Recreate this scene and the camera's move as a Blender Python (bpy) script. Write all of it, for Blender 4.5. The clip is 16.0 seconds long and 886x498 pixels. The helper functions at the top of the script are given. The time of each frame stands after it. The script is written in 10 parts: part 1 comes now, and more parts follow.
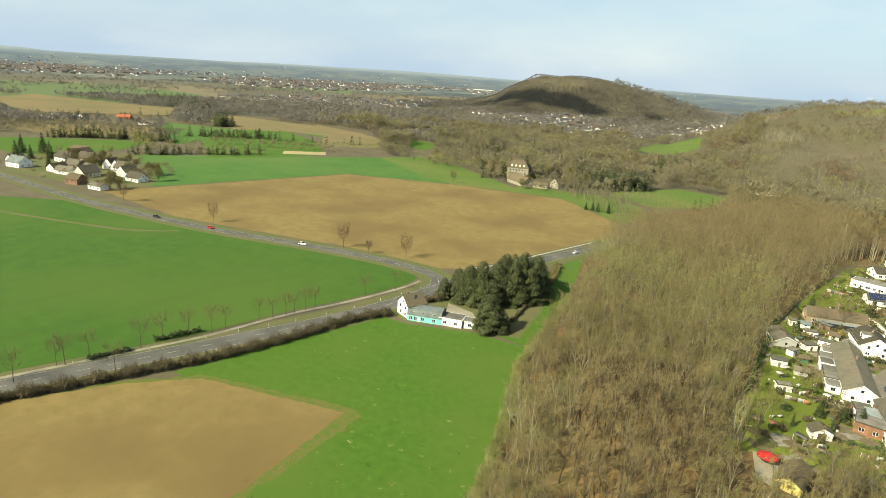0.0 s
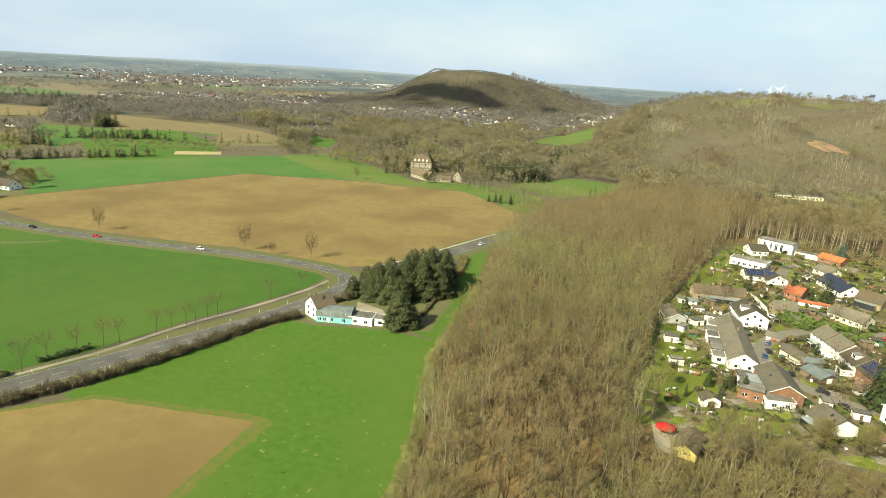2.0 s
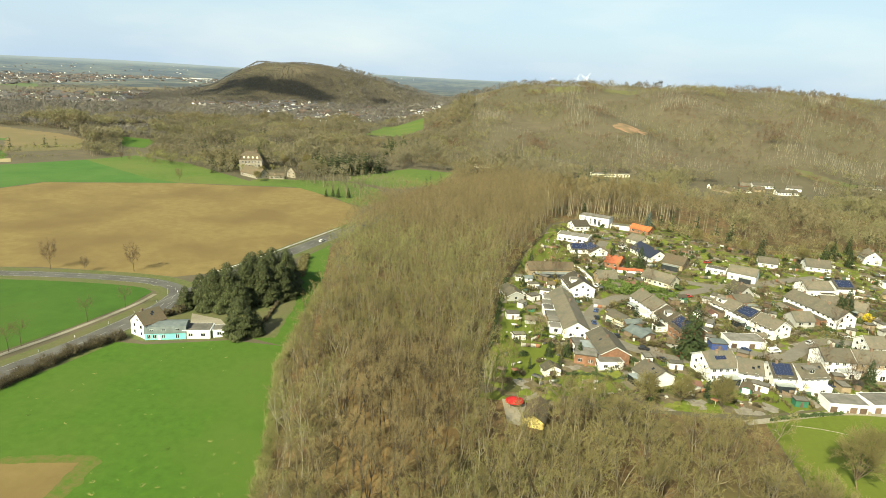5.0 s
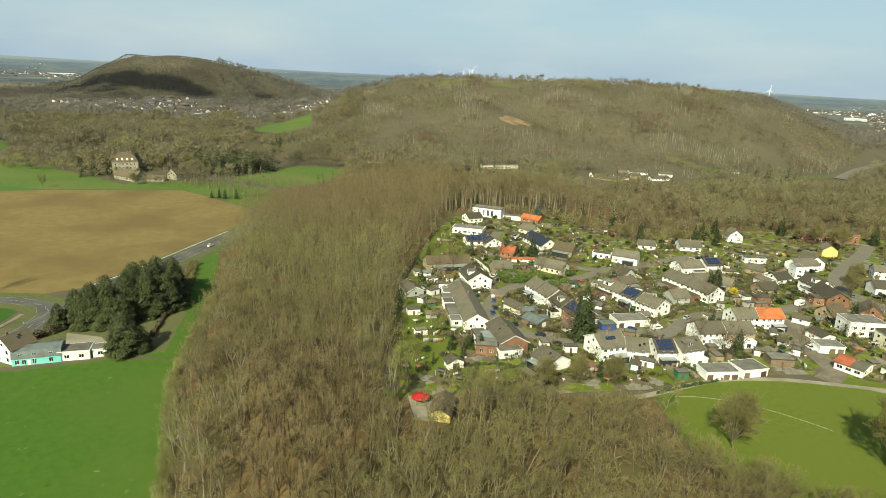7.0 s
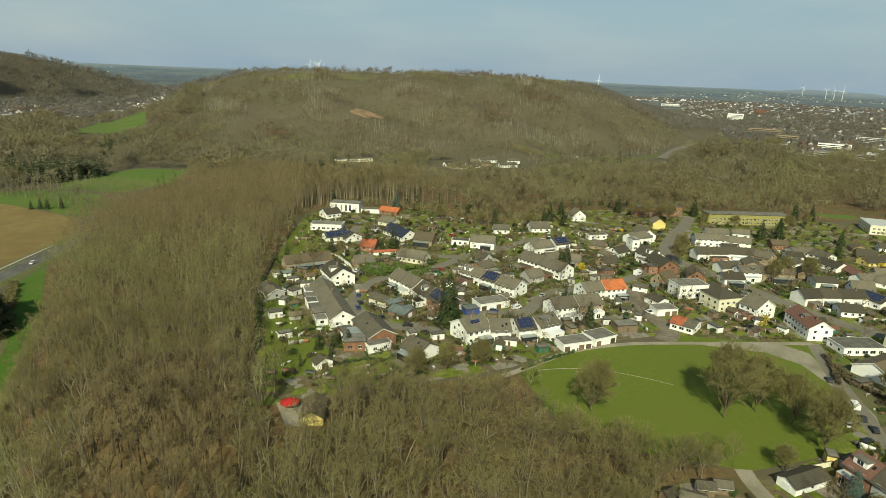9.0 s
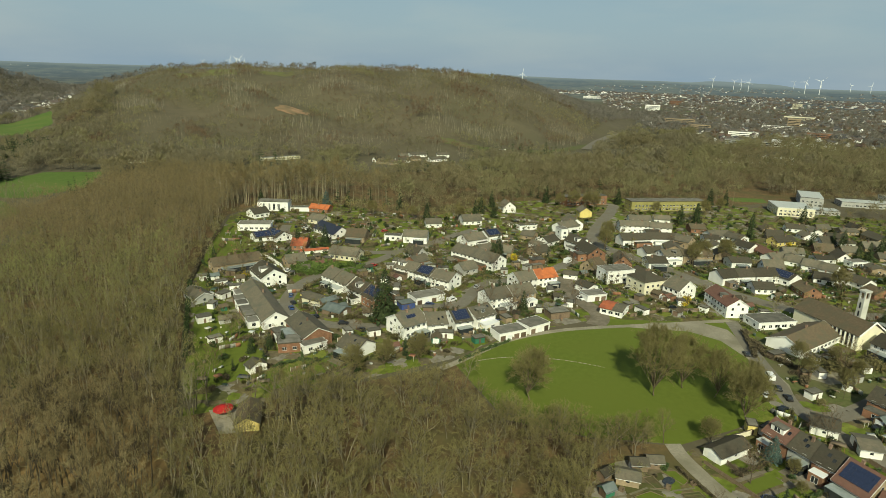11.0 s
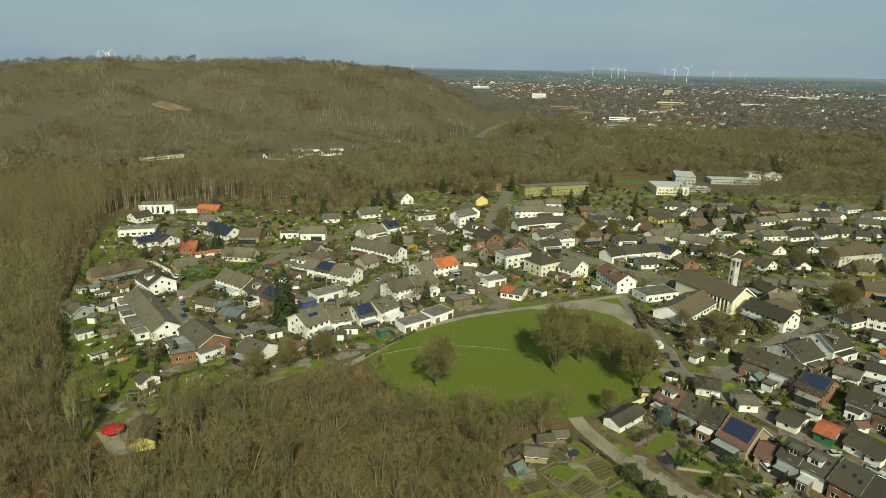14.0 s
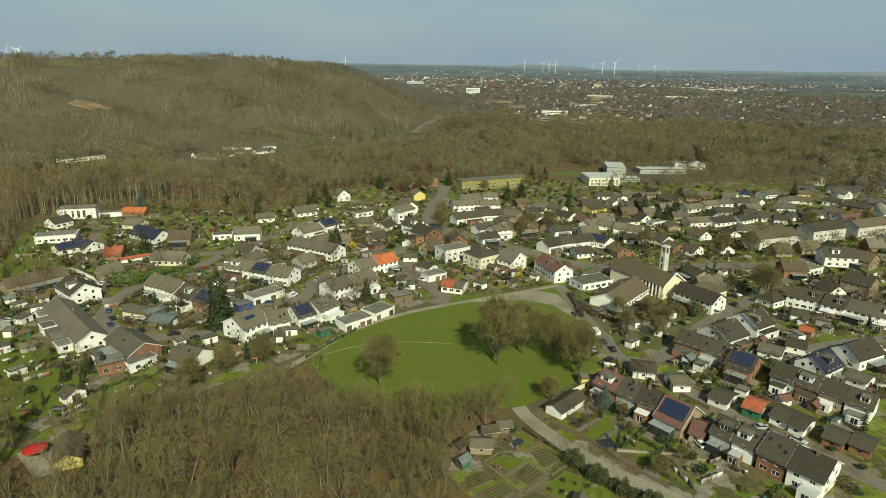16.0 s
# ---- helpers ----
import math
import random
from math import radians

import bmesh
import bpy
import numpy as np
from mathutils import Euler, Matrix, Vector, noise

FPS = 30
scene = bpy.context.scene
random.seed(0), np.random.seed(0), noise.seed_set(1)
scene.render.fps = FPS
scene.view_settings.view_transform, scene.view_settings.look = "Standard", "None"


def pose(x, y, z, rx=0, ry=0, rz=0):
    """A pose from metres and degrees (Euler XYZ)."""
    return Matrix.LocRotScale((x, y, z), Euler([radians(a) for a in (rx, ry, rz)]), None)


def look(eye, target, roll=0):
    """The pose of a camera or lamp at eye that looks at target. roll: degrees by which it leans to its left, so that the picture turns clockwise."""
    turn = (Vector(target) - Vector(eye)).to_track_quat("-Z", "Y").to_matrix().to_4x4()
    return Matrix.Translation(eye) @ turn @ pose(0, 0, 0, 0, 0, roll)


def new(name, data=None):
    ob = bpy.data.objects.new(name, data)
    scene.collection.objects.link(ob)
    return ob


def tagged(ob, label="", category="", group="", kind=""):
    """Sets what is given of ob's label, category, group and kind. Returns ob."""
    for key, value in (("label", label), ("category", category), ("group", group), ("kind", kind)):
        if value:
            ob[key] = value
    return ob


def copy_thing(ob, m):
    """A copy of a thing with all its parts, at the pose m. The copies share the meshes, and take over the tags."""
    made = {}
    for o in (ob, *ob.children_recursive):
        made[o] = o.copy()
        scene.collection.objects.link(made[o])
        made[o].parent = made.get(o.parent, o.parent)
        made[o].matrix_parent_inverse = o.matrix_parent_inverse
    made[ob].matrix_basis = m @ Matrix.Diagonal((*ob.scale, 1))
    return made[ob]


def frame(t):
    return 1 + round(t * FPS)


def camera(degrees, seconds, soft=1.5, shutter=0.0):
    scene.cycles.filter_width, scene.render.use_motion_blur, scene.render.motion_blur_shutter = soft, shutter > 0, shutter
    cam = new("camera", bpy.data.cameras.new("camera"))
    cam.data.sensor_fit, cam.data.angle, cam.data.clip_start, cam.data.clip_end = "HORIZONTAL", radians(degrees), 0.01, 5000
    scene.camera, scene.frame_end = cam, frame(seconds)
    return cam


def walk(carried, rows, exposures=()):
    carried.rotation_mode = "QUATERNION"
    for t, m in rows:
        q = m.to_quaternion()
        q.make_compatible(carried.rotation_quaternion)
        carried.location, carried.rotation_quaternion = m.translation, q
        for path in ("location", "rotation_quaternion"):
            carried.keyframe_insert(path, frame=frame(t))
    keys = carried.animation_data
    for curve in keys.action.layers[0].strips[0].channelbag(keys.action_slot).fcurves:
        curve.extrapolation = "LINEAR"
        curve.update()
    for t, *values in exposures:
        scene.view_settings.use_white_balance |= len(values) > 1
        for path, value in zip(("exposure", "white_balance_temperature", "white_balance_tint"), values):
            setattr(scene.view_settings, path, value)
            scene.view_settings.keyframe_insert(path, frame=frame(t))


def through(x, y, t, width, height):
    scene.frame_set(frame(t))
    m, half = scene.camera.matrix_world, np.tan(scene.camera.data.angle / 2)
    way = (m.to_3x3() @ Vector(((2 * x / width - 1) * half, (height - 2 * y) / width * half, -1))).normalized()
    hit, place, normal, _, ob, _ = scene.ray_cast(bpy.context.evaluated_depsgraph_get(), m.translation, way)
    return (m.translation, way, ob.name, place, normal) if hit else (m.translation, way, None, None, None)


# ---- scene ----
# camera and its path
cam = camera(71.25, 16.0, 0.6)
PATH = [
    (0.0, look((1.82, -3.56, 98.68), (-536.42, 792.85, -177.05), 3.927)),
    (0.5, look((1.72, -3.67, 98.89), (-501.47, 815.49, -176.38), 3.830)),
    (1.0, look((1.88, -3.61, 99.05), (-480.05, 827.97, -177.04), 3.814)),
    (1.5, look((1.74, -3.56, 99.12), (-450.70, 844.71, -176.09), 3.696)),
    (2.0, look((1.77, -3.32, 99.15), (-406.64, 867.35, -174.97), 3.634)),
    (2.5, look((1.74, -3.07, 99.09), (-351.86, 891.81, -173.24), 3.464)),
    (3.0, look((1.63, -2.49, 99.00), (-292.31, 914.29, -171.40), 3.328)),
    (3.5, look((1.34, -1.72, 98.76), (-248.13, 928.30, -171.07), 3.246)),
    (4.0, look((1.36, -1.20, 98.61), (-217.46, 936.39, -171.67), 3.145)),
    (6.5, look((0.01, -0.37, 99.78), (-59.07, 959.69, -173.72), 2.863)),
    (7.0, look((0.00, 0.00, 100.00), (0.00, 961.94, -173.25), 2.798)),
    (7.5, look((-0.10, 0.37, 99.85), (76.69, 959.76, -171.57), 2.663)),
    (8.0, look((-0.09, 0.76, 99.60), (150.03, 951.52, -171.57), 2.527)),
    (8.5, look((-0.16, 1.30, 99.51), (200.81, 942.49, -172.13), 2.429)),
    (9.0, look((-0.10, 1.67, 99.51), (222.35, 937.28, -174.61), 2.274)),
    (11.5, look((-0.10, 2.45, 98.89), (357.17, 893.99, -179.53), 1.737)),
    (12.0, look((0.15, 2.87, 98.79), (388.01, 881.18, -180.74), 1.633)),
    (12.5, look((0.27, 2.98, 98.78), (416.32, 867.75, -182.39), 1.499)),
    (13.0, look((0.26, 3.05, 98.77), (439.16, 855.85, -184.26), 1.401)),
    (13.5, look((0.25, 2.97, 98.69), (453.12, 847.99, -185.65), 1.273)),
    (14.0, look((0.49, 3.05, 98.69), (471.39, 837.63, -187.20), 1.168)),
    (14.5, look((0.64, 3.07, 98.53), (492.43, 825.29, -188.00), 1.086)),
    (15.0, look((0.73, 3.19, 98.53), (511.84, 812.97, -189.63), 1.015)),
    (15.5, look((0.95, 3.43, 98.46), (530.33, 800.86, -191.11), 0.976)),
    (16.0, look((1.24, 3.69, 98.25), (553.52, 784.93, -192.71), 0.901)),
]
EXPOSURES = [(0.0, 0.77, 7800, -6), (2.0, 0.84, 7800, -6), (4.0, 0.91, 7800, -6), (7.0, 0.40, 7550, -11), (8.0, 0.11, 7550, -12), (9.0, -0.04, 7500, -12), (12.5, -0.2, 7450, -13), (16.0, -0.18, 7450, -13)]
walk(cam, PATH, EXPOSURES)

# ---- sky, sun ----
SUN_AZ, SUN_EL = 200.0, 37.0
world = bpy.data.worlds.new("world")
scene.world = world
world.use_nodes = True
wn, wl = world.node_tree.nodes, world.node_tree.links
wn.clear()
sky = wn.new("ShaderNodeTexSky")
sky.sky_type = 'NISHITA'
sky.sun_disc = False
sky.sun_elevation = radians(SUN_EL)
sky.sun_rotation = radians(SUN_AZ)
sky.altitude = 200
sky.air_density = 1.0
sky.dust_density = 2.0
sky.ozone_density = 1.5
wco = wn.new("ShaderNodeTexCoord")
wmap = wn.new("ShaderNodeMapping")
wmap.inputs["Scale"].default_value = (1.3, 1.3, 5.5)
wnoise = wn.new("ShaderNodeTexNoise")
wnoise.inputs["Scale"].default_value = 2.2
wnoise.inputs["Detail"].default_value = 6.0
wnoise.inputs["Roughness"].default_value = 0.55
wramp = wn.new("ShaderNodeValToRGB")
wramp.color_ramp.elements[0].position = 0.44
wramp.color_ramp.elements[0].color = (0, 0, 0, 1)
wramp.color_ramp.elements[1].position = 0.85
wramp.color_ramp.elements[1].color = (0.5, 0.5, 0.5, 1)
wmix = wn.new("ShaderNodeMixRGB")
wmix.inputs["Color2"].default_value = (7.2, 7.5, 8.6, 1)
veil = wn.new("ShaderNodeMixRGB")
veil.inputs["Fac"].default_value = 0.55
veil.inputs["Color2"].default_value = (4.95, 6.4, 9.9, 1)
wbg = wn.new("ShaderNodeBackground")
wbg.inputs["Strength"].default_value = 0.078
wout = wn.new("ShaderNodeOutputWorld")
wl.new(wco.outputs["Generated"], wmap.inputs["Vector"])
wl.new(wmap.outputs["Vector"], wnoise.inputs["Vector"])
wl.new(wnoise.outputs["Fac"], wramp.inputs["Fac"])
wl.new(sky.outputs["Color"], veil.inputs["Color1"])
vsep, vmap = wn.new("ShaderNodeSeparateXYZ"), wn.new("ShaderNodeMapRange")
vmap.inputs["From Max"].default_value = 0.45
vmap.inputs["To Min"].default_value, vmap.inputs["To Max"].default_value = 0.72, 0.12
wl.new(wco.outputs["Generated"], vsep.inputs["Vector"])
wl.new(vsep.outputs["Z"], vmap.inputs["Value"])
wl.new(vmap.outputs["Result"], veil.inputs["Fac"])
wl.new(veil.outputs["Color"], wmix.inputs["Color1"])
wl.new(wramp.outputs["Color"], wmix.inputs["Fac"])
wl.new(wmix.outputs["Color"], wbg.inputs["Color"])
wl.new(wbg.outputs["Background"], wout.inputs["Surface"])

sun_data = bpy.data.lights.new("sun", 'SUN')
sun_data.energy = 5.0
sun_data.angle = radians(0.53)
sun_data.color = (1.0, 0.93, 0.82)
sun = new("sun", sun_data)
az, el = radians(SUN_AZ), radians(SUN_EL)
sun_from = Vector((math.sin(az) * math.cos(el), math.cos(az) * math.cos(el), math.sin(el)))
sun.matrix_world = look(sun_from * 900, (0, 0, 0))

# ---- materials ----


def material(name, c1, c2, rough=0.9, scale=1.0, bump=0.0, c3=None, big=0.05, islands=0.0, each=0.0,
             metal=0.0, spec=0.3, detail=5.0, contrast=0.18, through=0.0):
    """A surface of two tones at a fine scale and a third one at a large scale."""
    m = bpy.data.materials.new(name)
    m.use_nodes = True
    n, l = m.node_tree.nodes, m.node_tree.links
    b = n["Principled BSDF"]
    b.inputs["Roughness"].default_value = rough
    b.inputs["Metallic"].default_value = metal
    b.inputs["Specular IOR Level"].default_value = spec
    co = n.new("ShaderNodeTexCoord")
    fine = n.new("ShaderNodeTexNoise")
    fine.inputs["Scale"].default_value = scale
    fine.inputs["Detail"].default_value = detail
    fine.inputs["Roughness"].default_value = 0.65
    l.new(co.outputs["Object"], fine.inputs["Vector"])
    ramp = n.new("ShaderNodeValToRGB")
    ramp.color_ramp.elements[0].position = 0.5 - contrast
    ramp.color_ramp.elements[1].position = 0.5 + contrast
    ramp.color_ramp.elements[0].color = (*c1, 1)
    ramp.color_ramp.elements[1].color = (*c2, 1)
    l.new(fine.outputs["Fac"], ramp.inputs["Fac"])
    last = ramp.outputs["Color"]
    if c3:
        wide = n.new("ShaderNodeTexNoise")
        wide.inputs["Scale"].default_value = big
        wide.inputs["Detail"].default_value = 4.0
        l.new(co.outputs["Object"], wide.inputs["Vector"])
        r2 = n.new("ShaderNodeValToRGB")
        r2.color_ramp.elements[0].position = 0.42
        r2.color_ramp.elements[1].position = 0.66
        l.new(wide.outputs["Fac"], r2.inputs["Fac"])
        mix = n.new("ShaderNodeMixRGB")
        mix.inputs["Color2"].default_value = (*c3, 1)
        l.new(r2.outputs["Color"], mix.inputs["Fac"])
        l.new(last, mix.inputs["Color1"])
        last = mix.outputs["Color"]
    if islands or each:
        if islands:
            rnd = n.new("ShaderNodeNewGeometry").outputs["Random Per Island"]
        else:
            rnd = n.new("ShaderNodeObjectInfo").outputs["Random"]
        amount = islands or each
        rng_node = n.new("ShaderNodeMapRange")
        rng_node.inputs["To Min"].default_value = 1 - amount
        rng_node.inputs["To Max"].default_value = 1 + amount
        l.new(rnd, rng_node.inputs["Value"])
        mul = n.new("ShaderNodeHueSaturation")
        l.new(rng_node.outputs["Result"], mul.inputs["Value"])
        l.new(last, mul.inputs["Color"])
        last = mul.outputs["Color"]
    l.new(last, b.inputs["Base Color"])
    if through:
        lit, mixed = n.new("ShaderNodeBsdfTranslucent"), n.new("ShaderNodeMixShader")
        mixed.inputs["Fac"].default_value = through
        l.new(last, lit.inputs["Color"])
        l.new(b.outputs["BSDF"], mixed.inputs[1])
        l.new(lit.outputs["BSDF"], mixed.inputs[2])
        l.new(mixed.outputs["Shader"], n["Material Output"].inputs["Surface"])
    if bump:
        bp = n.new("ShaderNodeBump")
        bp.inputs["Strength"].default_value = bump
        bp.inputs["Distance"].default_value = 0.1
        l.new(fine.outputs["Fac"], bp.inputs["Height"])
        l.new(bp.outputs["Normal"], b.inputs["Normal"])
    return m


def island_palette(name, colours, rough=0.9):
    """Each loose piece of one mesh takes one of the colours."""
    m = bpy.data.materials.new(name)
    m.use_nodes = True
    n, l = m.node_tree.nodes, m.node_tree.links
    b = n["Principled BSDF"]
    b.inputs["Roughness"].default_value = rough
    geo = n.new("ShaderNodeNewGeometry")
    ramp = n.new("ShaderNodeValToRGB")
    ramp.color_ramp.interpolation = 'CONSTANT'
    for k, c in enumerate(colours):
        e = ramp.color_ramp.elements[k] if k < 2 else ramp.color_ramp.elements.new(k / len(colours))
        e.position = k / len(colours)
        e.color = (*c, 1)
    l.new(geo.outputs["Random Per Island"], ramp.inputs["Fac"])
    l.new(ramp.outputs["Color"], b.inputs["Base Color"])
    return m


M = {}
M["land"] = material("woodland_floor_and_grass", (0.088, 0.075, 0.049), (0.128, 0.108, 0.069), 1.0, 0.06, 0.2, (0.098, 0.088, 0.053), 0.006)
M["litter"] = material("leaf_litter", (0.075, 0.052, 0.026), (0.20, 0.128, 0.06), 1.0, 0.35, 0.4, (0.095, 0.082, 0.034), 0.05)
M["meadow"] = material("meadow_grass", (0.045, 0.104, 0.010), (0.064, 0.134, 0.014), 1.0, 0.35, 0.3, (0.075, 0.125, 0.019), 0.02)
M["pasture"] = material("light_pasture_grass", (0.07, 0.12, 0.02), (0.098, 0.15, 0.03), 1.0, 0.2, 0.3, (0.115, 0.145, 0.035), 0.02)
M["crop"] = material("winter_wheat", (0.034, 0.088, 0.010), (0.05, 0.113, 0.013), 1.0, 0.12, 0.3, (0.06, 0.112, 0.016), 0.012)
M["crop_far"] = material("young_wheat", (0.045, 0.12, 0.02), (0.065, 0.145, 0.028), 1.0, 0.05, 0.2, (0.085, 0.145, 0.035), 0.008)
M["soil"] = material("ploughed_loam", (0.165, 0.122, 0.045), (0.215, 0.158, 0.062), 1.0, 0.16, 0.4, (0.145, 0.102, 0.04), 0.022)
M["soil_far"] = material("ploughed_field_soil", (0.16, 0.125, 0.06), (0.205, 0.155, 0.078), 1.0, 0.05, 0.3, (0.14, 0.125, 0.058), 0.012)
M["straw"] = material("pale_stubble", (0.30, 0.245, 0.135), (0.38, 0.315, 0.18), 1.0, 0.1, 0.2)
M["lawn"] = material("park_lawn", (0.094, 0.124, 0.016), (0.122, 0.154, 0.022), 1.0, 0.5, 0.3, (0.112, 0.138, 0.02), 0.03)
M["verge"] = material("rough_grass", (0.07, 0.095, 0.025), (0.125, 0.13, 0.05), 1.0, 0.6, 0.4, (0.12, 0.11, 0.055), 0.05)
M["asphalt"] = material("asphalt", (0.068, 0.066, 0.061), (0.105, 0.102, 0.094), 0.9, 0.8, 0.2, (0.125, 0.121, 0.11), 0.08)
M["street"] = material("street_asphalt", (0.145, 0.133, 0.108), (0.205, 0.188, 0.155), 0.9, 0.5, 0.2, (0.165, 0.146, 0.113), 0.1)
M["gravel"] = material("gravel_path", (0.24, 0.215, 0.165), (0.33, 0.30, 0.235), 1.0, 1.5, 0.3, (0.20, 0.18, 0.13), 0.1)
M["paint"] = material("worn_road_paint", (0.22, 0.22, 0.205), (0.40, 0.40, 0.38), 0.7, 3.0)
M["bark"] = material("bare_bark", (0.132, 0.113, 0.074), (0.241, 0.209, 0.138), 1.0, 0.8, 0.0, islands=0.35)
M["bark_oak"] = material("pale_grey_oak_bark", (0.125, 0.105, 0.07), (0.235, 0.208, 0.142), 1.0, 0.8, 0.0, islands=0.4)
M["bark_beech"] = material("dark_wet_beech_bark", (0.06, 0.048, 0.032), (0.12, 0.098, 0.066), 1.0, 0.8, 0.0, islands=0.35)
M["beech_litter"] = material("rusty_beech_litter", (0.20, 0.128, 0.054), (0.30, 0.195, 0.08), 1.0, 0.3, 0.4, (0.125, 0.09, 0.042), 0.06)
M["twig"] = material("bare_twigs", (0.229, 0.226, 0.098), (0.327, 0.322, 0.139), 1.0, 0.02, 0.0, (0.178, 0.170, 0.074), 0.11, islands=0.15, spec=0.1, through=0.3)
M["twig_brown"] = material("reddish_bare_twigs", (0.200, 0.175, 0.103), (0.276, 0.239, 0.141), 1.0, 0.02, 0.0, (0.172, 0.151, 0.083), 0.11, islands=0.15, spec=0.1, through=0.3)
M["twig_wood"] = material("brown_olive_twigs", (0.216, 0.193, 0.085), (0.301, 0.266, 0.121), 1.0, 0.02, 0.0, (0.175, 0.151, 0.070), 0.1, islands=0.15, spec=0.1, through=0.3)
M["twig_far"] = material("far_bare_twigs", (0.200, 0.179, 0.116), (0.283, 0.253, 0.165), 1.0, 0.02, 0.0, (0.169, 0.152, 0.102), 0.05, islands=0.15, spec=0.1, through=0.3)
M["twig_rust"] = material("rusty_bare_twigs", (0.242, 0.196, 0.103), (0.310, 0.253, 0.136), 1.0, 0.02, 0.0, (0.203, 0.165, 0.086), 0.09, islands=0.15, spec=0.1, through=0.3)
M["bark_mid"] = material("brown_bark", (0.095, 0.075, 0.048), (0.20, 0.16, 0.105), 1.0, 0.8, 0.0, islands=0.35)
# distance haze is put into this base colour, greyer and cooler than near twigs
M["twig_hazy"] = material("haze_grey_far_twigs", (0.189, 0.176, 0.151), (0.250, 0.230, 0.196), 1.0, 0.02, 0.0, (0.159, 0.149, 0.135), 0.02, islands=0.15, spec=0.1, through=0.3)
M["twig_heap"] = material("heap_scrub_twigs", (0.160, 0.138, 0.091), (0.237, 0.207, 0.133), 1.0, 0.02, 0.0, (0.181, 0.167, 0.097), 0.02, islands=0.2, spec=0.1, through=0.3)
M["willow"] = material("budding_willow_twigs", (0.220, 0.207, 0.111), (0.292, 0.272, 0.145), 1.0, 0.02, 0.0, (0.194, 0.179, 0.098), 0.08, islands=0.15, spec=0.1, through=0.3)
M["pale_bark"] = material("pale_birch_bark", (0.24, 0.215, 0.16), (0.34, 0.31, 0.235), 1.0, 0.8, 0.0, islands=0.3)
M["bark_dark"] = material("dark_bark", (0.07, 0.055, 0.04), (0.12, 0.095, 0.065), 1.0, 0.8, 0.0, islands=0.3)
M["twig_dark"] = material("dark_red_brown_twigs", (0.12, 0.082, 0.05), (0.17, 0.12, 0.075), 1.0, 0.03, 0.0, islands=0.35)
M["needles"] = material("conifer_needles", (0.02, 0.034, 0.013), (0.052, 0.07, 0.024), 0.9, 0.5, 0.0, islands=0.4)
M["pine_needles"] = material("dark_pine_needles", (0.036, 0.046, 0.018), (0.076, 0.086, 0.033), 0.9, 0.5, 0.0, islands=0.4)
M["blue_needles"] = material("blue_spruce_needles", (0.05, 0.085, 0.075), (0.09, 0.13, 0.11), 0.9, 0.5, 0.0, islands=0.35)
M["leaves"] = material("evergreen_leaves", (0.034, 0.056, 0.018), (0.068, 0.096, 0.032), 0.8, 0.6, 0.0, islands=0.4)
M["bush"] = material("budding_shrub", (0.10, 0.088, 0.038), (0.16, 0.138, 0.06), 0.9, 0.4, 0.0, islands=0.4)
M["hedge_green"] = material("laurel_leaves", (0.06, 0.095, 0.02), (0.105, 0.145, 0.035), 0.8, 0.6, 0.0, islands=0.35)
M["yellow_bush"] = material("forsythia_bloom", (0.45, 0.34, 0.02), (0.6, 0.48, 0.05), 0.8, 0.6, 0.0, islands=0.3)
M["hedge_mix"] = material("mixed_hedge_leaves", (0.05, 0.075, 0.02), (0.12, 0.11, 0.045), 0.9, 0.08, 0.0, (0.075, 0.058, 0.032), 0.03, islands=0.4)
M["hedge_brown"] = material("bare_hedge", (0.06, 0.05, 0.032), (0.115, 0.094, 0.054), 1.0, 0.3, 0.0, islands=0.4)
ROOF = {
    "grey": material("grey_concrete_tiles", (0.115, 0.10, 0.074), (0.168, 0.146, 0.108), 0.85, 1.2, 0.3, (0.105, 0.102, 0.078), 0.25, each=0.25),
    "dark": material("dark_concrete_tiles", (0.05, 0.043, 0.031), (0.083, 0.071, 0.051), 0.8, 1.2, 0.3, (0.065, 0.061, 0.045), 0.25, each=0.25),
    "brown": material("brown_tiles", (0.10, 0.076, 0.05), (0.145, 0.11, 0.072), 0.9, 1.2, 0.3, (0.10, 0.09, 0.06), 0.25, each=0.15),
    "redbrown": material("red_brown_tiles", (0.12, 0.065, 0.05), (0.17, 0.09, 0.07), 0.85, 1.2, 0.3, each=0.15),
    "red": material("red_clay_tiles", (0.36, 0.10, 0.05), (0.46, 0.14, 0.07), 0.85, 1.2, 0.3, (0.28, 0.09, 0.05), 0.4),
    "orange": material("orange_clay_tiles", (0.42, 0.125, 0.045), (0.56, 0.18, 0.07), 0.85, 1.2, 0.3, (0.34, 0.11, 0.05), 0.4),
    "slate": material("grey_green_sheet", (0.12, 0.145, 0.145), (0.17, 0.195, 0.19), 0.6, 0.8, 0.1, (0.10, 0.12, 0.115), 0.3),
    "navy": material("blue_black_glazed_tiles", (0.022, 0.026, 0.045), (0.036, 0.042, 0.065), 0.45, 1.2, 0.2),
    "flat": material("bitumen_felt", (0.138, 0.13, 0.112), (0.205, 0.192, 0.166), 0.95, 0.5, 0.1, (0.10, 0.098, 0.082), 0.3, each=0.3),
}
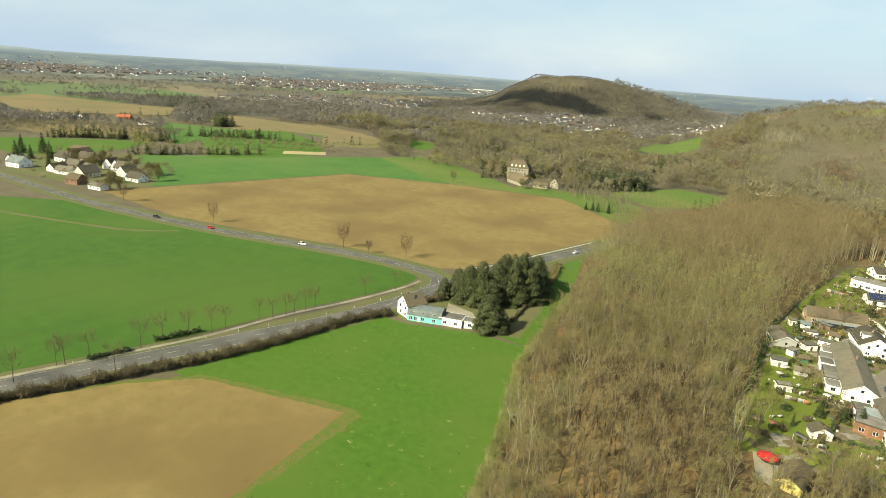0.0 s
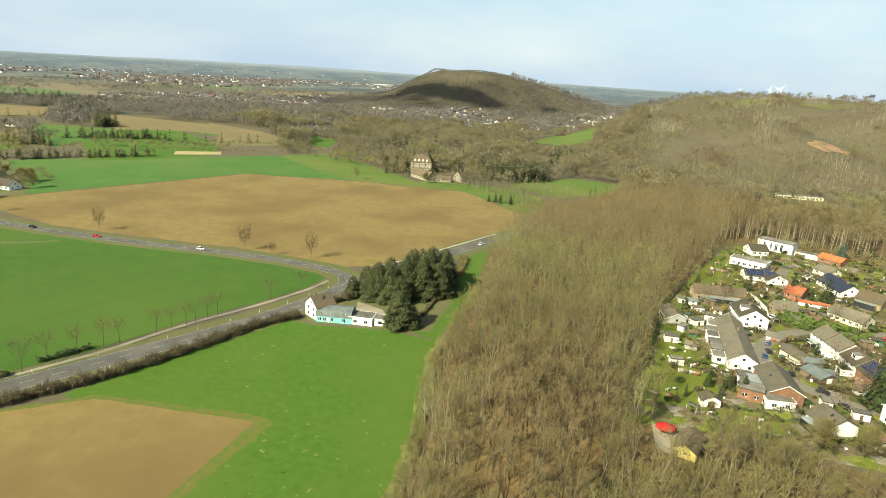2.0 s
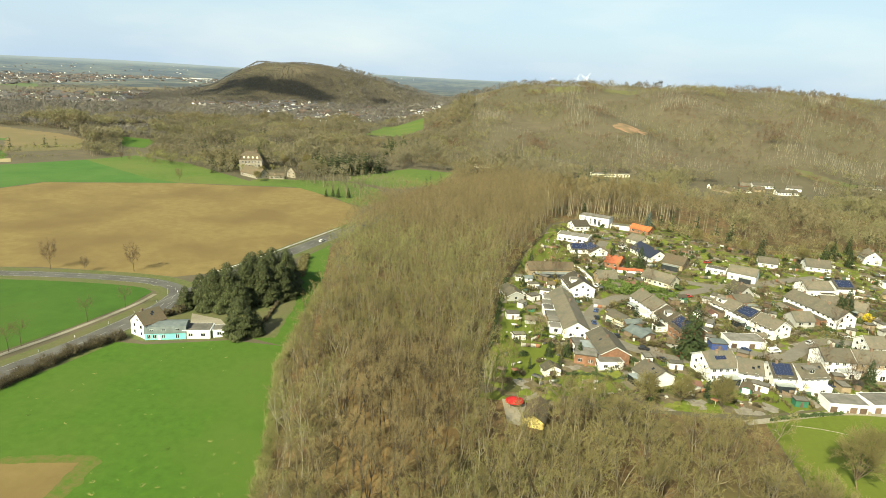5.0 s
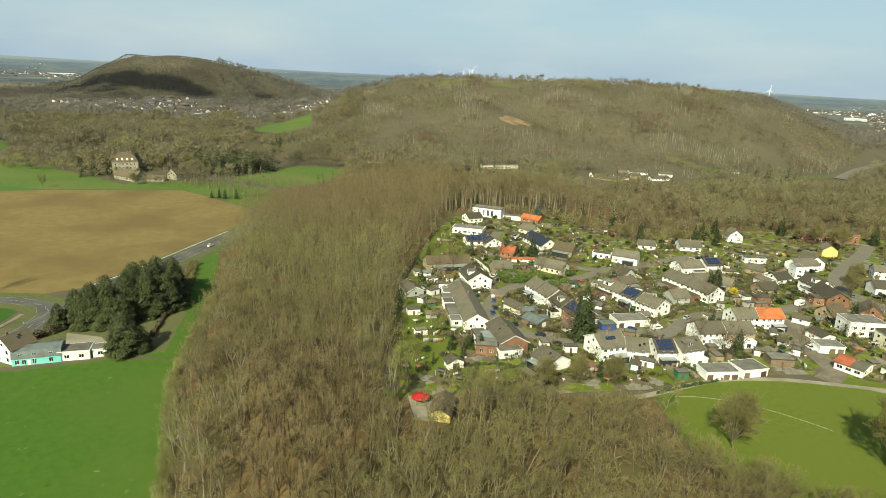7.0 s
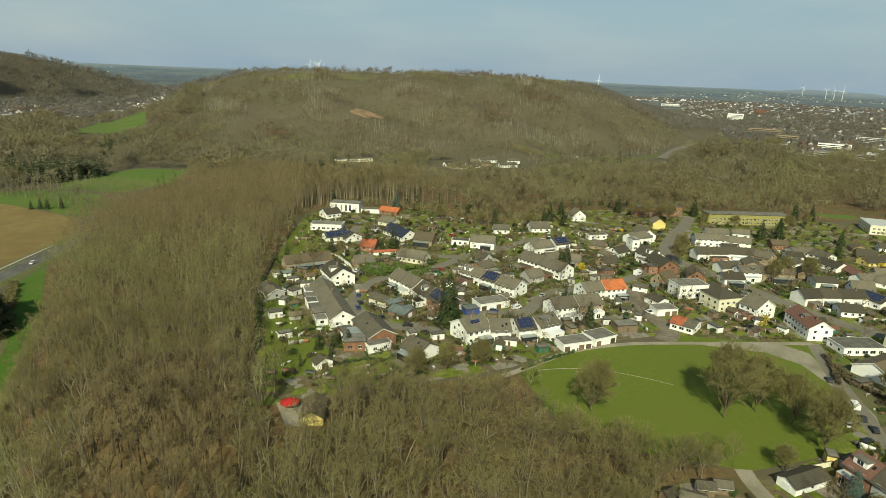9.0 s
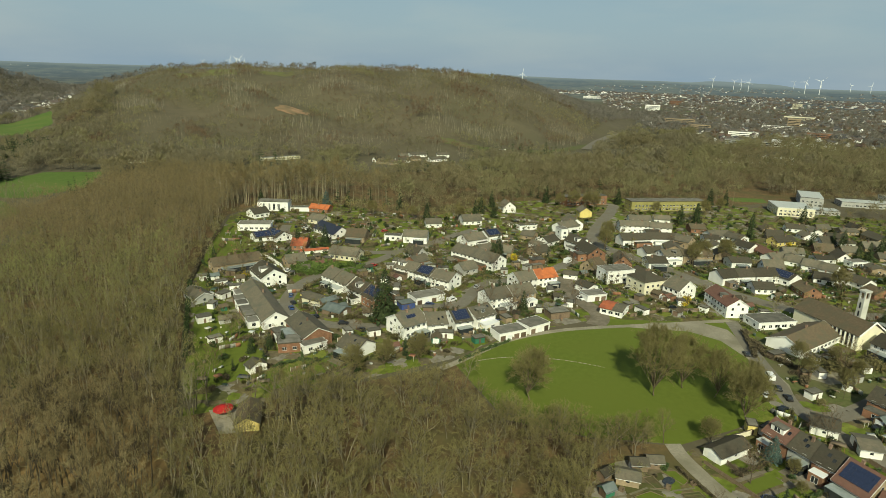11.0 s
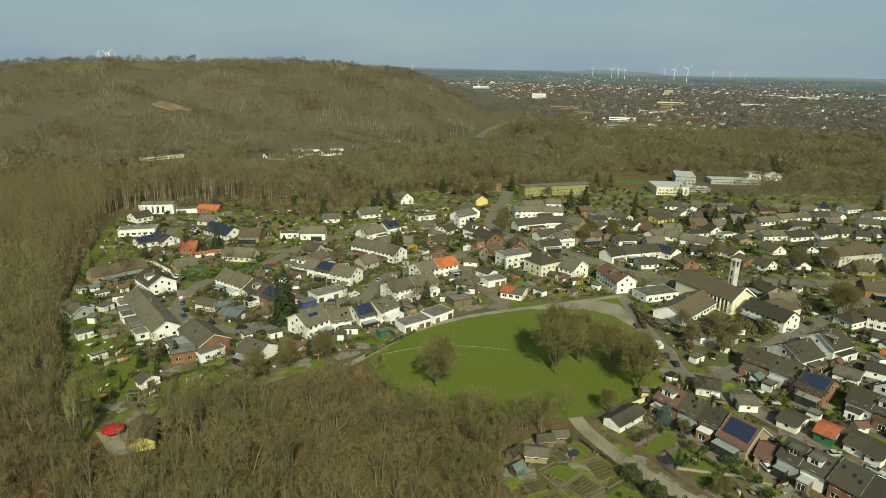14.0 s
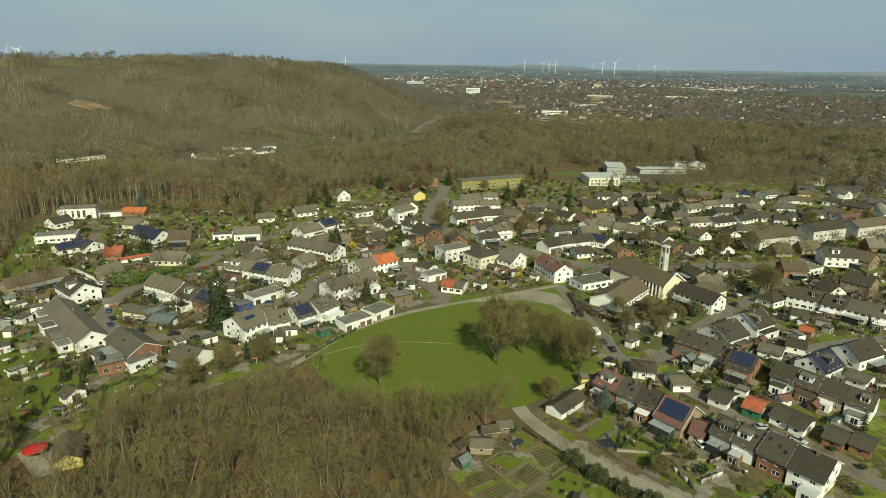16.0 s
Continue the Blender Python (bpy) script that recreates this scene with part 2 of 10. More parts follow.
WALL = {
    "white": material("white_render", (0.83, 0.825, 0.80), (0.89, 0.885, 0.86), 0.9, 0.6, 0.05, (0.77, 0.76, 0.72), 0.3, each=0.07),
    "cream": material("cream_render", (0.66, 0.62, 0.47), (0.74, 0.70, 0.54), 0.9, 0.6, 0.05, each=0.06),
    "tan": material("sandy_brick", (0.30, 0.23, 0.15), (0.40, 0.31, 0.21), 0.95, 2.5, 0.15, (0.26, 0.21, 0.14), 0.4),
    "brick": material("red_brown_brick", (0.24, 0.12, 0.075), (0.34, 0.18, 0.11), 0.95, 2.5, 0.15, (0.20, 0.11, 0.07), 0.4, each=0.2),
    "yellow": material("yellow_render", (0.62, 0.50, 0.17), (0.72, 0.60, 0.24), 0.9, 0.6, 0.05),
    "school": material("ochre_panels", (0.24, 0.22, 0.08), (0.33, 0.30, 0.12), 0.9, 0.6, 0.05),
    "teal": material("turquoise_render", (0.16, 0.52, 0.50), (0.22, 0.60, 0.58), 0.9, 0.6, 0.05),
    "grey": material("grey_render", (0.34, 0.34, 0.32), (0.42, 0.42, 0.40), 0.9, 0.6, 0.05),
    "wood": material("weathered_boards", (0.15, 0.11, 0.075), (0.23, 0.17, 0.12), 0.95, 1.5, 0.2),
    "redwall": material("red_boards", (0.33, 0.05, 0.04), (0.42, 0.07, 0.05), 0.85, 1.0, 0.05),
    "green": material("dark_green_sheet", (0.03, 0.13, 0.08), (0.05, 0.18, 0.11), 0.7, 1.0, 0.05),
    "blue": material("blue_tarpaulin", (0.04, 0.07, 0.22), (0.06, 0.10, 0.28), 0.6, 1.0, 0.05),
    "stone": material("old_stone", (0.27, 0.24, 0.19), (0.38, 0.34, 0.27), 0.95, 0.8, 0.2),
    "flats": material("off_white_render", (0.54, 0.53, 0.48), (0.64, 0.63, 0.58), 0.9, 0.4, 0.05, (0.46, 0.45, 0.41), 0.2),
}
M["frame"] = material("white_plastic_frame", (0.72, 0.72, 0.70), (0.8, 0.8, 0.78), 0.5, 2.0)
M["glass"] = material("window_glass", (0.018, 0.022, 0.026), (0.035, 0.04, 0.045), 0.08, 0.6, spec=0.8, each=0.4)
M["soil_edge"] = material("grass_creeping_into_soil", (0.13, 0.115, 0.036), (0.075, 0.125, 0.018), 1.0, 0.5, 0.3, contrast=0.12)
M["tramline"] = material("wheel_tracks_in_wheat", (0.04, 0.075, 0.012), (0.07, 0.095, 0.022), 1.0, 0.6, 0.2)
M["tuft"] = material("dry_grass_tuft", (0.22, 0.21, 0.07), (0.34, 0.31, 0.13), 1.0, 1.5)
M["bed"] = material("dug_garden_soil", (0.075, 0.062, 0.032), (0.115, 0.095, 0.05), 1.0, 0.9, 0.4, (0.08, 0.092, 0.03), 0.4)
M["worn_path"] = material("worn_grass_path", (0.13, 0.12, 0.075), (0.19, 0.17, 0.115), 1.0, 1.2, 0.2)
M["moss"] = material("mossy_heap_grass", (0.106, 0.117, 0.036), (0.163, 0.169, 0.060), 1.0, 0.2, 0.3, (0.125, 0.111, 0.054), 0.05)
M["panel"] = material("solar_cells", (0.02, 0.028, 0.06), (0.03, 0.04, 0.085), 0.2, 0.8, spec=0.6)
M["conservatory"] = material("pale_roof_glazing", (0.24, 0.27, 0.26), (0.34, 0.37, 0.36), 0.15, 0.8, spec=0.7)
M["alu"] = material("aluminium", (0.5, 0.5, 0.5), (0.6, 0.6, 0.6), 0.35, 2.0, metal=0.9)
M["chimney"] = material("chimney_brick", (0.18, 0.12, 0.09), (0.26, 0.18, 0.13), 0.95, 2.0, 0.1, each=0.3)
M["door"] = material("door_leaf", (0.10, 0.07, 0.05), (0.16, 0.11, 0.08), 0.6, 1.0, each=0.5)
M["plastic_white"] = material("white_plastic", (0.72, 0.73, 0.74), (0.8, 0.81, 0.82), 0.45, 1.0)
M["rubber"] = material("tyre_rubber", (0.02, 0.02, 0.02), (0.035, 0.035, 0.035), 0.9, 3.0)
M["turbine"] = material("turbine_white", (0.74, 0.75, 0.76), (0.82, 0.83, 0.84), 0.5, 0.2)
M["terrace"] = material("concrete_slabs", (0.15, 0.126, 0.094), (0.225, 0.195, 0.15), 0.95, 0.7, 0.1, (0.135, 0.115, 0.085), 0.2)


def plots():
    """Back gardens: lawn, beds, bare soil and paving, plot by plot."""
    m = bpy.data.materials.new("garden_plots")
    m.use_nodes = True
    n, l = m.node_tree.nodes, m.node_tree.links
    b = n["Principled BSDF"]
    b.inputs["Roughness"].default_value = 1.0
    b.inputs["Specular IOR Level"].default_value = 0.2
    co = n.new("ShaderNodeTexCoord")
    vor = n.new("ShaderNodeTexVoronoi")
    vor.inputs["Scale"].default_value = 0.21
    bend, push = n.new("ShaderNodeTexNoise"), n.new("ShaderNodeVectorMath")
    bend.inputs["Scale"].default_value = 0.35
    bend.inputs["Detail"].default_value = 3.0
    push.operation = 'MULTIPLY_ADD'
    push.inputs[1].default_value = (7.0, 7.0, 0.0)
    l.new(co.outputs["Object"], bend.inputs["Vector"])
    l.new(bend.outputs["Color"], push.inputs[0])
    l.new(co.outputs["Object"], push.inputs[2])
    l.new(push.outputs["Vector"], vor.inputs["Vector"])
    ramp = n.new("ShaderNodeValToRGB")
    ramp.color_ramp.interpolation = 'CONSTANT'
    tones = [(0.0, (0.118, 0.148, 0.024)), (0.24, (0.155, 0.176, 0.036)), (0.42, (0.128, 0.104, 0.052)), (0.54, (0.085, 0.086, 0.032)),
             (0.70, (0.135, 0.112, 0.07)), (0.86, (0.22, 0.20, 0.165))]
    for k, (p, c) in enumerate(tones):
        e = ramp.color_ramp.elements[k] if k < 2 else ramp.color_ramp.elements.new(p)
        e.position = p
        e.color = (*c, 1)
    sep = n.new("ShaderNodeSeparateColor")
    l.new(vor.outputs["Color"], sep.inputs["Color"])
    l.new(sep.outputs["Red"], ramp.inputs["Fac"])
    fine = n.new("ShaderNodeTexNoise")
    fine.inputs["Scale"].default_value = 0.5
    fine.inputs["Detail"].default_value = 6
    l.new(co.outputs["Object"], fine.inputs["Vector"])
    mix = n.new("ShaderNodeMixRGB")
    mix.blend_type = 'OVERLAY'
    mix.inputs["Fac"].default_value = 0.7
    l.new(ramp.outputs["Color"], mix.inputs["Color1"])
    l.new(fine.outputs["Fac"], mix.inputs["Color2"])
    l.new(mix.outputs["Color"], b.inputs["Base Color"])
    return m


M["plots"] = plots()
M["red_cloth"] = material("red_cloth", (0.350, 0.014, 0.017), (0.420, 0.022, 0.025), 0.8, 1.0, 0.1)
M["cloud"] = material("cloud_white", (0.8, 0.8, 0.8), (0.85, 0.85, 0.85), 1.0, 0.01)
M["cloud"].node_tree.nodes["Principled BSDF"].inputs["Alpha"].default_value = 0.1


def field_cells(name, scale, tones):
    """Far farmland: one tone to each field."""
    m = bpy.data.materials.new(name)
    m.use_nodes = True
    n, l = m.node_tree.nodes, m.node_tree.links
    b = n["Principled BSDF"]
    b.inputs["Roughness"].default_value = 1.0
    b.inputs["Specular IOR Level"].default_value = 0.1
    co, vor, ramp, sep = n.new("ShaderNodeTexCoord"), n.new("ShaderNodeTexVoronoi"), n.new("ShaderNodeValToRGB"), n.new("ShaderNodeSeparateColor")
    vor.inputs["Scale"].default_value = scale
    vor.distance = 'MANHATTAN'
    ramp.color_ramp.interpolation = 'CONSTANT'
    for k, (p, c) in enumerate(tones):
        e = ramp.color_ramp.elements[k] if k < 2 else ramp.color_ramp.elements.new(p)
        e.position = p
        e.color = (*c, 1)
    l.new(co.outputs["Object"], vor.inputs["Vector"])
    l.new(vor.outputs["Color"], sep.inputs["Color"])
    l.new(sep.outputs["Red"], ramp.inputs["Fac"])
    l.new(ramp.outputs["Color"], b.inputs["Base Color"])
    return m


M["far_fields"] = field_cells("far_farmland", 0.0032, [(0.0, (0.12, 0.112, 0.085)), (0.25, (0.115, 0.155, 0.075)), (0.45, (0.125, 0.12, 0.092)), (0.60, (0.18, 0.155, 0.105)), (0.76, (0.11, 0.11, 0.088)), (0.88, (0.13, 0.17, 0.085))])
M["sand"] = material("bare_orange_sand", (0.27, 0.165, 0.095), (0.37, 0.235, 0.14), 1.0, 0.12, 0.3, (0.17, 0.13, 0.075), 0.05)
M["pale_sheet"] = material("pale_corrugated_sheet", (0.42, 0.44, 0.43), (0.52, 0.54, 0.52), 0.6, 0.8, 0.05)

# ---- small tools ----
UP = Vector((0, 0, 1))


def mesh_object(name, bm, mats, parent=None, label=""):
    me = bpy.data.meshes.new(name)
    bm.to_mesh(me)
    bm.free()
    for m in (mats if isinstance(mats, (list, tuple)) else [mats]):
        me.materials.append(m)
    ob = new(name, me)
    if parent is not None:
        ob.parent = parent
    if label:
        ob["label"] = label
    return ob


def part(name, bm, mat, parent, label=""):
    return mesh_object(name, bm, mat, parent, label)


def shared(name, me, parent, m):
    """One more object on a mesh that others use too."""
    ob = new(name, me)
    ob.parent = parent
    ob.matrix_basis = m
    return ob


def box(bm, x0, y0, z0, x1, y1, z1, mat=0, m=None):
    vs = [Vector((x, y, z)) for z in (z0, z1) for y in (y0, y1) for x in (x0, x1)]
    if m is not None:
        vs = [m @ v for v in vs]
    v = [bm.verts.new(p) for p in vs]
    for f in ((0, 2, 3, 1), (4, 5, 7, 6), (0, 1, 5, 4), (1, 3, 7, 5), (3, 2, 6, 7), (2, 0, 4, 6)):
        bm.faces.new([v[i] for i in f]).material_index = mat


def prism(bm, outline, y0, y1, mat=0):
    """An outline in x, z drawn out along y."""
    a = [bm.verts.new((x, y0, z)) for x, z in outline]
    b = [bm.verts.new((x, y1, z)) for x, z in outline]
    k = len(outline)
    fs = [bm.faces.new(a), bm.faces.new(b[::-1])]
    for i in range(k):
        fs.append(bm.faces.new((a[i], b[i], b[(i + 1) % k], a[(i + 1) % k])))
    for f in fs:
        f.material_index = mat
    bmesh.ops.recalc_face_normals(bm, faces=fs)


def cylinder(bm, p0, p1, r0, r1, n=8, mat=0):
    p0, p1 = Vector(p0), Vector(p1)
    d = (p1 - p0).normalized()
    s = d.orthogonal().normalized()
    t = d.cross(s)
    ring = []
    for p, r in ((p0, r0), (p1, r1)):
        ring.append([bm.verts.new(p + (s * math.cos(2 * math.pi * i / n) + t * math.sin(2 * math.pi * i / n)) * r) for i in range(n)])
    fs = [bm.faces.new((ring[0][i], ring[0][(i + 1) % n], ring[1][(i + 1) % n], ring[1][i])) for i in range(n)]
    fs += [bm.faces.new(ring[0][::-1]), bm.faces.new(ring[1])]
    for f in fs:
        f.material_index = mat


def mesh_from_arrays(name, verts, tris, mats, index=None):
    me = bpy.data.meshes.new(name)
    me.vertices.add(len(verts))
    me.vertices.foreach_set("co", np.asarray(verts, np.float32).ravel())
    me.loops.add(3 * len(tris))
    me.loops.foreach_set("vertex_index", np.asarray(tris, np.int32).ravel())
    me.polygons.add(len(tris))
    me.polygons.foreach_set("loop_start", np.arange(0, 3 * len(tris), 3, dtype=np.int32))
    for m in mats:
        me.materials.append(m)
    if index is not None:
        me.polygons.foreach_set("material_index", np.asarray(index, np.int32))
    me.update(calc_edges=True)
    return me


# ---- the lie of the land ----
def smooth(a, b, x):
    t = np.clip((x - a) / (b - a), 0, 1)
    return t * t * (3 - 2 * t)


def land(x, y):
    """The height of the ground: flat fields, two spoil heaps, and a far plain that rises to the horizon."""
    x, y = np.asarray(x, float), np.asarray(y, float)
    r = np.hypot(x, y)
    a = np.degrees(np.arctan2(x, y))
    true = 4000 * np.exp(np.clip((r - 4000) / 950, 0, 1) * math.log(19 / 4))
    z = np.where(r > 4000, 100 - r * 100 / true, 0.0)
    one = np.interp(a, [-37, -33, -30.2, -28.5, -26.9, -21.4, -19, -15, -11, -7], [0, 6, 34, 72, 105, 107.5, 92.5, 52, 14, 0])
    one = one * (0.3 * np.clip((r - 1740) / 330, 0, 1) + 0.7 * smooth(1740, 2070, r)) * (1 - smooth(2200, 2480, r))
    two = np.interp(a, [-15, -12, -8.8, -4.4, 0, 5, 16, 20, 23.8, 26, 30, 35.5], [0, 14, 46, 81, 86, 89, 93, 90, 82, 76, 44, 0])
    foot = np.interp(a, [-15, 20, 28, 35], [720, 720, 860, 1150])
    s = np.clip((r - foot) / (1190 - foot + 1e-6), 0, 1)
    two = two * (0.35 * s + 0.65 * s * s * (3 - 2 * s)) * (1 - smooth(1500, 2200, r))
    gullies = 7 * np.sin(x / 29 + 1.4 * np.sin(y / 75)) * 4 * s * (1 - s) * np.clip(two / 25, 0, 1)
    rough = 2.5 * np.sin(x / 47 + 1.3) * np.sin(y / 61) + 1.6 * np.sin(x / 23 + y / 31)
    h = one + two
    return z + h + gullies + rough * np.clip(h / 40, 0, 1) - 8 * smooth(4000, 4700, r) * np.clip((-48 - a) / 16, 0, 1) - 14 * smooth(4000, 4700, r) * np.clip((a - 38) / 8, 0, 1)


def lz(x, y):
    return float(land(x, y))


def build_ground():
    rings = np.concatenate([np.arange(0, 700, 70), np.arange(700, 2500, 22), np.arange(2500, 4001, 80)])
    angles = np.radians(np.arange(-180, 180, 1.25))
    rr, aa = np.meshgrid(rings[1:], angles, indexing="ij")
    x, y = rr * np.sin(aa), rr * np.cos(aa)
    verts = np.concatenate([[[0, 0, 0]], np.stack([x, y, land(x, y)], -1).reshape(-1, 3)])
    k = len(angles)
    tris = [(0, 1 + (j + 1) % k, 1 + j) for j in range(k)]
    for i in range(len(rings) - 2):
        a, b = 1 + i * k, 1 + (i + 1) * k
        for j in range(k):
            j2 = (j + 1) % k
            tris += [(a + j, a + j2, b + j2), (a + j, b + j2, b + j)]
    ob = new("ground", mesh_from_arrays("ground", verts, tris, [M["land"]]))
    ob.data.polygons.foreach_set("use_smooth", np.ones(len(tris), bool))
    return tagged(ob, "brown and green open land with two spoil heaps", "ground", kind="structure")


build_ground()


def uneven(corners, amount, seed, step=5.0):
    """An outline with small bends between its corners."""
    rnd, line = random.Random(seed), []
    for (x0, y0), (x1, y1) in zip(corners, corners[1:] + corners[:1]):
        run = math.hypot(x1 - x0, y1 - y0)
        k = max(1, int(run / step))
        for i in range(k):
            off = rnd.uniform(-amount, amount) if i else 0
            line.append((x0 + (x1 - x0) * i / k - (y1 - y0) / run * off, y0 + (y1 - y0) * i / k + (x1 - x0) / run * off))
    return line


def patch(name, corners, z, mat, label, category="field", rough=0.0):
    """A thin flat sheet on the ground with the given corners."""
    bm = bmesh.new()
    if rough:
        corners = uneven(corners, rough, len(label))
    if sum(a[0] * b[1] - b[0] * a[1] for a, b in zip(corners, corners[1:] + corners[:1])) < 0:
        corners = corners[::-1]
    top = [bm.verts.new((x, y, z)) for x, y in corners]
    low = [bm.verts.new((x, y, -0.3)) for x, y in corners]
    bm.faces.new(top)
    k = len(corners)
    for i in range(k):
        bm.faces.new((top[i], low[i], low[(i + 1) % k], top[(i + 1) % k]))
    ob = mesh_object(name, bm, mat)
    return tagged(ob, label, category, kind="structure")


ROADS = []


def ribbon(name, points, width, z, mat, label, category="road", steps=6):
    """A strip of even width along a smooth line."""
    pts = [Vector((*p, 0)) for p in points]
    line = []
    for i in range(len(pts) - 1):
        a, b, c, d = pts[max(i - 1, 0)], pts[i], pts[i + 1], pts[min(i + 2, len(pts) - 1)]
        for s in range(steps):
            t = s / steps
            line.append(0.5 * (2 * b + (c - a) * t + (2 * a - 5 * b + 4 * c - d) * t * t + (3 * b - a - 3 * c + d) * t ** 3))
    line.append(pts[-1])
    if width < 10:
        ROADS.append((np.array([p[:2] for p in line]), width / 2))
    bm = bmesh.new()
    rows = []
    for i, p in enumerate(line):
        d = (line[min(i + 1, len(line) - 1)] - line[max(i - 1, 0)]).normalized()
        s = Vector((-d.y, d.x, 0)) * width / 2
        rows.append([bm.verts.new(p + s + UP * -0.3), bm.verts.new(p + s + UP * z), bm.verts.new(p - s + UP * z), bm.verts.new(p - s + UP * -0.3)])
    for a, b in zip(rows, rows[1:]):
        for k in range(3):
            bm.faces.new((a[k], a[k + 1], b[k + 1], b[k]))
    bmesh.ops.recalc_face_normals(bm, faces=bm.faces)
    ob = mesh_object(name, bm, mat)
    return tagged(ob, label, category, kind="structure") if label else ob


def dashes(road, points, along, gap, width, z, offset=0.0):
    """Painted marks along a road, as one mesh under it."""
    bm = bmesh.new()
    for (x0, y0), (x1, y1) in zip(points, points[1:]):
        a, b = Vector((x0, y0, 0)), Vector((x1, y1, 0))
        d = (b - a).normalized()
        s = Vector((-d.y, d.x, 0))
        t = 0.0
        while t + along <= (b - a).length:
            p, q = a + d * t + s * offset, a + d * (t + along) + s * offset
            lower = [bm.verts.new(v + UP * z) for v in (p + s * width / 2, q + s * width / 2, q - s * width / 2, p - s * width / 2)]
            upper = [bm.verts.new(v.co + UP * 0.006) for v in lower]
            bm.faces.new(upper)
            for i in range(4):
                bm.faces.new((lower[i], lower[(i + 1) % 4], upper[(i + 1) % 4], upper[i]))
            t += along + gap
    bmesh.ops.recalc_face_normals(bm, faces=bm.faces)
    return tagged(part("lane_marking", bm, M["paint"], road, "white painted road marks"), kind="stuff")


# fields round the junction
FIELD_2 = [(-172, 84), (-158, 101), (-110, 116), (-104, 76), (-100, 20), (-210, -20), (-190, 50)]
patch("field_1", [(-640, 40), (-420, 193), (-330, 212), (-223, 236), (-180, 235), (-169, 229), (-168, 213), (-173, 186), (-181, 158), (-187, 121), (-206, 60), (-216, -40)], 0.05, M["crop"], "bright green field of young winter wheat")
patch("field_edge", uneven([(-175, 83), (-159, 103), (-111, 119), (-104.5, 117.5), (-102, 76), (-98, 20), (-212, -22)], 0.9, 3, 2.0), 0.057, M["soil_edge"], "grass creeping into the edge of a ploughed field")
patch("field_2", uneven(FIELD_2, 0.35, 4, 1.5), 0.064, M["soil"], "bare brown ploughed field beside the road")
patch("field_3", [(-168, 98), (-160, 134), (-150, 180), (-138, 181), (-112, 193), (-90, 194), (-86, 180), (-66, 132), (-56, 98), (-52, 20), (-100, 20), (-106, 78), (-111, 116), (-160, 98)], 0.05, M["meadow"], "fresh green meadow with pale tufts")
patch("field_4", [(-455, 218), (-438, 250), (-399, 420), (-308, 462), (-210, 486), (-175, 461), (-139, 432), (-128, 372), (-139, 305), (-158, 262), (-172, 250), (-203, 247), (-235, 243), (-303, 224), (-351, 213)], 0.05, M["soil"], "wide bare brown ploughed field", rough=0.8)
patch("field_5", [(-462, 268), (-590, 325), (-530, 420), (-490, 480), (-456, 534), (-343, 472), (-308, 464), (-401, 422), (-441, 253)], 0.045, M["crop_far"], "deep green field of young wheat")
patch("field_6", [(-120, 200), (-86, 193), (-93, 220), (-102, 258), (-114, 298), (-124, 330), (-128, 300), (-118, 245)], 0.055, M["meadow"], "narrow green meadow beside the wood")
MEADOW_A = [(-192, 566), (-154, 640), (-103, 636), (-106, 558), (-136, 520), (-186, 538)]
FARM_A = [(-860, 521), (-746, 558), (-662, 448), (-640, 400), (-818, 488)]
FARM_B = [(-927, 689), (-731, 717), (-640, 628), (-700, 613), (-746, 558), (-880, 600)]
FARM_C = [(-1414, 578), (-1215, 620), (-1070, 676), (-946, 578), (-1043, 422), (-1300, 440)]
FARM_D = [(-760, 698), (-721, 720), (-595, 684), (-549, 647), (-579, 620), (-666, 611)]
FARM_E = [(-560, 721), (-500, 712), (-467, 639), (-495, 639)]
PASTURE = [(-456, 534), (-437, 583), (-362, 561), (-254, 492), (-215, 488), (-308, 465), (-343, 472)]
HAMLET_FIELD = [(-790, 240), (-751, 301), (-675, 391), (-637, 347), (-619, 295), (-640, 240)]
ROW_FIELD = [(-860, 400), (-800, 470), (-720, 400), (-760, 330), (-900, 300)]
patch("field_23", [(-262, 492), (-215, 488), (-176, 463), (-140, 436), (-128, 470), (-150, 512), (-190, 536), (-235, 520), (-262, 512)], 0.048, M["pasture"], "grass strip between field and birches", rough=1.5)
patch("field_7", MEADOW_A, 0.05, M["pasture"], "small green meadow among trees", rough=2.0)
patch("field_8", FARM_A, 0.05, M["crop_far"], "far green field behind a line of trees")
patch("field_21", [(-764, 730), (-640, 705), (-561, 668), (-512, 594), (-553, 536), (-640, 628)], 0.052, M["soil_far"], "tan field before the valley woods", rough=2.0)
patch("field_22", [(-662, 448), (-630, 428), (-546, 372), (-513, 428), (-503, 479), (-512, 500), (-556, 540), (-610, 575), (-700, 613), (-746, 558)], 0.046, M["meadow"], "rough green pasture between rows of conifers", rough=2.0)
patch("field_9", FARM_B, 0.055, M["soil_far"], "far brown ploughed field")
patch("field_10", FARM_C, 0.62, M["soil_far"], "far tan stubble field before a wood")
patch("field_12", [(-548, 474), (-516, 508), (-500, 492), (-530, 456)], 0.06, M["straw"], "pale straw-coloured strip of field")
patch("field_13", PASTURE, 0.058, M["pasture"], "green pasture with small trees")
patch("field_14", FARM_D, 0.05, M["crop_far"], "green field among bare woods")
patch("field_15", FARM_E, 0.05, M["meadow"], "small meadow among bare woods")
patch("field_16", HAMLET_FIELD, 0.04, M["meadow"], "light green field behind a hamlet")
patch("field_17", ROW_FIELD, 0.045, M["soil_far"], "tan field before a row of houses")
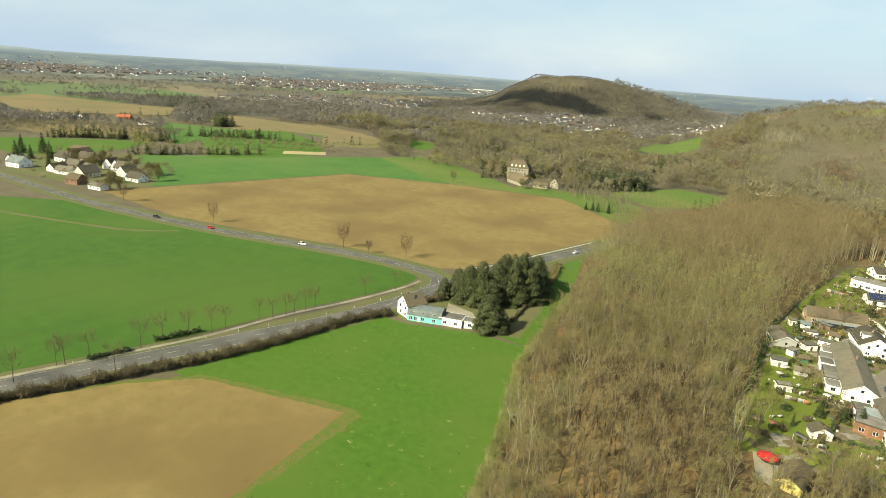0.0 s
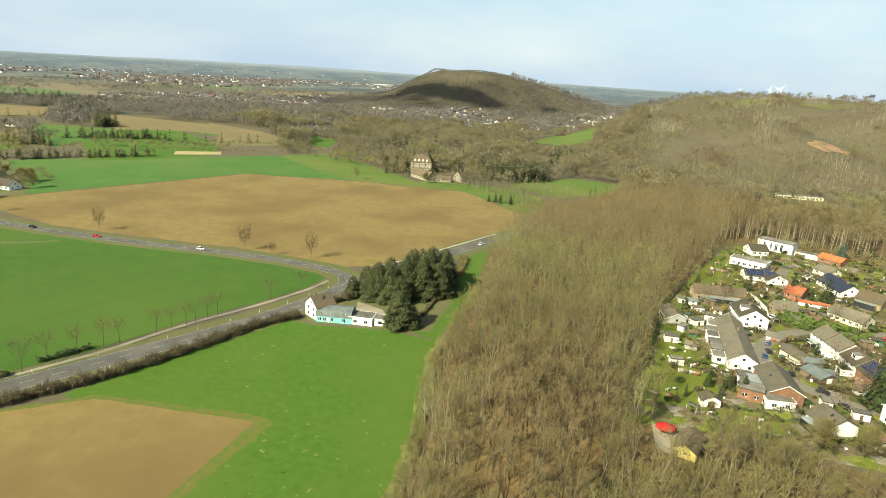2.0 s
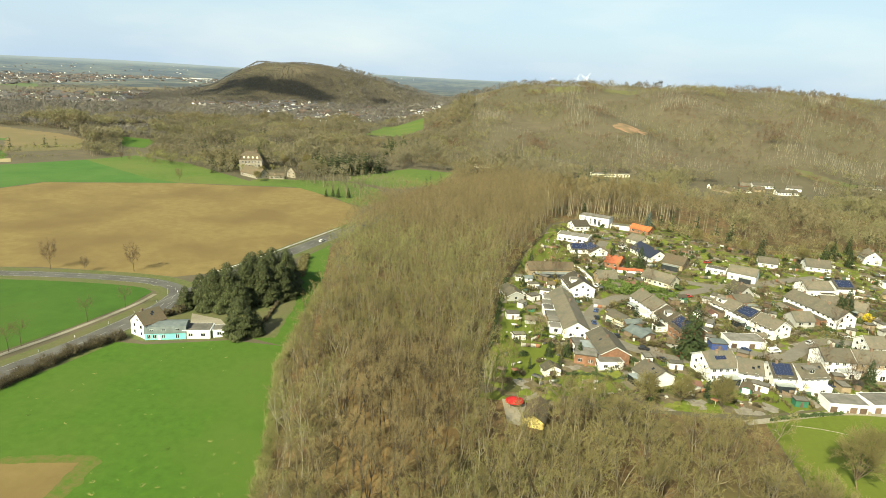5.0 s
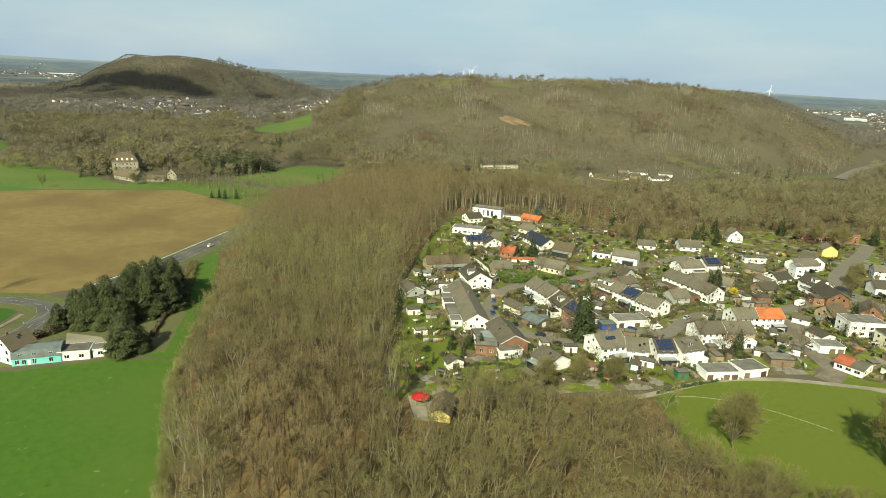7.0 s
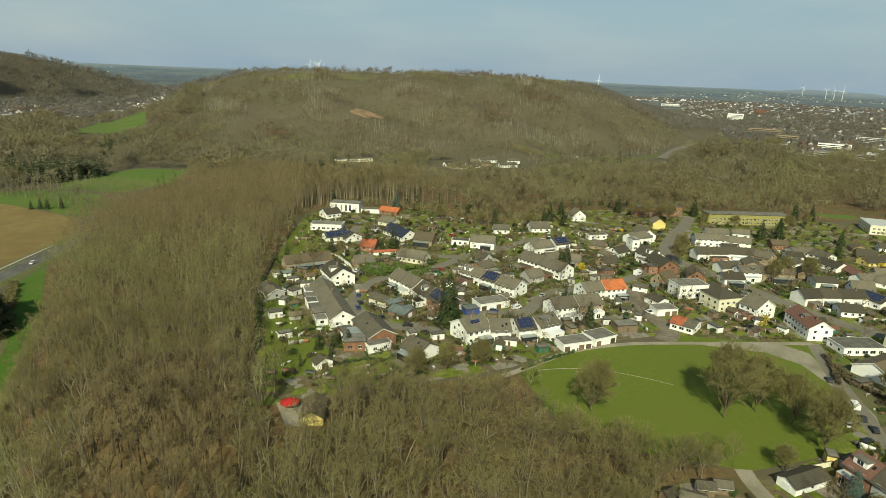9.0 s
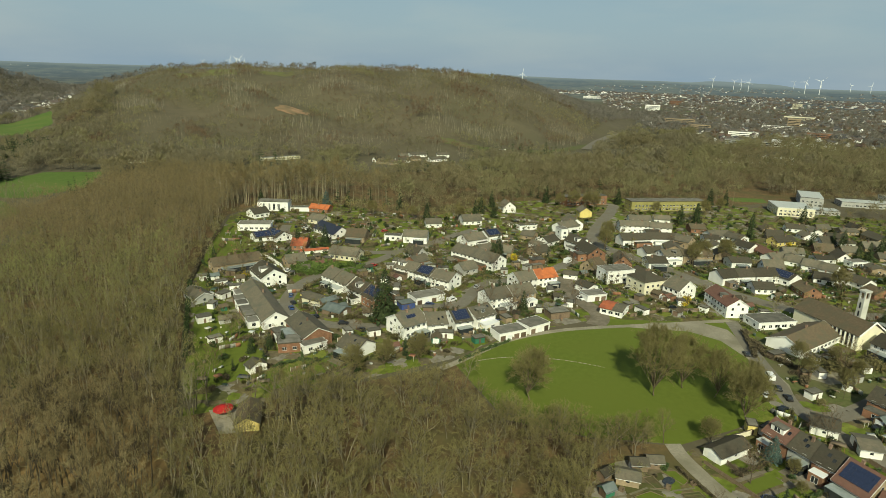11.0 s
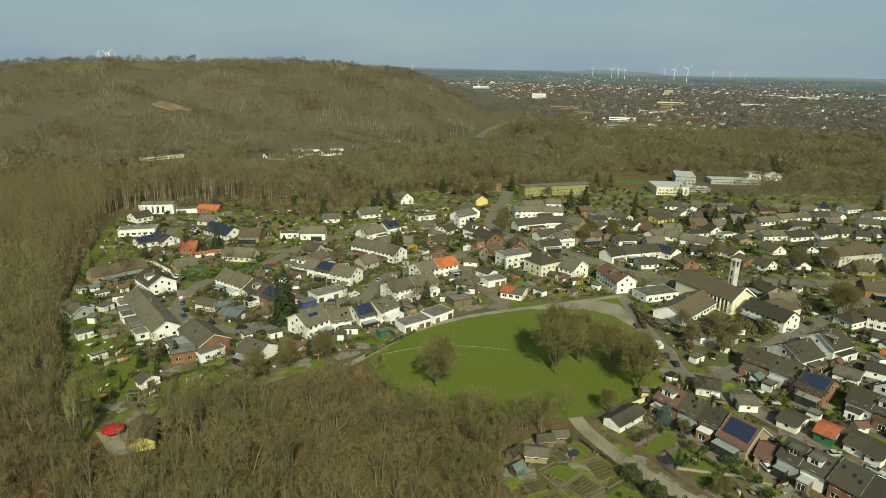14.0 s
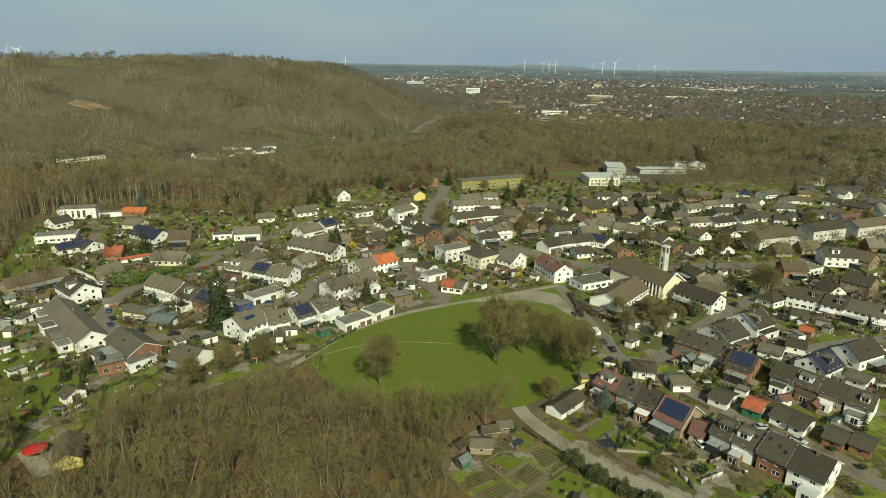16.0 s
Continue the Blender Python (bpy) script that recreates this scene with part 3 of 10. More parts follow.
patch("field_18", [(-640, 240), (-619, 295), (-590, 325), (-470, 280), (-440, 250), (-455, 222), (-560, 200)], 0.042, M["verge"], "rough ground and gardens of a hamlet", "garden")


def draped(name, poly, z, mat, label, cell=6.0, ragged_edge=0.0, category="field"):
    """A sheet that follows the slope, cut to an outline."""
    xs, ys = [p[0] for p in poly], [p[1] for p in poly]
    gx, gy = np.meshgrid(np.arange(min(xs) - 5, max(xs) + 5, cell), np.arange(min(ys) - 5, max(ys) + 5, cell), indexing="ij")
    px = gx + ragged_edge * np.sin(gy / 3.7 + gx / 9.0)
    py = gy + ragged_edge * np.sin(gx / 4.3 + gy / 11.0)
    k = gx.shape[1]
    keep = np.zeros(gx.size, bool)
    for (x0, y0), (x1, y1) in zip(poly, poly[1:] + poly[:1]):
        keep ^= ((y0 > py.ravel()) != (y1 > py.ravel())) & (px.ravel() < (x1 - x0) * (py.ravel() - y0) / ((y1 - y0) or 1e-9) + x0)
    keep = keep.reshape(gx.shape)
    verts = np.stack([gx, gy, land(gx, gy) + z], -1).reshape(-1, 3)
    tris = []
    for i in range(gx.shape[0] - 1):
        for j in range(k - 1):
            if keep[i, j]:
                tris += [(i * k + j, (i + 1) * k + j, (i + 1) * k + j + 1), (i * k + j, (i + 1) * k + j + 1, i * k + j + 1)]
    ob = new(name, mesh_from_arrays(name, verts, tris, [mat]))
    return tagged(ob, label, category, kind="structure")


TOWN_ROAD = [(470, 742), (549, 834), (665, 956), (852, 1200), (1060, 1470), (1270, 1762)]
ribbon("road_4", TOWN_ROAD, 12, 0.9, M["street"], "pale straight road through the woods to the town")
HEAP_FOOT = [(262, 745), (340, 722), (420, 716), (500, 775), (512, 800), (410, 738), (340, 742), (265, 768)]
draped("field_20", HEAP_FOOT, 0.35, M["verge"], "grassy strip along the foot of the heap", 5.0)
MEADOW_B = [(-308, 950), (-318, 1099), (-265, 1215), (-225, 1041), (-250, 950)]
draped("field_19", MEADOW_B, 0.5, M["pasture"], "far green meadow below a wooded heap")


def sector_sheet(name, a0, a1, r0, r1, z, mat, label):
    """A thin sheet of far land between two bearings and two distances."""
    angles, rings = np.radians(np.linspace(a0, a1, 40)), np.linspace(r0, r1, 24)
    rr, aa = np.meshgrid(rings, angles, indexing="ij")
    x, y = rr * np.sin(aa), rr * np.cos(aa)
    verts = np.stack([x, y, land(x, y) + z], -1).reshape(-1, 3)
    k = len(angles)
    tris = [t for i in range(len(rings) - 1) for j in range(k - 1) for t in ((i * k + j, i * k + j + 1, (i + 1) * k + j + 1), (i * k + j, (i + 1) * k + j + 1, (i + 1) * k + j))]
    ob = new(name, mesh_from_arrays(name, verts, tris, [mat]))
    return tagged(ob, label, "field", kind="structure")


sector_sheet("far_fields_1", -84, -37.5, 1180, 2560, 0.4, M["far_fields"], "far patchwork of green, brown and pale fields")
sector_sheet("far_fields_2", -37.5, 36, 2320, 2560, 0.4, M["far_fields"], "far patchwork of fields beyond the heaps")
sector_sheet("far_fields_3", 36, 84, 1900, 2560, 0.4, M["far_fields"], "far patchwork of fields beyond the town")
SCAR = [(72, 893), (74, 915), (86, 936), (102, 944), (118, 934), (117, 908), (104, 890), (88, 884)]

def tramlines():
    """Wheel tracks left by the sprayer, two by two through the wheat."""
    bm = bmesh.new()
    for k in range(5):
        line = [(-238 - 34 * k + 10, 40 + 14 * k), (-231 - 30 * k, 72 + 12 * k), (-227 - 30 * k, 112 + 9 * k), (-224 - 28 * k, 154 + 4 * k), (-208 - 24 * k, 200 - 1 * k)]
        for off in (-0.9, 0.9):
            for (x0, y0), (x1, y1) in zip(line, line[1:]):
                d = Vector((x1 - x0, y1 - y0, 0)).normalized()
                s = Vector((-d.y, d.x, 0))
                for a, b in (((x0, y0), (x1, y1)),):
                    p, q = Vector((*a, 0.062)) + s * off, Vector((*b, 0.062)) + s * off
                    bm.faces.new([bm.verts.new(v) for v in (p - s * 0.22, q - s * 0.22, q + s * 0.22, p + s * 0.22)])
    ob = mesh_object("tramlines", bm, M["tramline"])
    return tagged(ob, "pairs of wheel tracks through the wheat", "track", kind="structure")


tramlines()
ribbon("track_1", [(-500, 122), (-430, 142), (-361, 166), (-335, 178), (-318, 196)], 3.0, 0.08, M["verge"], "grassy field track beside the wheat", "track")

# village ground, lawn and woodland floor
patch("gardens_1", [(-16, 175), (-18, 290), (-12, 350), (2, 432), (22, 462), (80, 455), (130, 400), (200, 440), (300, 440), (350, 420), (470, 320), (600, 280), (620, 150), (420, 20), (200, -20), (108, 40), (112, 118), (140, 124), (160, 150), (182, 172), (196, 190), (140, 208), (101, 204), (72, 190), (4, 178)], 0.03, M["plots"], "gardens with lawns, beds and paving", "garden")
patch("lawn", [(72, 188), (101, 203), (135, 200), (150, 207), (196, 190), (184, 168), (170, 150), (158, 130), (138, 124), (116, 122), (93, 133), (74, 148)], 0.06, M["lawn"], "mown green park lawn", "lawn")
patch("woodland_floor", [(-50, 40), (-55, 98), (-65, 130), (-88, 181), (-97, 222), (-106, 258), (-118, 300), (-131, 397), (-131, 470), (-95, 625), (20, 620), (20, 465), (0, 436), (-14, 350), (-20, 290), (-18, 176), (4, 178), (72, 186), (73, 148), (93, 132), (116, 121), (112, 118), (108, 40), (60, 10)], 0.035, M["litter"], "woodland floor of brown leaf litter", "ground")

# roads
MAIN = [(-214, -10), (-202, 40), (-190, 78), (-178, 114), (-172, 133), (-166, 151), (-160, 173), (-156, 197), (-154, 218), (-152, 240), (-147, 270), (-141, 298), (-135, 325), (-126, 366), (-112, 420)]
NORTH = [(-640, 188), (-500, 192), (-424, 194), (-356, 203), (-305, 213), (-272, 222), (-233, 233), (-203, 239), (-178, 241), (-163, 237), (-157, 228), (-155, 212)]
ribbon("verge_1", MAIN, 19, 0.07, M["verge"], "rough grass verge of the main road", "verge")
ribbon("verge_2", NORTH, 17, 0.065, M["verge"], "rough grass verge of a country road", "verge")
ribbon("cycle_path", [(-202, 60), (-190, 100), (-184, 121), (-181, 141), (-178, 158), (-171, 184), (-166, 213), (-166, 227)], 1.8, 0.10, M["gravel"], "pale cycle path beside the road", "path")
main_road = ribbon("road_1", MAIN, 9.5, 0.11, M["asphalt"], "grey asphalt main road with white lane marks")
north_road = ribbon("road_2", NORTH, 7.0, 0.115, M["asphalt"], "grey asphalt country road")
dashes(main_road, MAIN, 4, 5, 0.18, 0.112)
dashes(main_road, MAIN, 8, 0.1, 0.14, 0.112, 4.3)
dashes(main_road, MAIN, 8, 0.1, 0.14, 0.112, -4.3)
dashes(north_road, NORTH, 4, 6, 0.2, 0.117)
dashes(north_road, NORTH, 8, 0.1, 0.12, 0.117, 3.1)
dashes(north_road, NORTH, 8, 0.1, 0.12, 0.117, -3.1)
BIG = [(290, 410), (269, 385), (238, 352), (218, 327), (212, 308), (214, 292), (221, 252), (228, 216), (242, 191), (284, 171), (327, 149), (400, 118), (520, 60)]
ribbon("road_3", BIG, 8.5, 0.10, M["street"], "grey village through road")
ribbon("street_1", [(36, 400), (33, 380), (38, 350), (60, 335), (90, 325), (128, 348), (150, 362)], 6, 0.09, M["street"], "grey residential street", "street")
ribbon("street_2", [(90, 325), (66, 305), (40, 293), (29, 281), (22, 262), (25, 245), (36, 232), (54, 226), (66, 234), (76, 243), (92, 238), (104, 250), (116, 262), (146, 267), (177, 284), (205, 292)], 6, 0.095, M["street"], "winding grey residential street", "street")
ribbon("street_3", [(160, 262), (154, 250), (150, 232), (148, 212), (140, 203)], 8, 0.085, M["terrace"], "pale paved garage lane", "street")
ribbon("street_4", [(200, 192), (194, 181), (182, 160), (173, 142), (165, 126), (165, 102), (163, 83), (164, 62), (166, 20)], 5.5, 0.092, M["street"], "grey residential street with parked cars", "street")
ribbon("street_5", [(165, 126), (176, 120), (222, 129), (258, 133), (296, 138), (330, 148)], 6, 0.094, M["street"], "grey residential street", "street")
ribbon("street_6", [(200, 60), (214, 92), (244, 90), (286, 70)], 5, 0.09, M["street"], "narrow grey access lane", "street")
ribbon("path_1", [(66, 184), (73, 187), (99, 199), (120, 202), (137, 201), (170, 196), (200, 192)], 2.6, 0.10, M["gravel"], "pale gravel path along the lawn", "path")
ribbon("path_2", [(114, 123), (112.2, 115.5), (111.6, 100.2), (114, 84.7), (117, 74), (124, 46), (126, 20)], 4.6, 0.10, M["gravel"], "pale gravel lane", "path")


def build_backdrop():
    """The hazy far plain that rises to the horizon, and low ridges on it."""
    angles = np.radians(np.arange(-84, 90, 0.5))
    bearing = np.degrees(angles)
    rings = np.array([2500, 2600, 2800, 3050, 3350, 3650, 3985, 4100, 4220, 4340, 4460, 4580, 4700, 4820, 4940.0])
    top = 5 * np.sin(bearing / 9.0) + 3 * np.sin(bearing / 3.1 + 1) + 14 * np.exp(-((bearing + 69.5) / 2.8) ** 4) - 14 * np.exp(-((bearing + 59) / 7) ** 4)
    top = top + 20 * np.exp(-((bearing - 44.5) / 3.4) ** 6) + 22 * np.exp(-((bearing - 15.0) / 3.4) ** 6) + 16 * np.exp(-((bearing - 72) / 5) ** 4)
    k = len(angles)
    verts, tris = [], []
    for r in rings:
        x, y = r * np.sin(angles), r * np.cos(angles)
        verts.append(np.stack([x, y, land(x, y) + (top if r > 4900 else 0) + (-1.0 if r < 2550 else (3.0 if r < 4050 else 0))], -1))
    x, y = 4945 * np.sin(angles), 4945 * np.cos(angles)
    verts.append(np.stack([x, y, 0 * x - 50], -1))
    verts = np.concatenate(verts)
    for i in range(len(rings)):
        a, b = i * k, (i + 1) * k
        for j in range(k - 1):
            tris += [(a + j, a + j + 1, b + j + 1), (a + j, b + j + 1, b + j)]
    m = bpy.data.materials.new("hazy_distance")
    m.use_nodes = True
    n, l = m.node_tree.nodes, m.node_tree.links
    b = n["Principled BSDF"]
    b.inputs["Roughness"].default_value = 1.0
    b.inputs["Specular IOR Level"].default_value = 0.0
    # nearly black base: the plain glows, with its haze painted into the emission
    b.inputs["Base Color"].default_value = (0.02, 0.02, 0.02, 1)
    co, away, wide, fine = n.new("ShaderNodeTexCoord"), n.new("ShaderNodeVectorMath"), n.new("ShaderNodeTexNoise"), n.new("ShaderNodeTexNoise")
    away.operation = 'LENGTH'
    l.new(co.outputs["Object"], away.inputs[0])
    for node, scale, detail in ((wide, 0.0036, 5.0), (fine, 0.016, 4.0)):
        node.inputs["Scale"].default_value, node.inputs["Detail"].default_value = scale, detail
        node.inputs["Roughness"].default_value = 0.6
        l.new(co.outputs["Object"], node.inputs["Vector"])
    both, plain, haze_tone, fade, mx = n.new("ShaderNodeMixRGB"), n.new("ShaderNodeValToRGB"), n.new("ShaderNodeValToRGB"), n.new("ShaderNodeMapRange"), n.new("ShaderNodeMixRGB")
    both.inputs["Fac"].default_value = 0.4
    l.new(wide.outputs["Fac"], both.inputs["Color1"])
    l.new(fine.outputs["Fac"], both.inputs["Color2"])
    l.new(both.outputs["Color"], plain.inputs["Fac"])
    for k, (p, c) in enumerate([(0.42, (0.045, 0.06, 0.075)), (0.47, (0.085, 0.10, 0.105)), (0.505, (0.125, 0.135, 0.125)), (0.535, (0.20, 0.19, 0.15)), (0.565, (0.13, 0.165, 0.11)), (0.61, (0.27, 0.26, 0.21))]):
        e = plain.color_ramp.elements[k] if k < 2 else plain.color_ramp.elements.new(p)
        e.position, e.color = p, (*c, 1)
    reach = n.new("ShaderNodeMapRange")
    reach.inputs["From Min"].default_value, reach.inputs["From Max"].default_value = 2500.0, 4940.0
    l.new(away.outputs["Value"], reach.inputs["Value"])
    # painted haze, bluer with distance and palest at the horizon
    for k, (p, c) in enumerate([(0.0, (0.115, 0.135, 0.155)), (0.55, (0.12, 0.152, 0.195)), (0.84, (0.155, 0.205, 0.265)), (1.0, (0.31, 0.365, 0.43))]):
        e = haze_tone.color_ramp.elements[k] if k < 2 else haze_tone.color_ramp.elements.new(p)
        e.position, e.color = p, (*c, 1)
    l.new(reach.outputs["Result"], haze_tone.inputs["Fac"])
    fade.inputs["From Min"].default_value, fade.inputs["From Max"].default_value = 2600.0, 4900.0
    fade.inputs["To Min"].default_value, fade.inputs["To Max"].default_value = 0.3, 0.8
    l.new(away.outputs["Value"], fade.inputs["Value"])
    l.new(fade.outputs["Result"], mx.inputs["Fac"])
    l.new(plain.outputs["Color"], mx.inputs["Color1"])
    l.new(haze_tone.outputs["Color"], mx.inputs["Color2"])
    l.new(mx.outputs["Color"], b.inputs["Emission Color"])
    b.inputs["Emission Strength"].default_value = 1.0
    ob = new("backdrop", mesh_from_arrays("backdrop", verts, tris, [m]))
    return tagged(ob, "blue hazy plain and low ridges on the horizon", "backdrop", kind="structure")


build_backdrop()
HEAP_GRASS = [[(-60, 1120), (-68, 1172), (0, 1184), (34, 1180), (26, 1126)], [(66, 1128), (70, 1180), (128, 1176), (118, 1130)]]
for poly in HEAP_GRASS:
    draped("heap_grass", poly, 0.45, M["moss"], "mossy green clearing on the heap's crest", 4.0, 5.0, "slope")
draped("bare_slope", SCAR, 0.4, M["sand"], "bare orange scar on the heap's slope", 2.5, 3.0, "slope")


def build_cloud():
    """A flat-based cumulus far outside the view, whose shadow lies on the far heap."""
    random.seed(5)
    bm = bmesh.new()
    for k in range(95):
        x, y = random.uniform(-420, 470), random.gauss(70, 150)
        r = random.uniform(45, 80) * (1 - abs(x + 60) / 900)
        bmesh.ops.create_icosphere(bm, subdivisions=2, radius=r, matrix=Matrix.Translation((x, y + 0.1 * (x - 100) * (x < 0), r * 0.3)) @ Matrix.Diagonal((1.3, 1.1, 0.5, 1)))
    ob = mesh_object("cloud", bm, M["cloud"])
    ob.matrix_basis = pose(-1345, 190, 1200, 0, 0, 24)
    return tagged(ob, "white cumulus cloud high above the fields", "cloud", kind="structure")


build_cloud()

# ---- trees ----
def spike(v, f, p, q, w, flat=False):
    """A thin tapering twig from p to q: a blade, or a three-sided spike."""
    d = (q - p)
    s = d.orthogonal().normalized()
    s.rotate(Matrix.Rotation(random.random() * 6.28, 3, d))
    n = len(v)
    if flat:
        v += [p + s * w, p - s * w, q]
        f.append((n, n + 1, n + 2))
    else:
        t = d.cross(s).normalized()
        v += [p + s * w, p - s * w * 0.5 + t * w * 0.87, p - s * w * 0.5 - t * w * 0.87, q]
        f += [(n, n + 1, n + 3), (n + 1, n + 2, n + 3), (n + 2, n, n + 3)]


def limb(v, f, pts, radii, sides):
    rows = []
    for i, (p, r) in enumerate(zip(pts, radii)):
        d = (pts[min(i + 1, len(pts) - 1)] - pts[max(i - 1, 0)]).normalized()
        s = d.orthogonal().normalized()
        t = d.cross(s)
        rows.append(len(v))
        v += [p + (s * math.cos(6.2832 * k / sides) + t * math.sin(6.2832 * k / sides)) * r for k in range(sides)]
    for a, b in zip(rows, rows[1:]):
        for k in range(sides):
            k2 = (k + 1) % sides
            f += [(a + k, a + k2, b + k2), (a + k, b + k2, b + k)]


def bare_tree(seed, h, w, limbs=11, branchlets=4, twigs=6, low=0.3, thick=1.0, upright=0.55, twig_width=1.0):
    """Trunk and twigs of a leafless tree: two vertex and triangle lists."""
    random.seed(seed)
    v, f, tv, tf = [], [], [], []
    lean = Vector((random.uniform(-0.06, 0.06), random.uniform(-0.06, 0.06), 0)) * h
    spine = [Vector((0, 0, -0.2)), Vector((lean.x * 0.2, lean.y * 0.2, h * 0.3)), lean * 0.6 + UP * h * 0.62, lean + UP * h * 0.9]
    r = h * 0.0125 * thick
    limb(v, f, spine, [r, r * 0.75, r * 0.42, r * 0.1], 5)
    for i in range(limbs):
        t = low + (0.9 - low) * (i + random.random()) / limbs
        a = i * 2.4 + random.uniform(-0.5, 0.5)
        k = 0 if t < 0.3 else (1 if t < 0.62 else 2)
        z0, z1 = (0, 0.3, 0.62, 0.9)[k], (0.3, 0.62, 0.9, 0.9)[k]
        p = spine[k].lerp(spine[k + 1], (t - z0) / max(z1 - z0, 0.01))
        reach = w * 0.5 * (1.08 - 0.75 * abs(t - 0.5) ** 1.3) * random.uniform(0.75, 1.1)
        out = Vector((math.cos(a), math.sin(a), 0))
        mid = p + out * reach * 0.55 + UP * reach * upright * 0.7
        end = p + out * reach * 0.95 + UP * reach * (upright * 1.9)
        limb(v, f, [p, mid, end], [r * 0.36 * (1.1 - t), r * 0.22 * (1.1 - t), r * 0.05], 3)
        for j in range(branchlets):
            s = 0.3 + 0.7 * (j + random.random()) / branchlets
            q = p.lerp(mid, s * 2) if s < 0.5 else mid.lerp(end, s * 2 - 1)
            d = (out * random.uniform(0.1, 0.9) + UP * random.uniform(0.35, 1.1) + Vector((random.uniform(-0.9, 0.9), random.uniform(-0.9, 0.9), 0))).normalized()
            e = q + d * reach * random.uniform(0.3, 0.55)
            spike(tv, tf, q, e, h * 0.0026 * twig_width)
            for k in range(twigs):
                g = q.lerp(e, random.uniform(0.2, 1.0))
                d2 = (d + Vector((random.uniform(-1, 1), random.uniform(-1, 1), random.uniform(-0.3, 0.9)))).normalized()
                spike(tv, tf, g, g + d2 * h * random.uniform(0.06, 0.13), h * 0.0036 * twig_width, True)
    return (np.array(v), np.array(f)), (np.array(tv), np.array(tf))


def crown_tree(seed, h, w, limbs=6, forks=4, sprays=4, twigs=8, fork_at=0.3, thick=1.0, twig_width=1.0):
    """A broad leafless tree whose stem parts into forking limbs under a domed crown: two vertex and triangle lists."""
    random.seed(seed)
    v, f, tv, tf = [], [], [], []
    r = h * 0.0135 * thick
    foot = Vector((0, 0, -0.2))
    head = Vector((random.uniform(-0.04, 0.04) * h, random.uniform(-0.04, 0.04) * h, h * fork_at))
    limb(v, f, [foot, foot.lerp(head, 0.5) + Vector((random.uniform(-1, 1), random.uniform(-1, 1), 0)) * h * 0.01, head], [r, r * 0.85, r * 0.75], 6)

    def dome(a, rise):
        """A point on the crown's uneven outer skin."""
        k = random.uniform(0.8, 1.08)
        return Vector((math.cos(a) * w * 0.5 * math.cos(rise) * k, math.sin(a) * w * 0.5 * math.cos(rise) * k, h * (0.42 + 0.56 * math.sin(rise) * k)))

    for i in range(limbs):
        a = i * 6.2832 / limbs + random.uniform(-0.4, 0.4)
        rise = 1.25 if i == 0 else random.uniform(0.1, 1.05)
        tip = dome(a, rise)
        knee = head.lerp(tip, 0.45) + UP * h * random.uniform(-0.02, 0.07) + Vector((random.uniform(-1, 1), random.uniform(-1, 1), 0)) * w * 0.04
        limb(v, f, [head, knee, tip], [r * 0.5, r * 0.32, r * 0.06], 4)
        for j in range(forks):
            s = 0.25 + 0.65 * (j + random.random()) / forks
            q = head.lerp(knee, s * 2) if s < 0.5 else knee.lerp(tip, s * 2 - 1)
            end = dome(a + random.uniform(-0.85, 0.85), min(1.45, max(-0.15, rise + random.uniform(-0.55, 0.5))))
            end = q.lerp(end, random.uniform(0.75, 1.0))
            bow = q.lerp(end, 0.5) + UP * h * random.uniform(-0.015, 0.05)
            limb(v, f, [q, bow, end], [r * 0.24, r * 0.15, r * 0.03], 3)
            for k in range(sprays):
                t = 0.25 + 0.75 * (k + random.random()) / sprays
                g = q.lerp(bow, t * 2) if t < 0.5 else bow.lerp(end, t * 2 - 1)
                d = ((end - q).normalized() + Vector((random.uniform(-1, 1), random.uniform(-1, 1), random.uniform(-0.35, 0.9)))).normalized()
                e = g + d * h * random.uniform(0.07, 0.13)
                spike(tv, tf, g, e, h * 0.0030 * twig_width)
                for m in range(twigs):
                    c = g.lerp(e, random.uniform(0.15, 1.0))
                    d2 = (d * 0.8 + Vector((random.uniform(-1, 1), random.uniform(-1, 1), random.uniform(-0.5, 0.9)))).normalized()
                    spike(tv, tf, c, c + d2 * h * random.uniform(0.035, 0.075), h * 0.0036 * twig_width, True)
    return (np.array(v), np.array(f)), (np.array(tv), np.array(tf))


def merged(pair):
    (v, f), (tv, tf) = pair
    return np.concatenate([v, tv]), np.concatenate([f, tf + len(v)]), np.concatenate([np.zeros(len(f), int), np.ones(len(tf), int)])


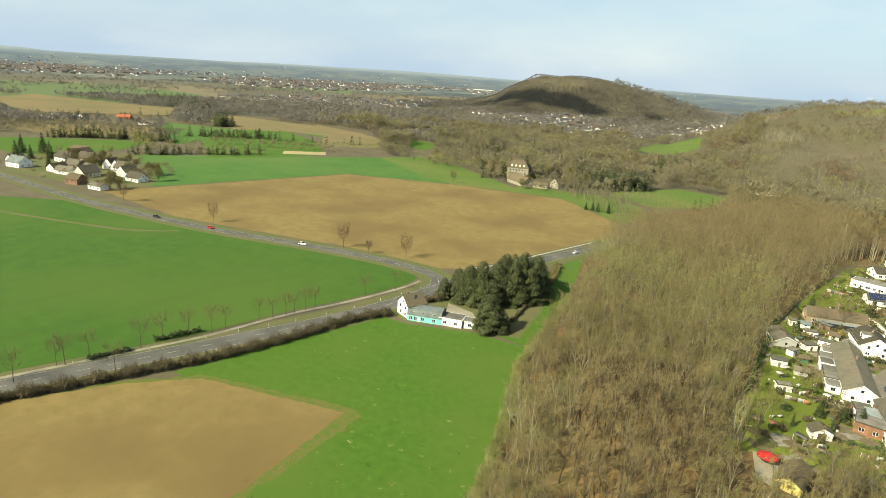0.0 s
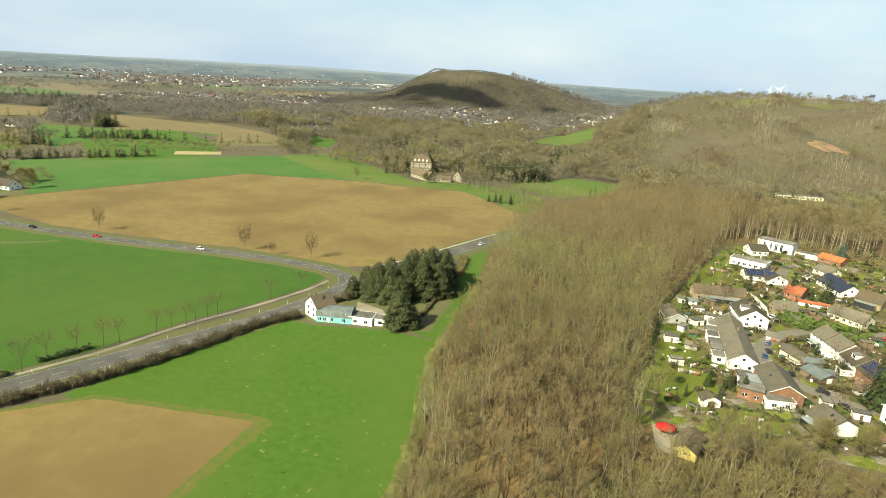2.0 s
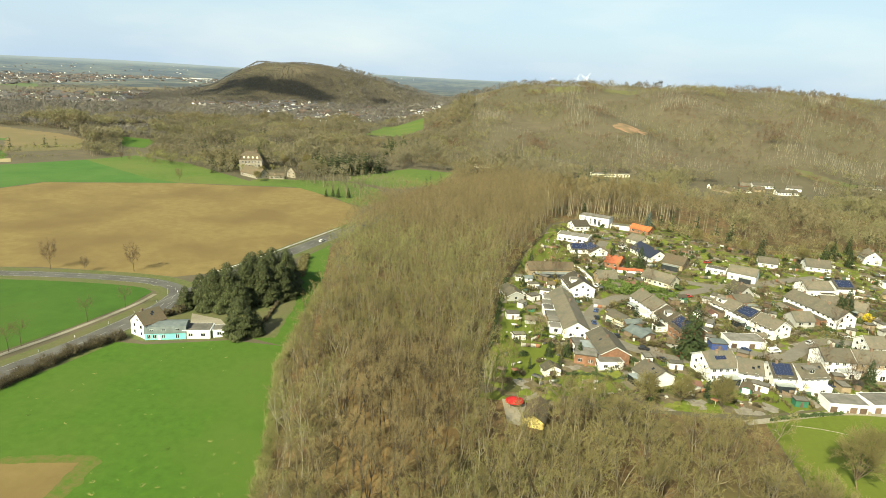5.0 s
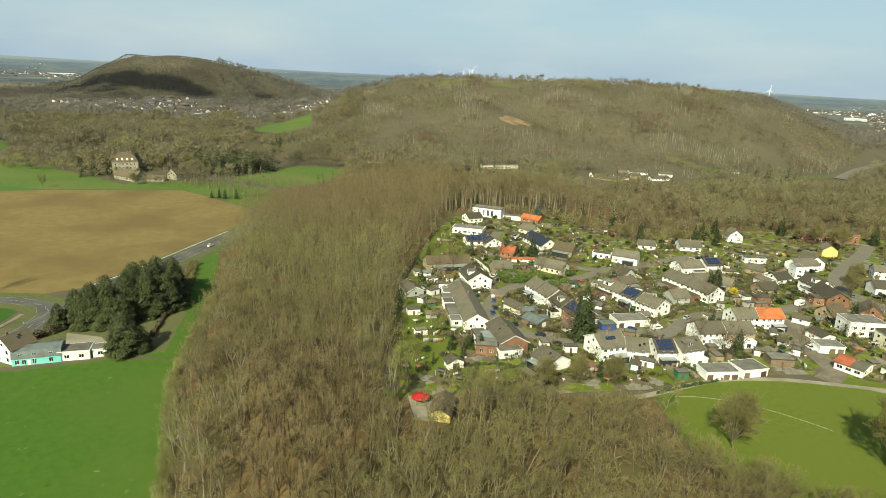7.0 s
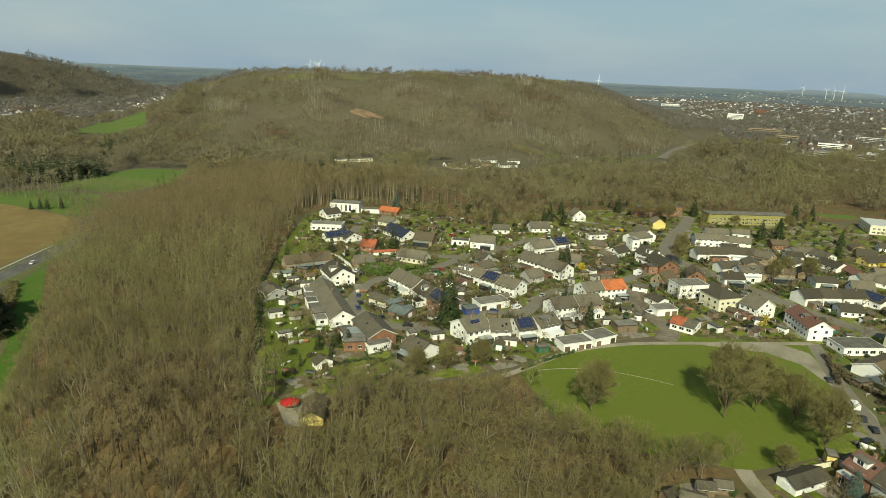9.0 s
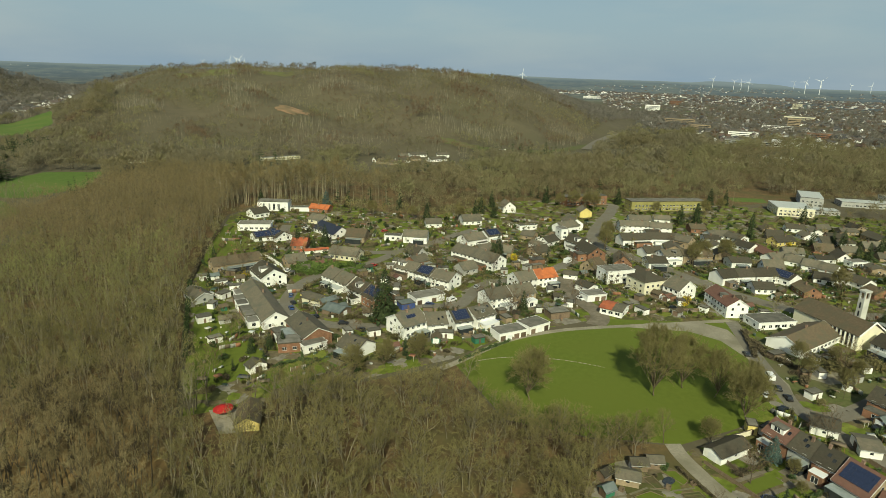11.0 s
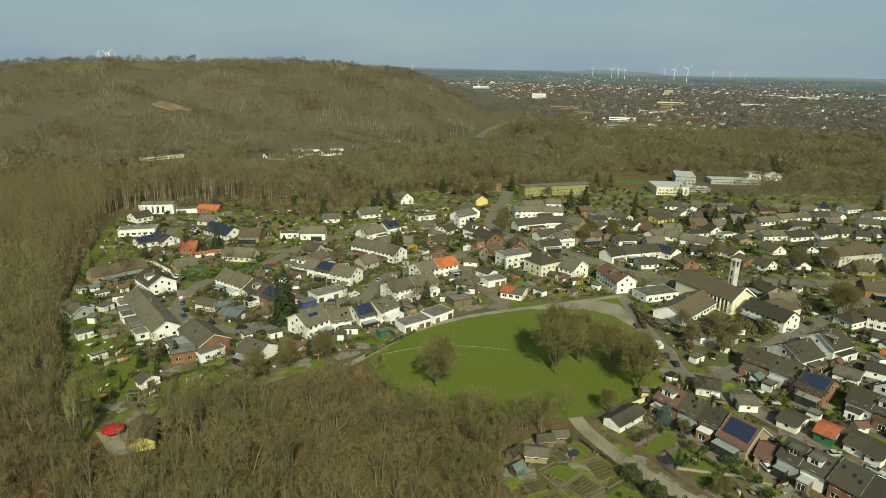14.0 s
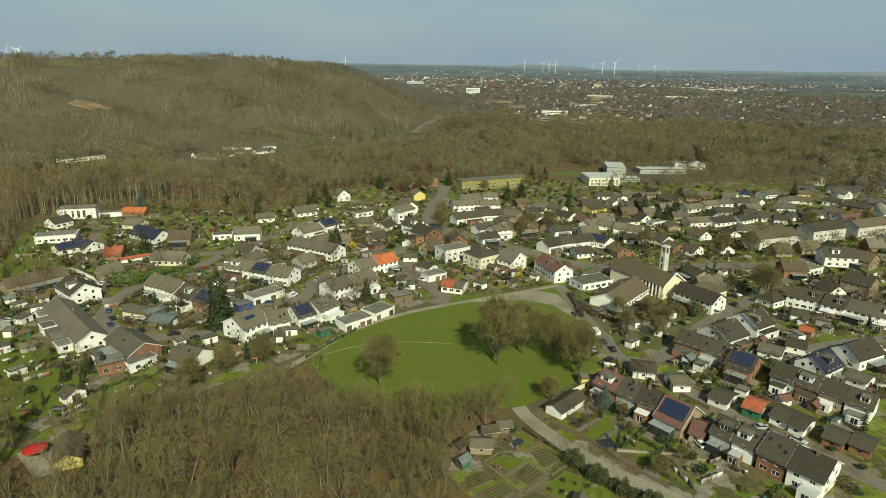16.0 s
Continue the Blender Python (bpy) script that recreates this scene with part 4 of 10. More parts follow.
def scatter(name, kinds, places, mats, label, category="forest", tilt=0.09, seed=1):
    """Many trees or bushes as one mesh. places: rows of x, y, z, size."""
    g = np.random.default_rng(seed)
    vs, fs, ms, base = [], [], [], 0
    pick = g.integers(0, len(kinds), len(places))
    for k, (kv, kf, km) in enumerate(kinds):
        at = places[pick == k]
        if not len(at):
            continue
        a = g.uniform(0, 2 * np.pi, len(at))
        c, s = np.cos(a)[:, None], np.sin(a)[:, None]
        size = at[:, 3][:, None]
        broad = size * g.uniform(0.85, 1.2, (len(at), 1))
        x = (c * kv[:, 0] - s * kv[:, 1]) * broad
        y = (s * kv[:, 0] + c * kv[:, 1]) * broad
        z = kv[:, 2] * size
        x = x + z * g.normal(0, tilt, (len(at), 1))
        y = y + z * g.normal(0, tilt, (len(at), 1))
        p = np.stack([x + at[:, :1], y + at[:, 1:2], z + at[:, 2:3]], -1).reshape(-1, 3)
        t = (kf[None] + (np.arange(len(at)) * len(kv))[:, None, None]).reshape(-1, 3) + base
        vs.append(p)
        fs.append(t)
        ms.append(np.tile(km, len(at)))
        base += len(p)
    ob = new(name, mesh_from_arrays(name, np.concatenate(vs), np.concatenate(fs), mats, np.concatenate(ms)))
    return tagged(ob, label, category, kind="stuff")


def inside(poly, x, y):
    hit = np.zeros(len(x), bool)
    for (x0, y0), (x1, y1) in zip(poly, poly[1:] + poly[:1]):
        cross = ((y0 > y) != (y1 > y)) & (x < (x1 - x0) * (y - y0) / ((y1 - y0) or 1e-9) + x0)
        hit ^= cross
    return hit


def fill(poly, spacing, size, spread, seed, keep=1.0):
    """Uneven rows of places in a plot."""
    g = np.random.default_rng(seed)
    xs, ys = [p[0] for p in poly], [p[1] for p in poly]
    gx, gy = np.meshgrid(np.arange(min(xs), max(xs), spacing), np.arange(min(ys), max(ys), spacing))
    x = gx.ravel() + g.uniform(-0.5, 0.5, gx.size) * spacing
    y = gy.ravel() + g.uniform(-0.5, 0.5, gx.size) * spacing
    ok = inside(poly, x, y) & (g.random(gx.size) < keep)
    x, y = x[ok], y[ok]
    return np.stack([x, y, land(x, y), size * g.uniform(1 - spread, 1 + spread, len(x))], -1)


def puff_tree(seed, h, w, n, base=0.32, stem=0.016, blade=0.06):
    """A bare crown seen from afar: a stem and feathers of twigs through rounded lobes."""
    random.seed(seed)
    v, f = [], []
    lean = Vector((random.uniform(-0.04, 0.04) * h, random.uniform(-0.04, 0.04) * h, 0))
    spike(v, f, Vector((0, 0, -0.5)), lean + UP * h * 0.88, h * stem)
    k = len(f)
    half = h * (1 - base) / 2
    middle = lean * 0.6 + UP * (h * base + half)
    lobes = [(middle + Vector((random.uniform(-0.24, 0.24) * w, random.uniform(-0.24, 0.24) * w, random.uniform(-0.35, 0.3) * half)), random.uniform(0.55, 0.78)) for _ in range(4)]
    for i in range(n):
        c, size = lobes[i % 4]
        u = Vector((random.gauss(0, 1), random.gauss(0, 1), random.gauss(0.45, 0.8))).normalized()
        reach = Vector((u.x * w * 0.5, u.y * w * 0.5, u.z * half)) * size
        t = random.uniform(0.7, 1.05)
        if i % 4 == 3:
            spike(v, f, c + reach * t * 0.5, c + reach * t * 1.1 + UP * h * random.uniform(0.02, 0.09), w * blade * 0.5, True)
            continue
        out = (u + Vector((random.gauss(0, 0.3), random.gauss(0, 0.3), random.gauss(0.1, 0.3)))).normalized()
        one = (UP - out * out.z + out.orthogonal() * random.gauss(0, 0.5)).normalized()
        two = out.cross(one).normalized()
        p, size = c + reach * t, w * blade * random.uniform(0.7, 1.3)
        m = len(v)
        v += [p + one * size * 2.2, p - one * size + two * size * 0.55, p - one * size - two * size * 0.55]
        f.append((m, m + 1, m + 2))
    return np.array(v), np.array(f), np.array([0] * k + [1] * (len(f) - k))


BEECH_KINDS = [merged(crown_tree(10 + k, 18, 7.0 + k % 2, 5, 4, 3, 10, 0.42, 0.9, 0.42)) for k in range(5)]
OAK_KINDS = [merged(crown_tree(20 + k, 14.5, 10.5 + k % 3, 7, 4, 4, 11, 0.25 + 0.04 * (k % 3), 1.1, 0.55)) for k in range(5)]
NEAR_KINDS = [merged(crown_tree(80 + k, 15.5, 6.6 + k % 3, 5, 4, 3, 10, 0.3 + 0.04 * (k % 3), 1.0, 0.5)) for k in range(6)]
MID_KINDS = [merged(bare_tree(30 + k, 14.5, 8.2, 8, 3, 9, 0.34, 1.0, 0.75, 0.7)) for k in range(5)]
GARDEN_KINDS = [puff_tree(30 + k, 14, 8.2, 60, 0.3, 0.009, 0.055) for k in range(4)]
EDGE_KINDS = [puff_tree(36 + k, 26, 6.6, 80, 0.62, 0.012, 0.05) for k in range(4)]
BEHIND_KINDS = [puff_tree(40 + k, 14 + k % 3, 7.4 + k % 4, 84, 0.28, 0.008, 0.045) for k in range(6)]
FAR_KINDS = [puff_tree(60 + k, 14, 9.0 + k % 3, 60, 0.2, 0.009, 0.052) for k in range(6)]
POPLAR_KINDS = [puff_tree(50 + k, 20, 4.6, 40, 0.2, 0.006, 0.09) for k in range(3)]
HEAP_KINDS = [puff_tree(65 + k, 13.0, 8.0, 30, 0.2, 0.009, 0.066) for k in range(6)]
BIRCH_KINDS = [puff_tree(74 + k, 15.0, 4.8, 14, 0.4, 0.015, 0.085) for k in range(4)]
LOW_KINDS = [puff_tree(70 + k, 14.0, 12.0, 22, 0.1, 0.010, 0.10) for k in range(6)]


def conifer(seed, h, w, levels=16, arms=9, droop=0.25, taper=0.8, wide=1.0):
    """A spruce: a stem with whorls of drooping feathered boughs."""
    random.seed(seed)
    v, f = [], []
    limb(v, f, [Vector((0, 0, -0.2)), Vector((0, 0, h * 0.95))], [h * 0.014, 0.02], 5)
    k = len(f)
    for i in range(levels):
        t = 0.06 + 0.93 * i / levels
        reach = w * 0.5 * (1 - t) ** taper * random.uniform(0.62, 1.2) + 0.12
        for j in range(arms):
            a = 6.283 * j / arms + i * 0.7 + random.uniform(-0.25, 0.25)
            out = Vector((math.cos(a), math.sin(a), 0))
            side = Vector((-out.y, out.x, 0))
            z = h * (t + random.uniform(-0.03, 0.03))
            rr = reach * random.uniform(0.5, 1.25)
            p = out * 0.05 + UP * (z + rr * 0.12)
            for u0, u1, wd in ((0.0, 0.62, 0.30), (0.38, 1.0, 0.22)):
                for sg in (-1, 1):
                    n = len(v)
                    a0 = p + out * rr * u0 - UP * rr * droop * u0 ** 1.5
                    a1 = p + out * rr * u1 - UP * rr * droop * u1 ** 1.5
                    b1 = (a0 + a1) * 0.5 + side * sg * rr * wd * wide * random.uniform(0.8, 1.3) - UP * rr * random.uniform(0.05, 0.2)
                    v += [a0, a1, b1]
                    f.append((n, n + 1, n + 2))
    return np.array(v), np.array(f), np.array([0] * k + [1] * (len(f) - k))


def dense_fir(seed, h, w, n=2600, taper=0.55, blade=0.55):
    """An old spruce: short drooping sprays all over an uneven tapering crown."""
    random.seed(seed)
    v, f = [], []
    limb(v, f, [Vector((0, 0, -0.2)), Vector((0, 0, h * 0.95))], [h * 0.016, 0.03], 5)
    k = len(f)
    shift = [random.uniform(0, 6.28) for _ in range(4)]
    for i in range(n):
        t = 1 - random.random() ** 0.62
        t = 0.03 + 0.96 * t
        a = random.random() * 6.283
        lump = 1 + 0.16 * math.sin(3 * a + shift[0] + t * 5) + 0.13 * math.sin(5 * a + shift[1] - t * 9) + 0.12 * math.sin(t * 34 + shift[2] + 2 * math.sin(a + shift[3]))
        r = w * 0.5 * (1 - t) ** taper * lump * (1 - 0.45 * random.random() ** 2.2) + 0.1
        o = Vector((math.cos(a), math.sin(a), 0))
        p = o * r + UP * h * t
        along = (o * random.uniform(0.5, 1.0) + UP * random.uniform(-0.75, 0.1) + Vector((random.gauss(0, 0.3), random.gauss(0, 0.3), 0))).normalized()
        cross = along.cross(o * 0.4 + UP).normalized()
        size = blade * random.uniform(0.6, 1.3) * (1.15 - 0.5 * t)
        m = len(v)
        v += [p - along * size + cross * size * 0.6, p + along * size * 1.1, p - along * size - cross * size * 0.6]
        f.append((m, m + 1, m + 2))
    return np.array(v), np.array(f), np.array([0] * k + [1] * (len(f) - k))


def leafy(seed, w, d, h, n=420, leaf=0.32, stem=True):
    """A bush: leaf blades through an uneven rounded volume."""
    random.seed(seed)
    v, f = [], []
    if stem:
        limb(v, f, [Vector((0, 0, -0.2)), Vector((0, 0, h * 0.6))], [h * 0.03, 0.02], 4)
    k = len(f)
    lumps = [(Vector((random.uniform(-0.3, 0.3) * w, random.uniform(-0.3, 0.3) * d, random.uniform(0.35, 0.7) * h)), random.uniform(0.28, 0.45)) for _ in range(6)]
    for i in range(n):
        c, s = random.choice(lumps)
        u = Vector((random.gauss(0, 1), random.gauss(0, 1), random.gauss(0, 1))).normalized() * random.uniform(0.6, 1.05)
        p = c + Vector((u.x * w * s, u.y * d * s, u.z * h * s * 0.95))
        p.z = max(p.z, 0.05)
        a = Vector((random.gauss(0, 1), random.gauss(0, 1), random.gauss(0, 0.7))).normalized() * leaf
        b = a.orthogonal().normalized() * leaf * 0.7
        m = len(v)
        v += [p - a, p + b * 0.8, p + a, p - b * 0.8]
        f += [(m, m + 1, m + 2), (m, m + 2, m + 3)]
    return np.array(v), np.array(f), np.array([0] * k + [1] * (len(f) - k))


def tree_thing(name, kind, mats, x, y, size, label, category="tree", z=None, group="", part_names=("trunk", "crown")):
    """One tree as a thing: trunk and crown."""
    root = new(name)
    for k, nm in enumerate(part_names):
        sel = kind[2] == k
        if not sel.any():
            continue
        used, back = np.unique(kind[1][sel], return_inverse=True)
        ob = new(nm, mesh_from_arrays(nm, kind[0][used], back.reshape(-1, 3), [mats[k]]))
        ob.parent = root
    root.matrix_basis = pose(x, y, lz(x, y) if z is None else z, 0, 0, (x * 37 + y * 11) % 360) @ Matrix.Scale(size, 4)
    return tagged(root, label, category, group)


def again(ob, x, y, size, turn=None):
    """The same thing at another place and size."""
    c = copy_thing(ob, pose(x, y, lz(x, y), 0, 0, (x * 53 + y * 29) % 360 if turn is None else turn))
    c.scale = (size, size, size)
    return c


# the near wood
WOOD = [(-46, 60), (-54, 98), (-63, 128), (-82, 177), (-89, 218), (-97, 255), (-110, 300), (-129, 380), (-120, 442), (-93, 472), (-88, 545), (-60, 600), (-10, 600), (15, 480), (-2, 436), (-5, 400), (-16, 350), (-21, 300), (-20, 215), (-14, 186), (-6, 180), (14, 174), (50, 166), (70, 178), (72, 150), (92, 130), (104, 122), (84, 116), (70, 98), (40, 60)]
wood_places = fill(WOOD, 4.8, 1.0, 0.25, 5, 0.93)
glade = inside([(-12, 181), (3, 180), (6, 163), (5, 149), (-7, 150), (-12, 160)], wood_places[:, 0], wood_places[:, 1])
wood_places = wood_places[(np.hypot(wood_places[:, 0], wood_places[:, 1]) > 98) & ~glade]
side_on = np.clip((wood_places[:, 0] - 20) / 50, 0, 1) * (wood_places[:, 1] < 190)
wood_places[:, 3] *= 1 - 0.28 * side_on
fringe = fill([(69, 152), (80, 140), (94, 131), (113, 125.5), (110, 120), (98, 122), (88, 119), (80, 113), (77, 104), (66, 108)], 3.8, 0.62, 0.35, 6, 0.95)
scatter("bare_wood", OAK_KINDS, fringe, [M["bark_mid"], M["twig_wood"]], "low bare trees at the edge of the lawn", seed=2)
BEECH_STAND = [(-62, 180), (-40, 192), (-22, 182), (-17, 150), (-22, 112), (-46, 108), (-52, 150)]
stand = inside(BEECH_STAND, wood_places[:, 0], wood_places[:, 1])
lots = np.random.default_rng(2)
oaks = (wood_places[:, 0] + lots.normal(0, 6, len(wood_places)) > 6) & (wood_places[:, 1] < 200) & ~stand
near = (np.hypot(wood_places[:, 0], wood_places[:, 1]) + lots.normal(0, 22, len(wood_places)) < 265) & ~stand & ~oaks
rusty = (wood_places[:, 1] + lots.normal(0, 25, len(wood_places)) > 330)
scatter("bare_wood", BEECH_KINDS, wood_places[stand & (lots.random(len(wood_places)) < 0.95)], [M["bark_beech"], M["twig_rust"]], "tall dark-stemmed beeches over rusty litter", tilt=0.05, seed=3)
scatter("bare_wood", OAK_KINDS, wood_places[oaks & (lots.random(len(wood_places)) < 0.68)], [M["bark_oak"], M["twig_wood"]], "broad bare oaks in late winter", seed=5)
birches = near & (lots.random(len(wood_places)) < 0.1)
scatter("bare_wood", NEAR_KINDS, wood_places[near & ~birches], [M["bark"], M["twig_wood"]], "dense bare deciduous wood in late winter", seed=6)
scatter("bare_wood", NEAR_KINDS[:4], wood_places[birches], [M["pale_bark"], M["twig"]], "pale-stemmed birches among the bare wood", seed=8)
scatter("bare_wood", MID_KINDS, wood_places[~near & ~stand & ~oaks & ~rusty], [M["bark_oak"], M["twig"]], "olive-brown bare deciduous wood in late winter", seed=4)
scatter("bare_wood", MID_KINDS, wood_places[~near & ~stand & ~oaks & rusty], [M["bark"], M["twig_rust"]], "reddish-brown bare deciduous wood in late winter", seed=7)
patch("beech_floor", uneven(BEECH_STAND, 2.5, 8, 4.0), 0.045, M["beech_litter"], "rusty beech litter under tall stems", "ground")

# woods round and beyond the village
NORTH_WOOD = [(15, 596), (20, 466), (75, 454), (106, 424), (138, 404), (196, 426), (250, 432), (300, 420), (352, 404), (395, 388), (440, 392), (500, 396), (570, 392), (640, 330), (640, 300), (760, 300), (900, 500), (860, 800), (520, 640), (250, 590), (100, 600)]
nw = fill(NORTH_WOOD, 6.6, 0.95, 0.25, 8, 0.92)
g8 = np.random.default_rng(8)
gone = (inside([(390, 340), (610, 340), (610, 410), (390, 410)], nw[:, 0], nw[:, 1]) & (g8.random(len(nw)) < 0.2))
gone |= inside([(396, 340), (440, 336), (572, 350), (580, 384), (480, 416), (425, 455), (394, 400)], nw[:, 0], nw[:, 1])
nw[:, 3] *= g8.uniform(0.75, 1.2, len(nw)) * np.clip([1.0 + 0.7 * noise.noise(Vector((x / 35.0, y / 35.0, 6.2))) for x, y in nw[:, :2]], 0.6, 1.4)
gone |= inside([(10, 440), (80, 436), (118, 418), (126, 470), (96, 500), (-6, 484)], nw[:, 0], nw[:, 1])
nw = nw[~gone]
mark = np.array([noise.noise(Vector((x / 40.0, y / 40.0, 5.5))) for x, y in nw[:, :2]]) + g8.normal(0, 0.15, len(nw))
scatter("bare_wood", BEHIND_KINDS, nw[mark < 0.18], [M["bark_mid"], M["twig_brown"]], "bare wood behind the village", tilt=0.08, seed=9)
scatter("bare_wood", BEHIND_KINDS, nw[mark >= 0.18], [M["bark"], M["willow"]], "budding olive trees behind the village", tilt=0.08, seed=10)


def sector(a0, a1, r0, r1, count, size, seed, spread=0.3):
    g = np.random.default_rng(seed)
    a = np.radians(g.uniform(a0, a1, count))
    r = np.sqrt(g.uniform(r0 * r0, r1 * r1, count))
    x, y = r * np.sin(a), r * np.cos(a)
    far = np.where(r > 1500, 1500 * np.exp((r - 1500) / 1340), r)
    x, y = x * far / r, y * far / r
    keep = far < 2650
    return np.stack([x, y, land(x, y), size * g.uniform(1 - spread, 1 + spread, count)], -1)[keep]


OPEN = [[(452, 742), (470, 720), (580, 838), (700, 955), (890, 1195), (860, 1215), (640, 965), (530, 845)], [(640, 600), (700, 520), (900, 620), (1010, 800), (850, 960), (720, 820)], HEAP_FOOT, [(140, 640), (262, 640), (262, 715), (140, 700)], [(30, 685), (92, 685), (92, 715), (30, 715)], MEADOW_A, MEADOW_B, FARM_A, FARM_B, FARM_C, FARM_D, FARM_E, PASTURE, HAMLET_FIELD, ROW_FIELD,
        [(-320, 490), (-230, 500), (-236, 580), (-270, 590), (-300, 540)],
        [(-95, 665), (-45, 680), (-40, 715), (-100, 700)],
        [(30, 680), (85, 680), (85, 715), (30, 715)],
        [(-640, 640), (-560, 790), (-600, 830), (-640, 800)],
        [(-355, 300), (-503, 479), (-553, 536), (-640, 628), (-764, 730), (-640, 705), (-561, 668), (-512, 594), (-461, 545), (-424, 552), (-383, 555), (-325, 540), (-260, 480), (-270, 400)],
        [(-970, 380), (-830, 460), (-850, 520), (-940, 500), (-990, 420)],
        [(-620, 330), (-500, 500), (-545, 520), (-660, 400)]]


def clear(p):
    ok = np.ones(len(p), bool)
    for k, poly in enumerate(OPEN):
        for near_by in ((1.0, 0.95, 0.9) if 1 < k < 15 else (1.0,)):
            ok &= ~inside(poly, p[:, 0] / near_by, p[:, 1] / near_by)
    return p[ok]


def scarred(p):
    a, r = np.degrees(np.arctan2(p[:, 0], p[:, 1])), np.hypot(p[:, 0], p[:, 1])
    for poly in HEAP_GRASS:
        p = p[~inside(poly, p[:, 0], p[:, 1]) | (np.random.default_rng(9).random(len(p)) < 0.18)]
    a, r = np.degrees(np.arctan2(p[:, 0], p[:, 1])), np.hypot(p[:, 0], p[:, 1])
    return p[~((a > 4.3) & (a < 7.4) & (r > 868) & (r < 952))]


def ragged(p, open_share=0.15):
    """Leaves out clumps, so that edges and clearings come out uneven."""
    v = np.array([noise.noise(Vector((x / 120.0, y / 120.0, 3.7))) for x, y in p[:, :2]])
    return p[v > -0.42 + open_share]


def split(p, share, seed):
    """Clumps of one kind among another."""
    v = np.array([noise.noise(Vector((x / 70.0, y / 70.0, seed))) for x, y in p[:, :2]])
    v = v + np.random.default_rng(int(seed)).normal(0, 0.12, len(p))
    cut = np.quantile(v, share)
    return p[v < cut], p[v >= cut]


far_mats = [M["bark_mid"], M["twig_far"]]
valley = clear(np.concatenate([ragged(sector(-46, -8, 580, 1180, 10500, 0.85, 21), 0.10), sector(-8, 36, 625, 730, 2400, 0.8, 22), ragged(sector(36, 78, 620, 1130, 8000, 0.85, 29), 0.06), sector(33, 42, 720, 1150, 900, 0.85, 30)]))
swell = np.array([noise.noise(Vector((x / 45.0, y / 60.0, 9.1))) for x, y in valley[:, :2]])
valley[:, 3] *= np.clip(1.0 + 1.3 * swell, 0.4, 1.75)
green, rest_of = split(valley, 0.26, 7.0)
dusky, brown = split(rest_of, 0.3, 17.0)
scatter("valley_wood", FAR_KINDS, brown, far_mats, "olive-brown bare woods in the valley", seed=23)
scatter("valley_wood", FAR_KINDS, dusky, [M["bark_dark"], M["twig_brown"]], "dark brown bare woods in the valley", seed=25)
scatter("valley_wood", FAR_KINDS, green, [M["pale_bark"], M["willow"]], "yellow-green budding willows in the valley", seed=24)
heap = np.concatenate([scarred(clear(ragged(sector(-15, 36, 700, 1280, 15500, 0.66, 24, 0.25), 0.05))), scarred(ragged(sector(-8, 33, 1000, 1400, 3000, 0.45, 25, 0.15), 0.0))])
swell = np.array([noise.noise(Vector((x / 50.0, y / 50.0, 2.3))) for x, y in heap[:, :2]])
heap[:, 3] *= np.clip(1.0 + 0.8 * swell, 0.5, 1.4)
pale, dull = split(heap, 0.30, 11.0)
olive, dull = split(dull, 0.25, 13.0)
shady, dull = split(dull, 0.32, 19.0)
scatter("heap_wood", HEAP_KINDS, shady, [M["bark_dark"], M["twig_dark"]], "dark bare thickets on a spoil heap", seed=31)
scatter("heap_wood", HEAP_KINDS, dull, [M["bark_mid"], M["twig_heap"]], "bare brown scrub and trees on a spoil heap", seed=26)
scatter("heap_wood", HEAP_KINDS, olive, [M["bark_mid"], M["willow"]], "olive scrub on a spoil heap", seed=29)
scatter("heap_wood", BIRCH_KINDS, pale, [M["pale_bark"], M["twig_far"]], "pale birch poles on a spoil heap", seed=27)
scatter("heap_wood", LOW_KINDS, sector(-37, -8, 1700, 1985, 13000, 0.36, 27, 0.2), [M["bark_mid"], M["twig_hazy"]], "bare scrub on a far spoil heap, greyed by haze", seed=28)
scatter("far_wood", LOW_KINDS, clear(np.concatenate([ragged(sector(-74, -34, 860, 1500, 8000, 0.85, 32), 0.22), ragged(sector(-34, -8, 1180, 1660, 2600, 0.8, 37), 0.3), ragged(sector(-74, -30, 1500, 2240, 4200, 0.8, 33), 0.48), sector(-20, 22, 1500, 2240, 3000, 1.1, 34), ragged(sector(36, 80, 1130, 2240, 9000, 0.8, 35), 0.1), sector(24, 40, 1150, 1800, 2600, 0.8, 38)])), [M["bark_mid"], M["twig_hazy"]], "far bare woods and hedgerows", seed=36)
def row(x0, y0, x1, y1, count, size, wide, seed):
    g = np.random.default_rng(seed)
    t = (np.arange(count) + g.uniform(-0.5, 0.5, count)) / count
    x, y = x0 + (x1 - x0) * t + g.normal(0, wide, count), y0 + (y1 - y0) * t + g.normal(0, wide, count)
    return np.stack([x, y, land(x, y), size * g.uniform(0.65, 1.3, count)], -1)


scatter("tree_line", FAR_KINDS, np.concatenate([row(-752, 318, -690, 390, 26, 0.8, 5, 1), row(-690, 388, -600, 340, 30, 0.8, 6, 2), row(-620, 345, -560, 450, 20, 0.7, 6, 3), row(-580, 530, -500, 590, 30, 0.5, 5, 4), row(-632, 440, -527, 520, 40, 0.6, 5, 5), row(-505, 590, -440, 560, 26, 0.5, 5, 6), row(-420, 556, -330, 545, 40, 0.75, 7, 40), row(-556, 466, -470, 535, 30, 0.35, 3, 41), row(-312, 528, -258, 546, 22, 0.62, 4, 42), row(-330, 575, -270, 590, 24, 1.0, 7, 43)]), [M["bark"], M["twig"]], "line of bare trees between far fields", seed=37)
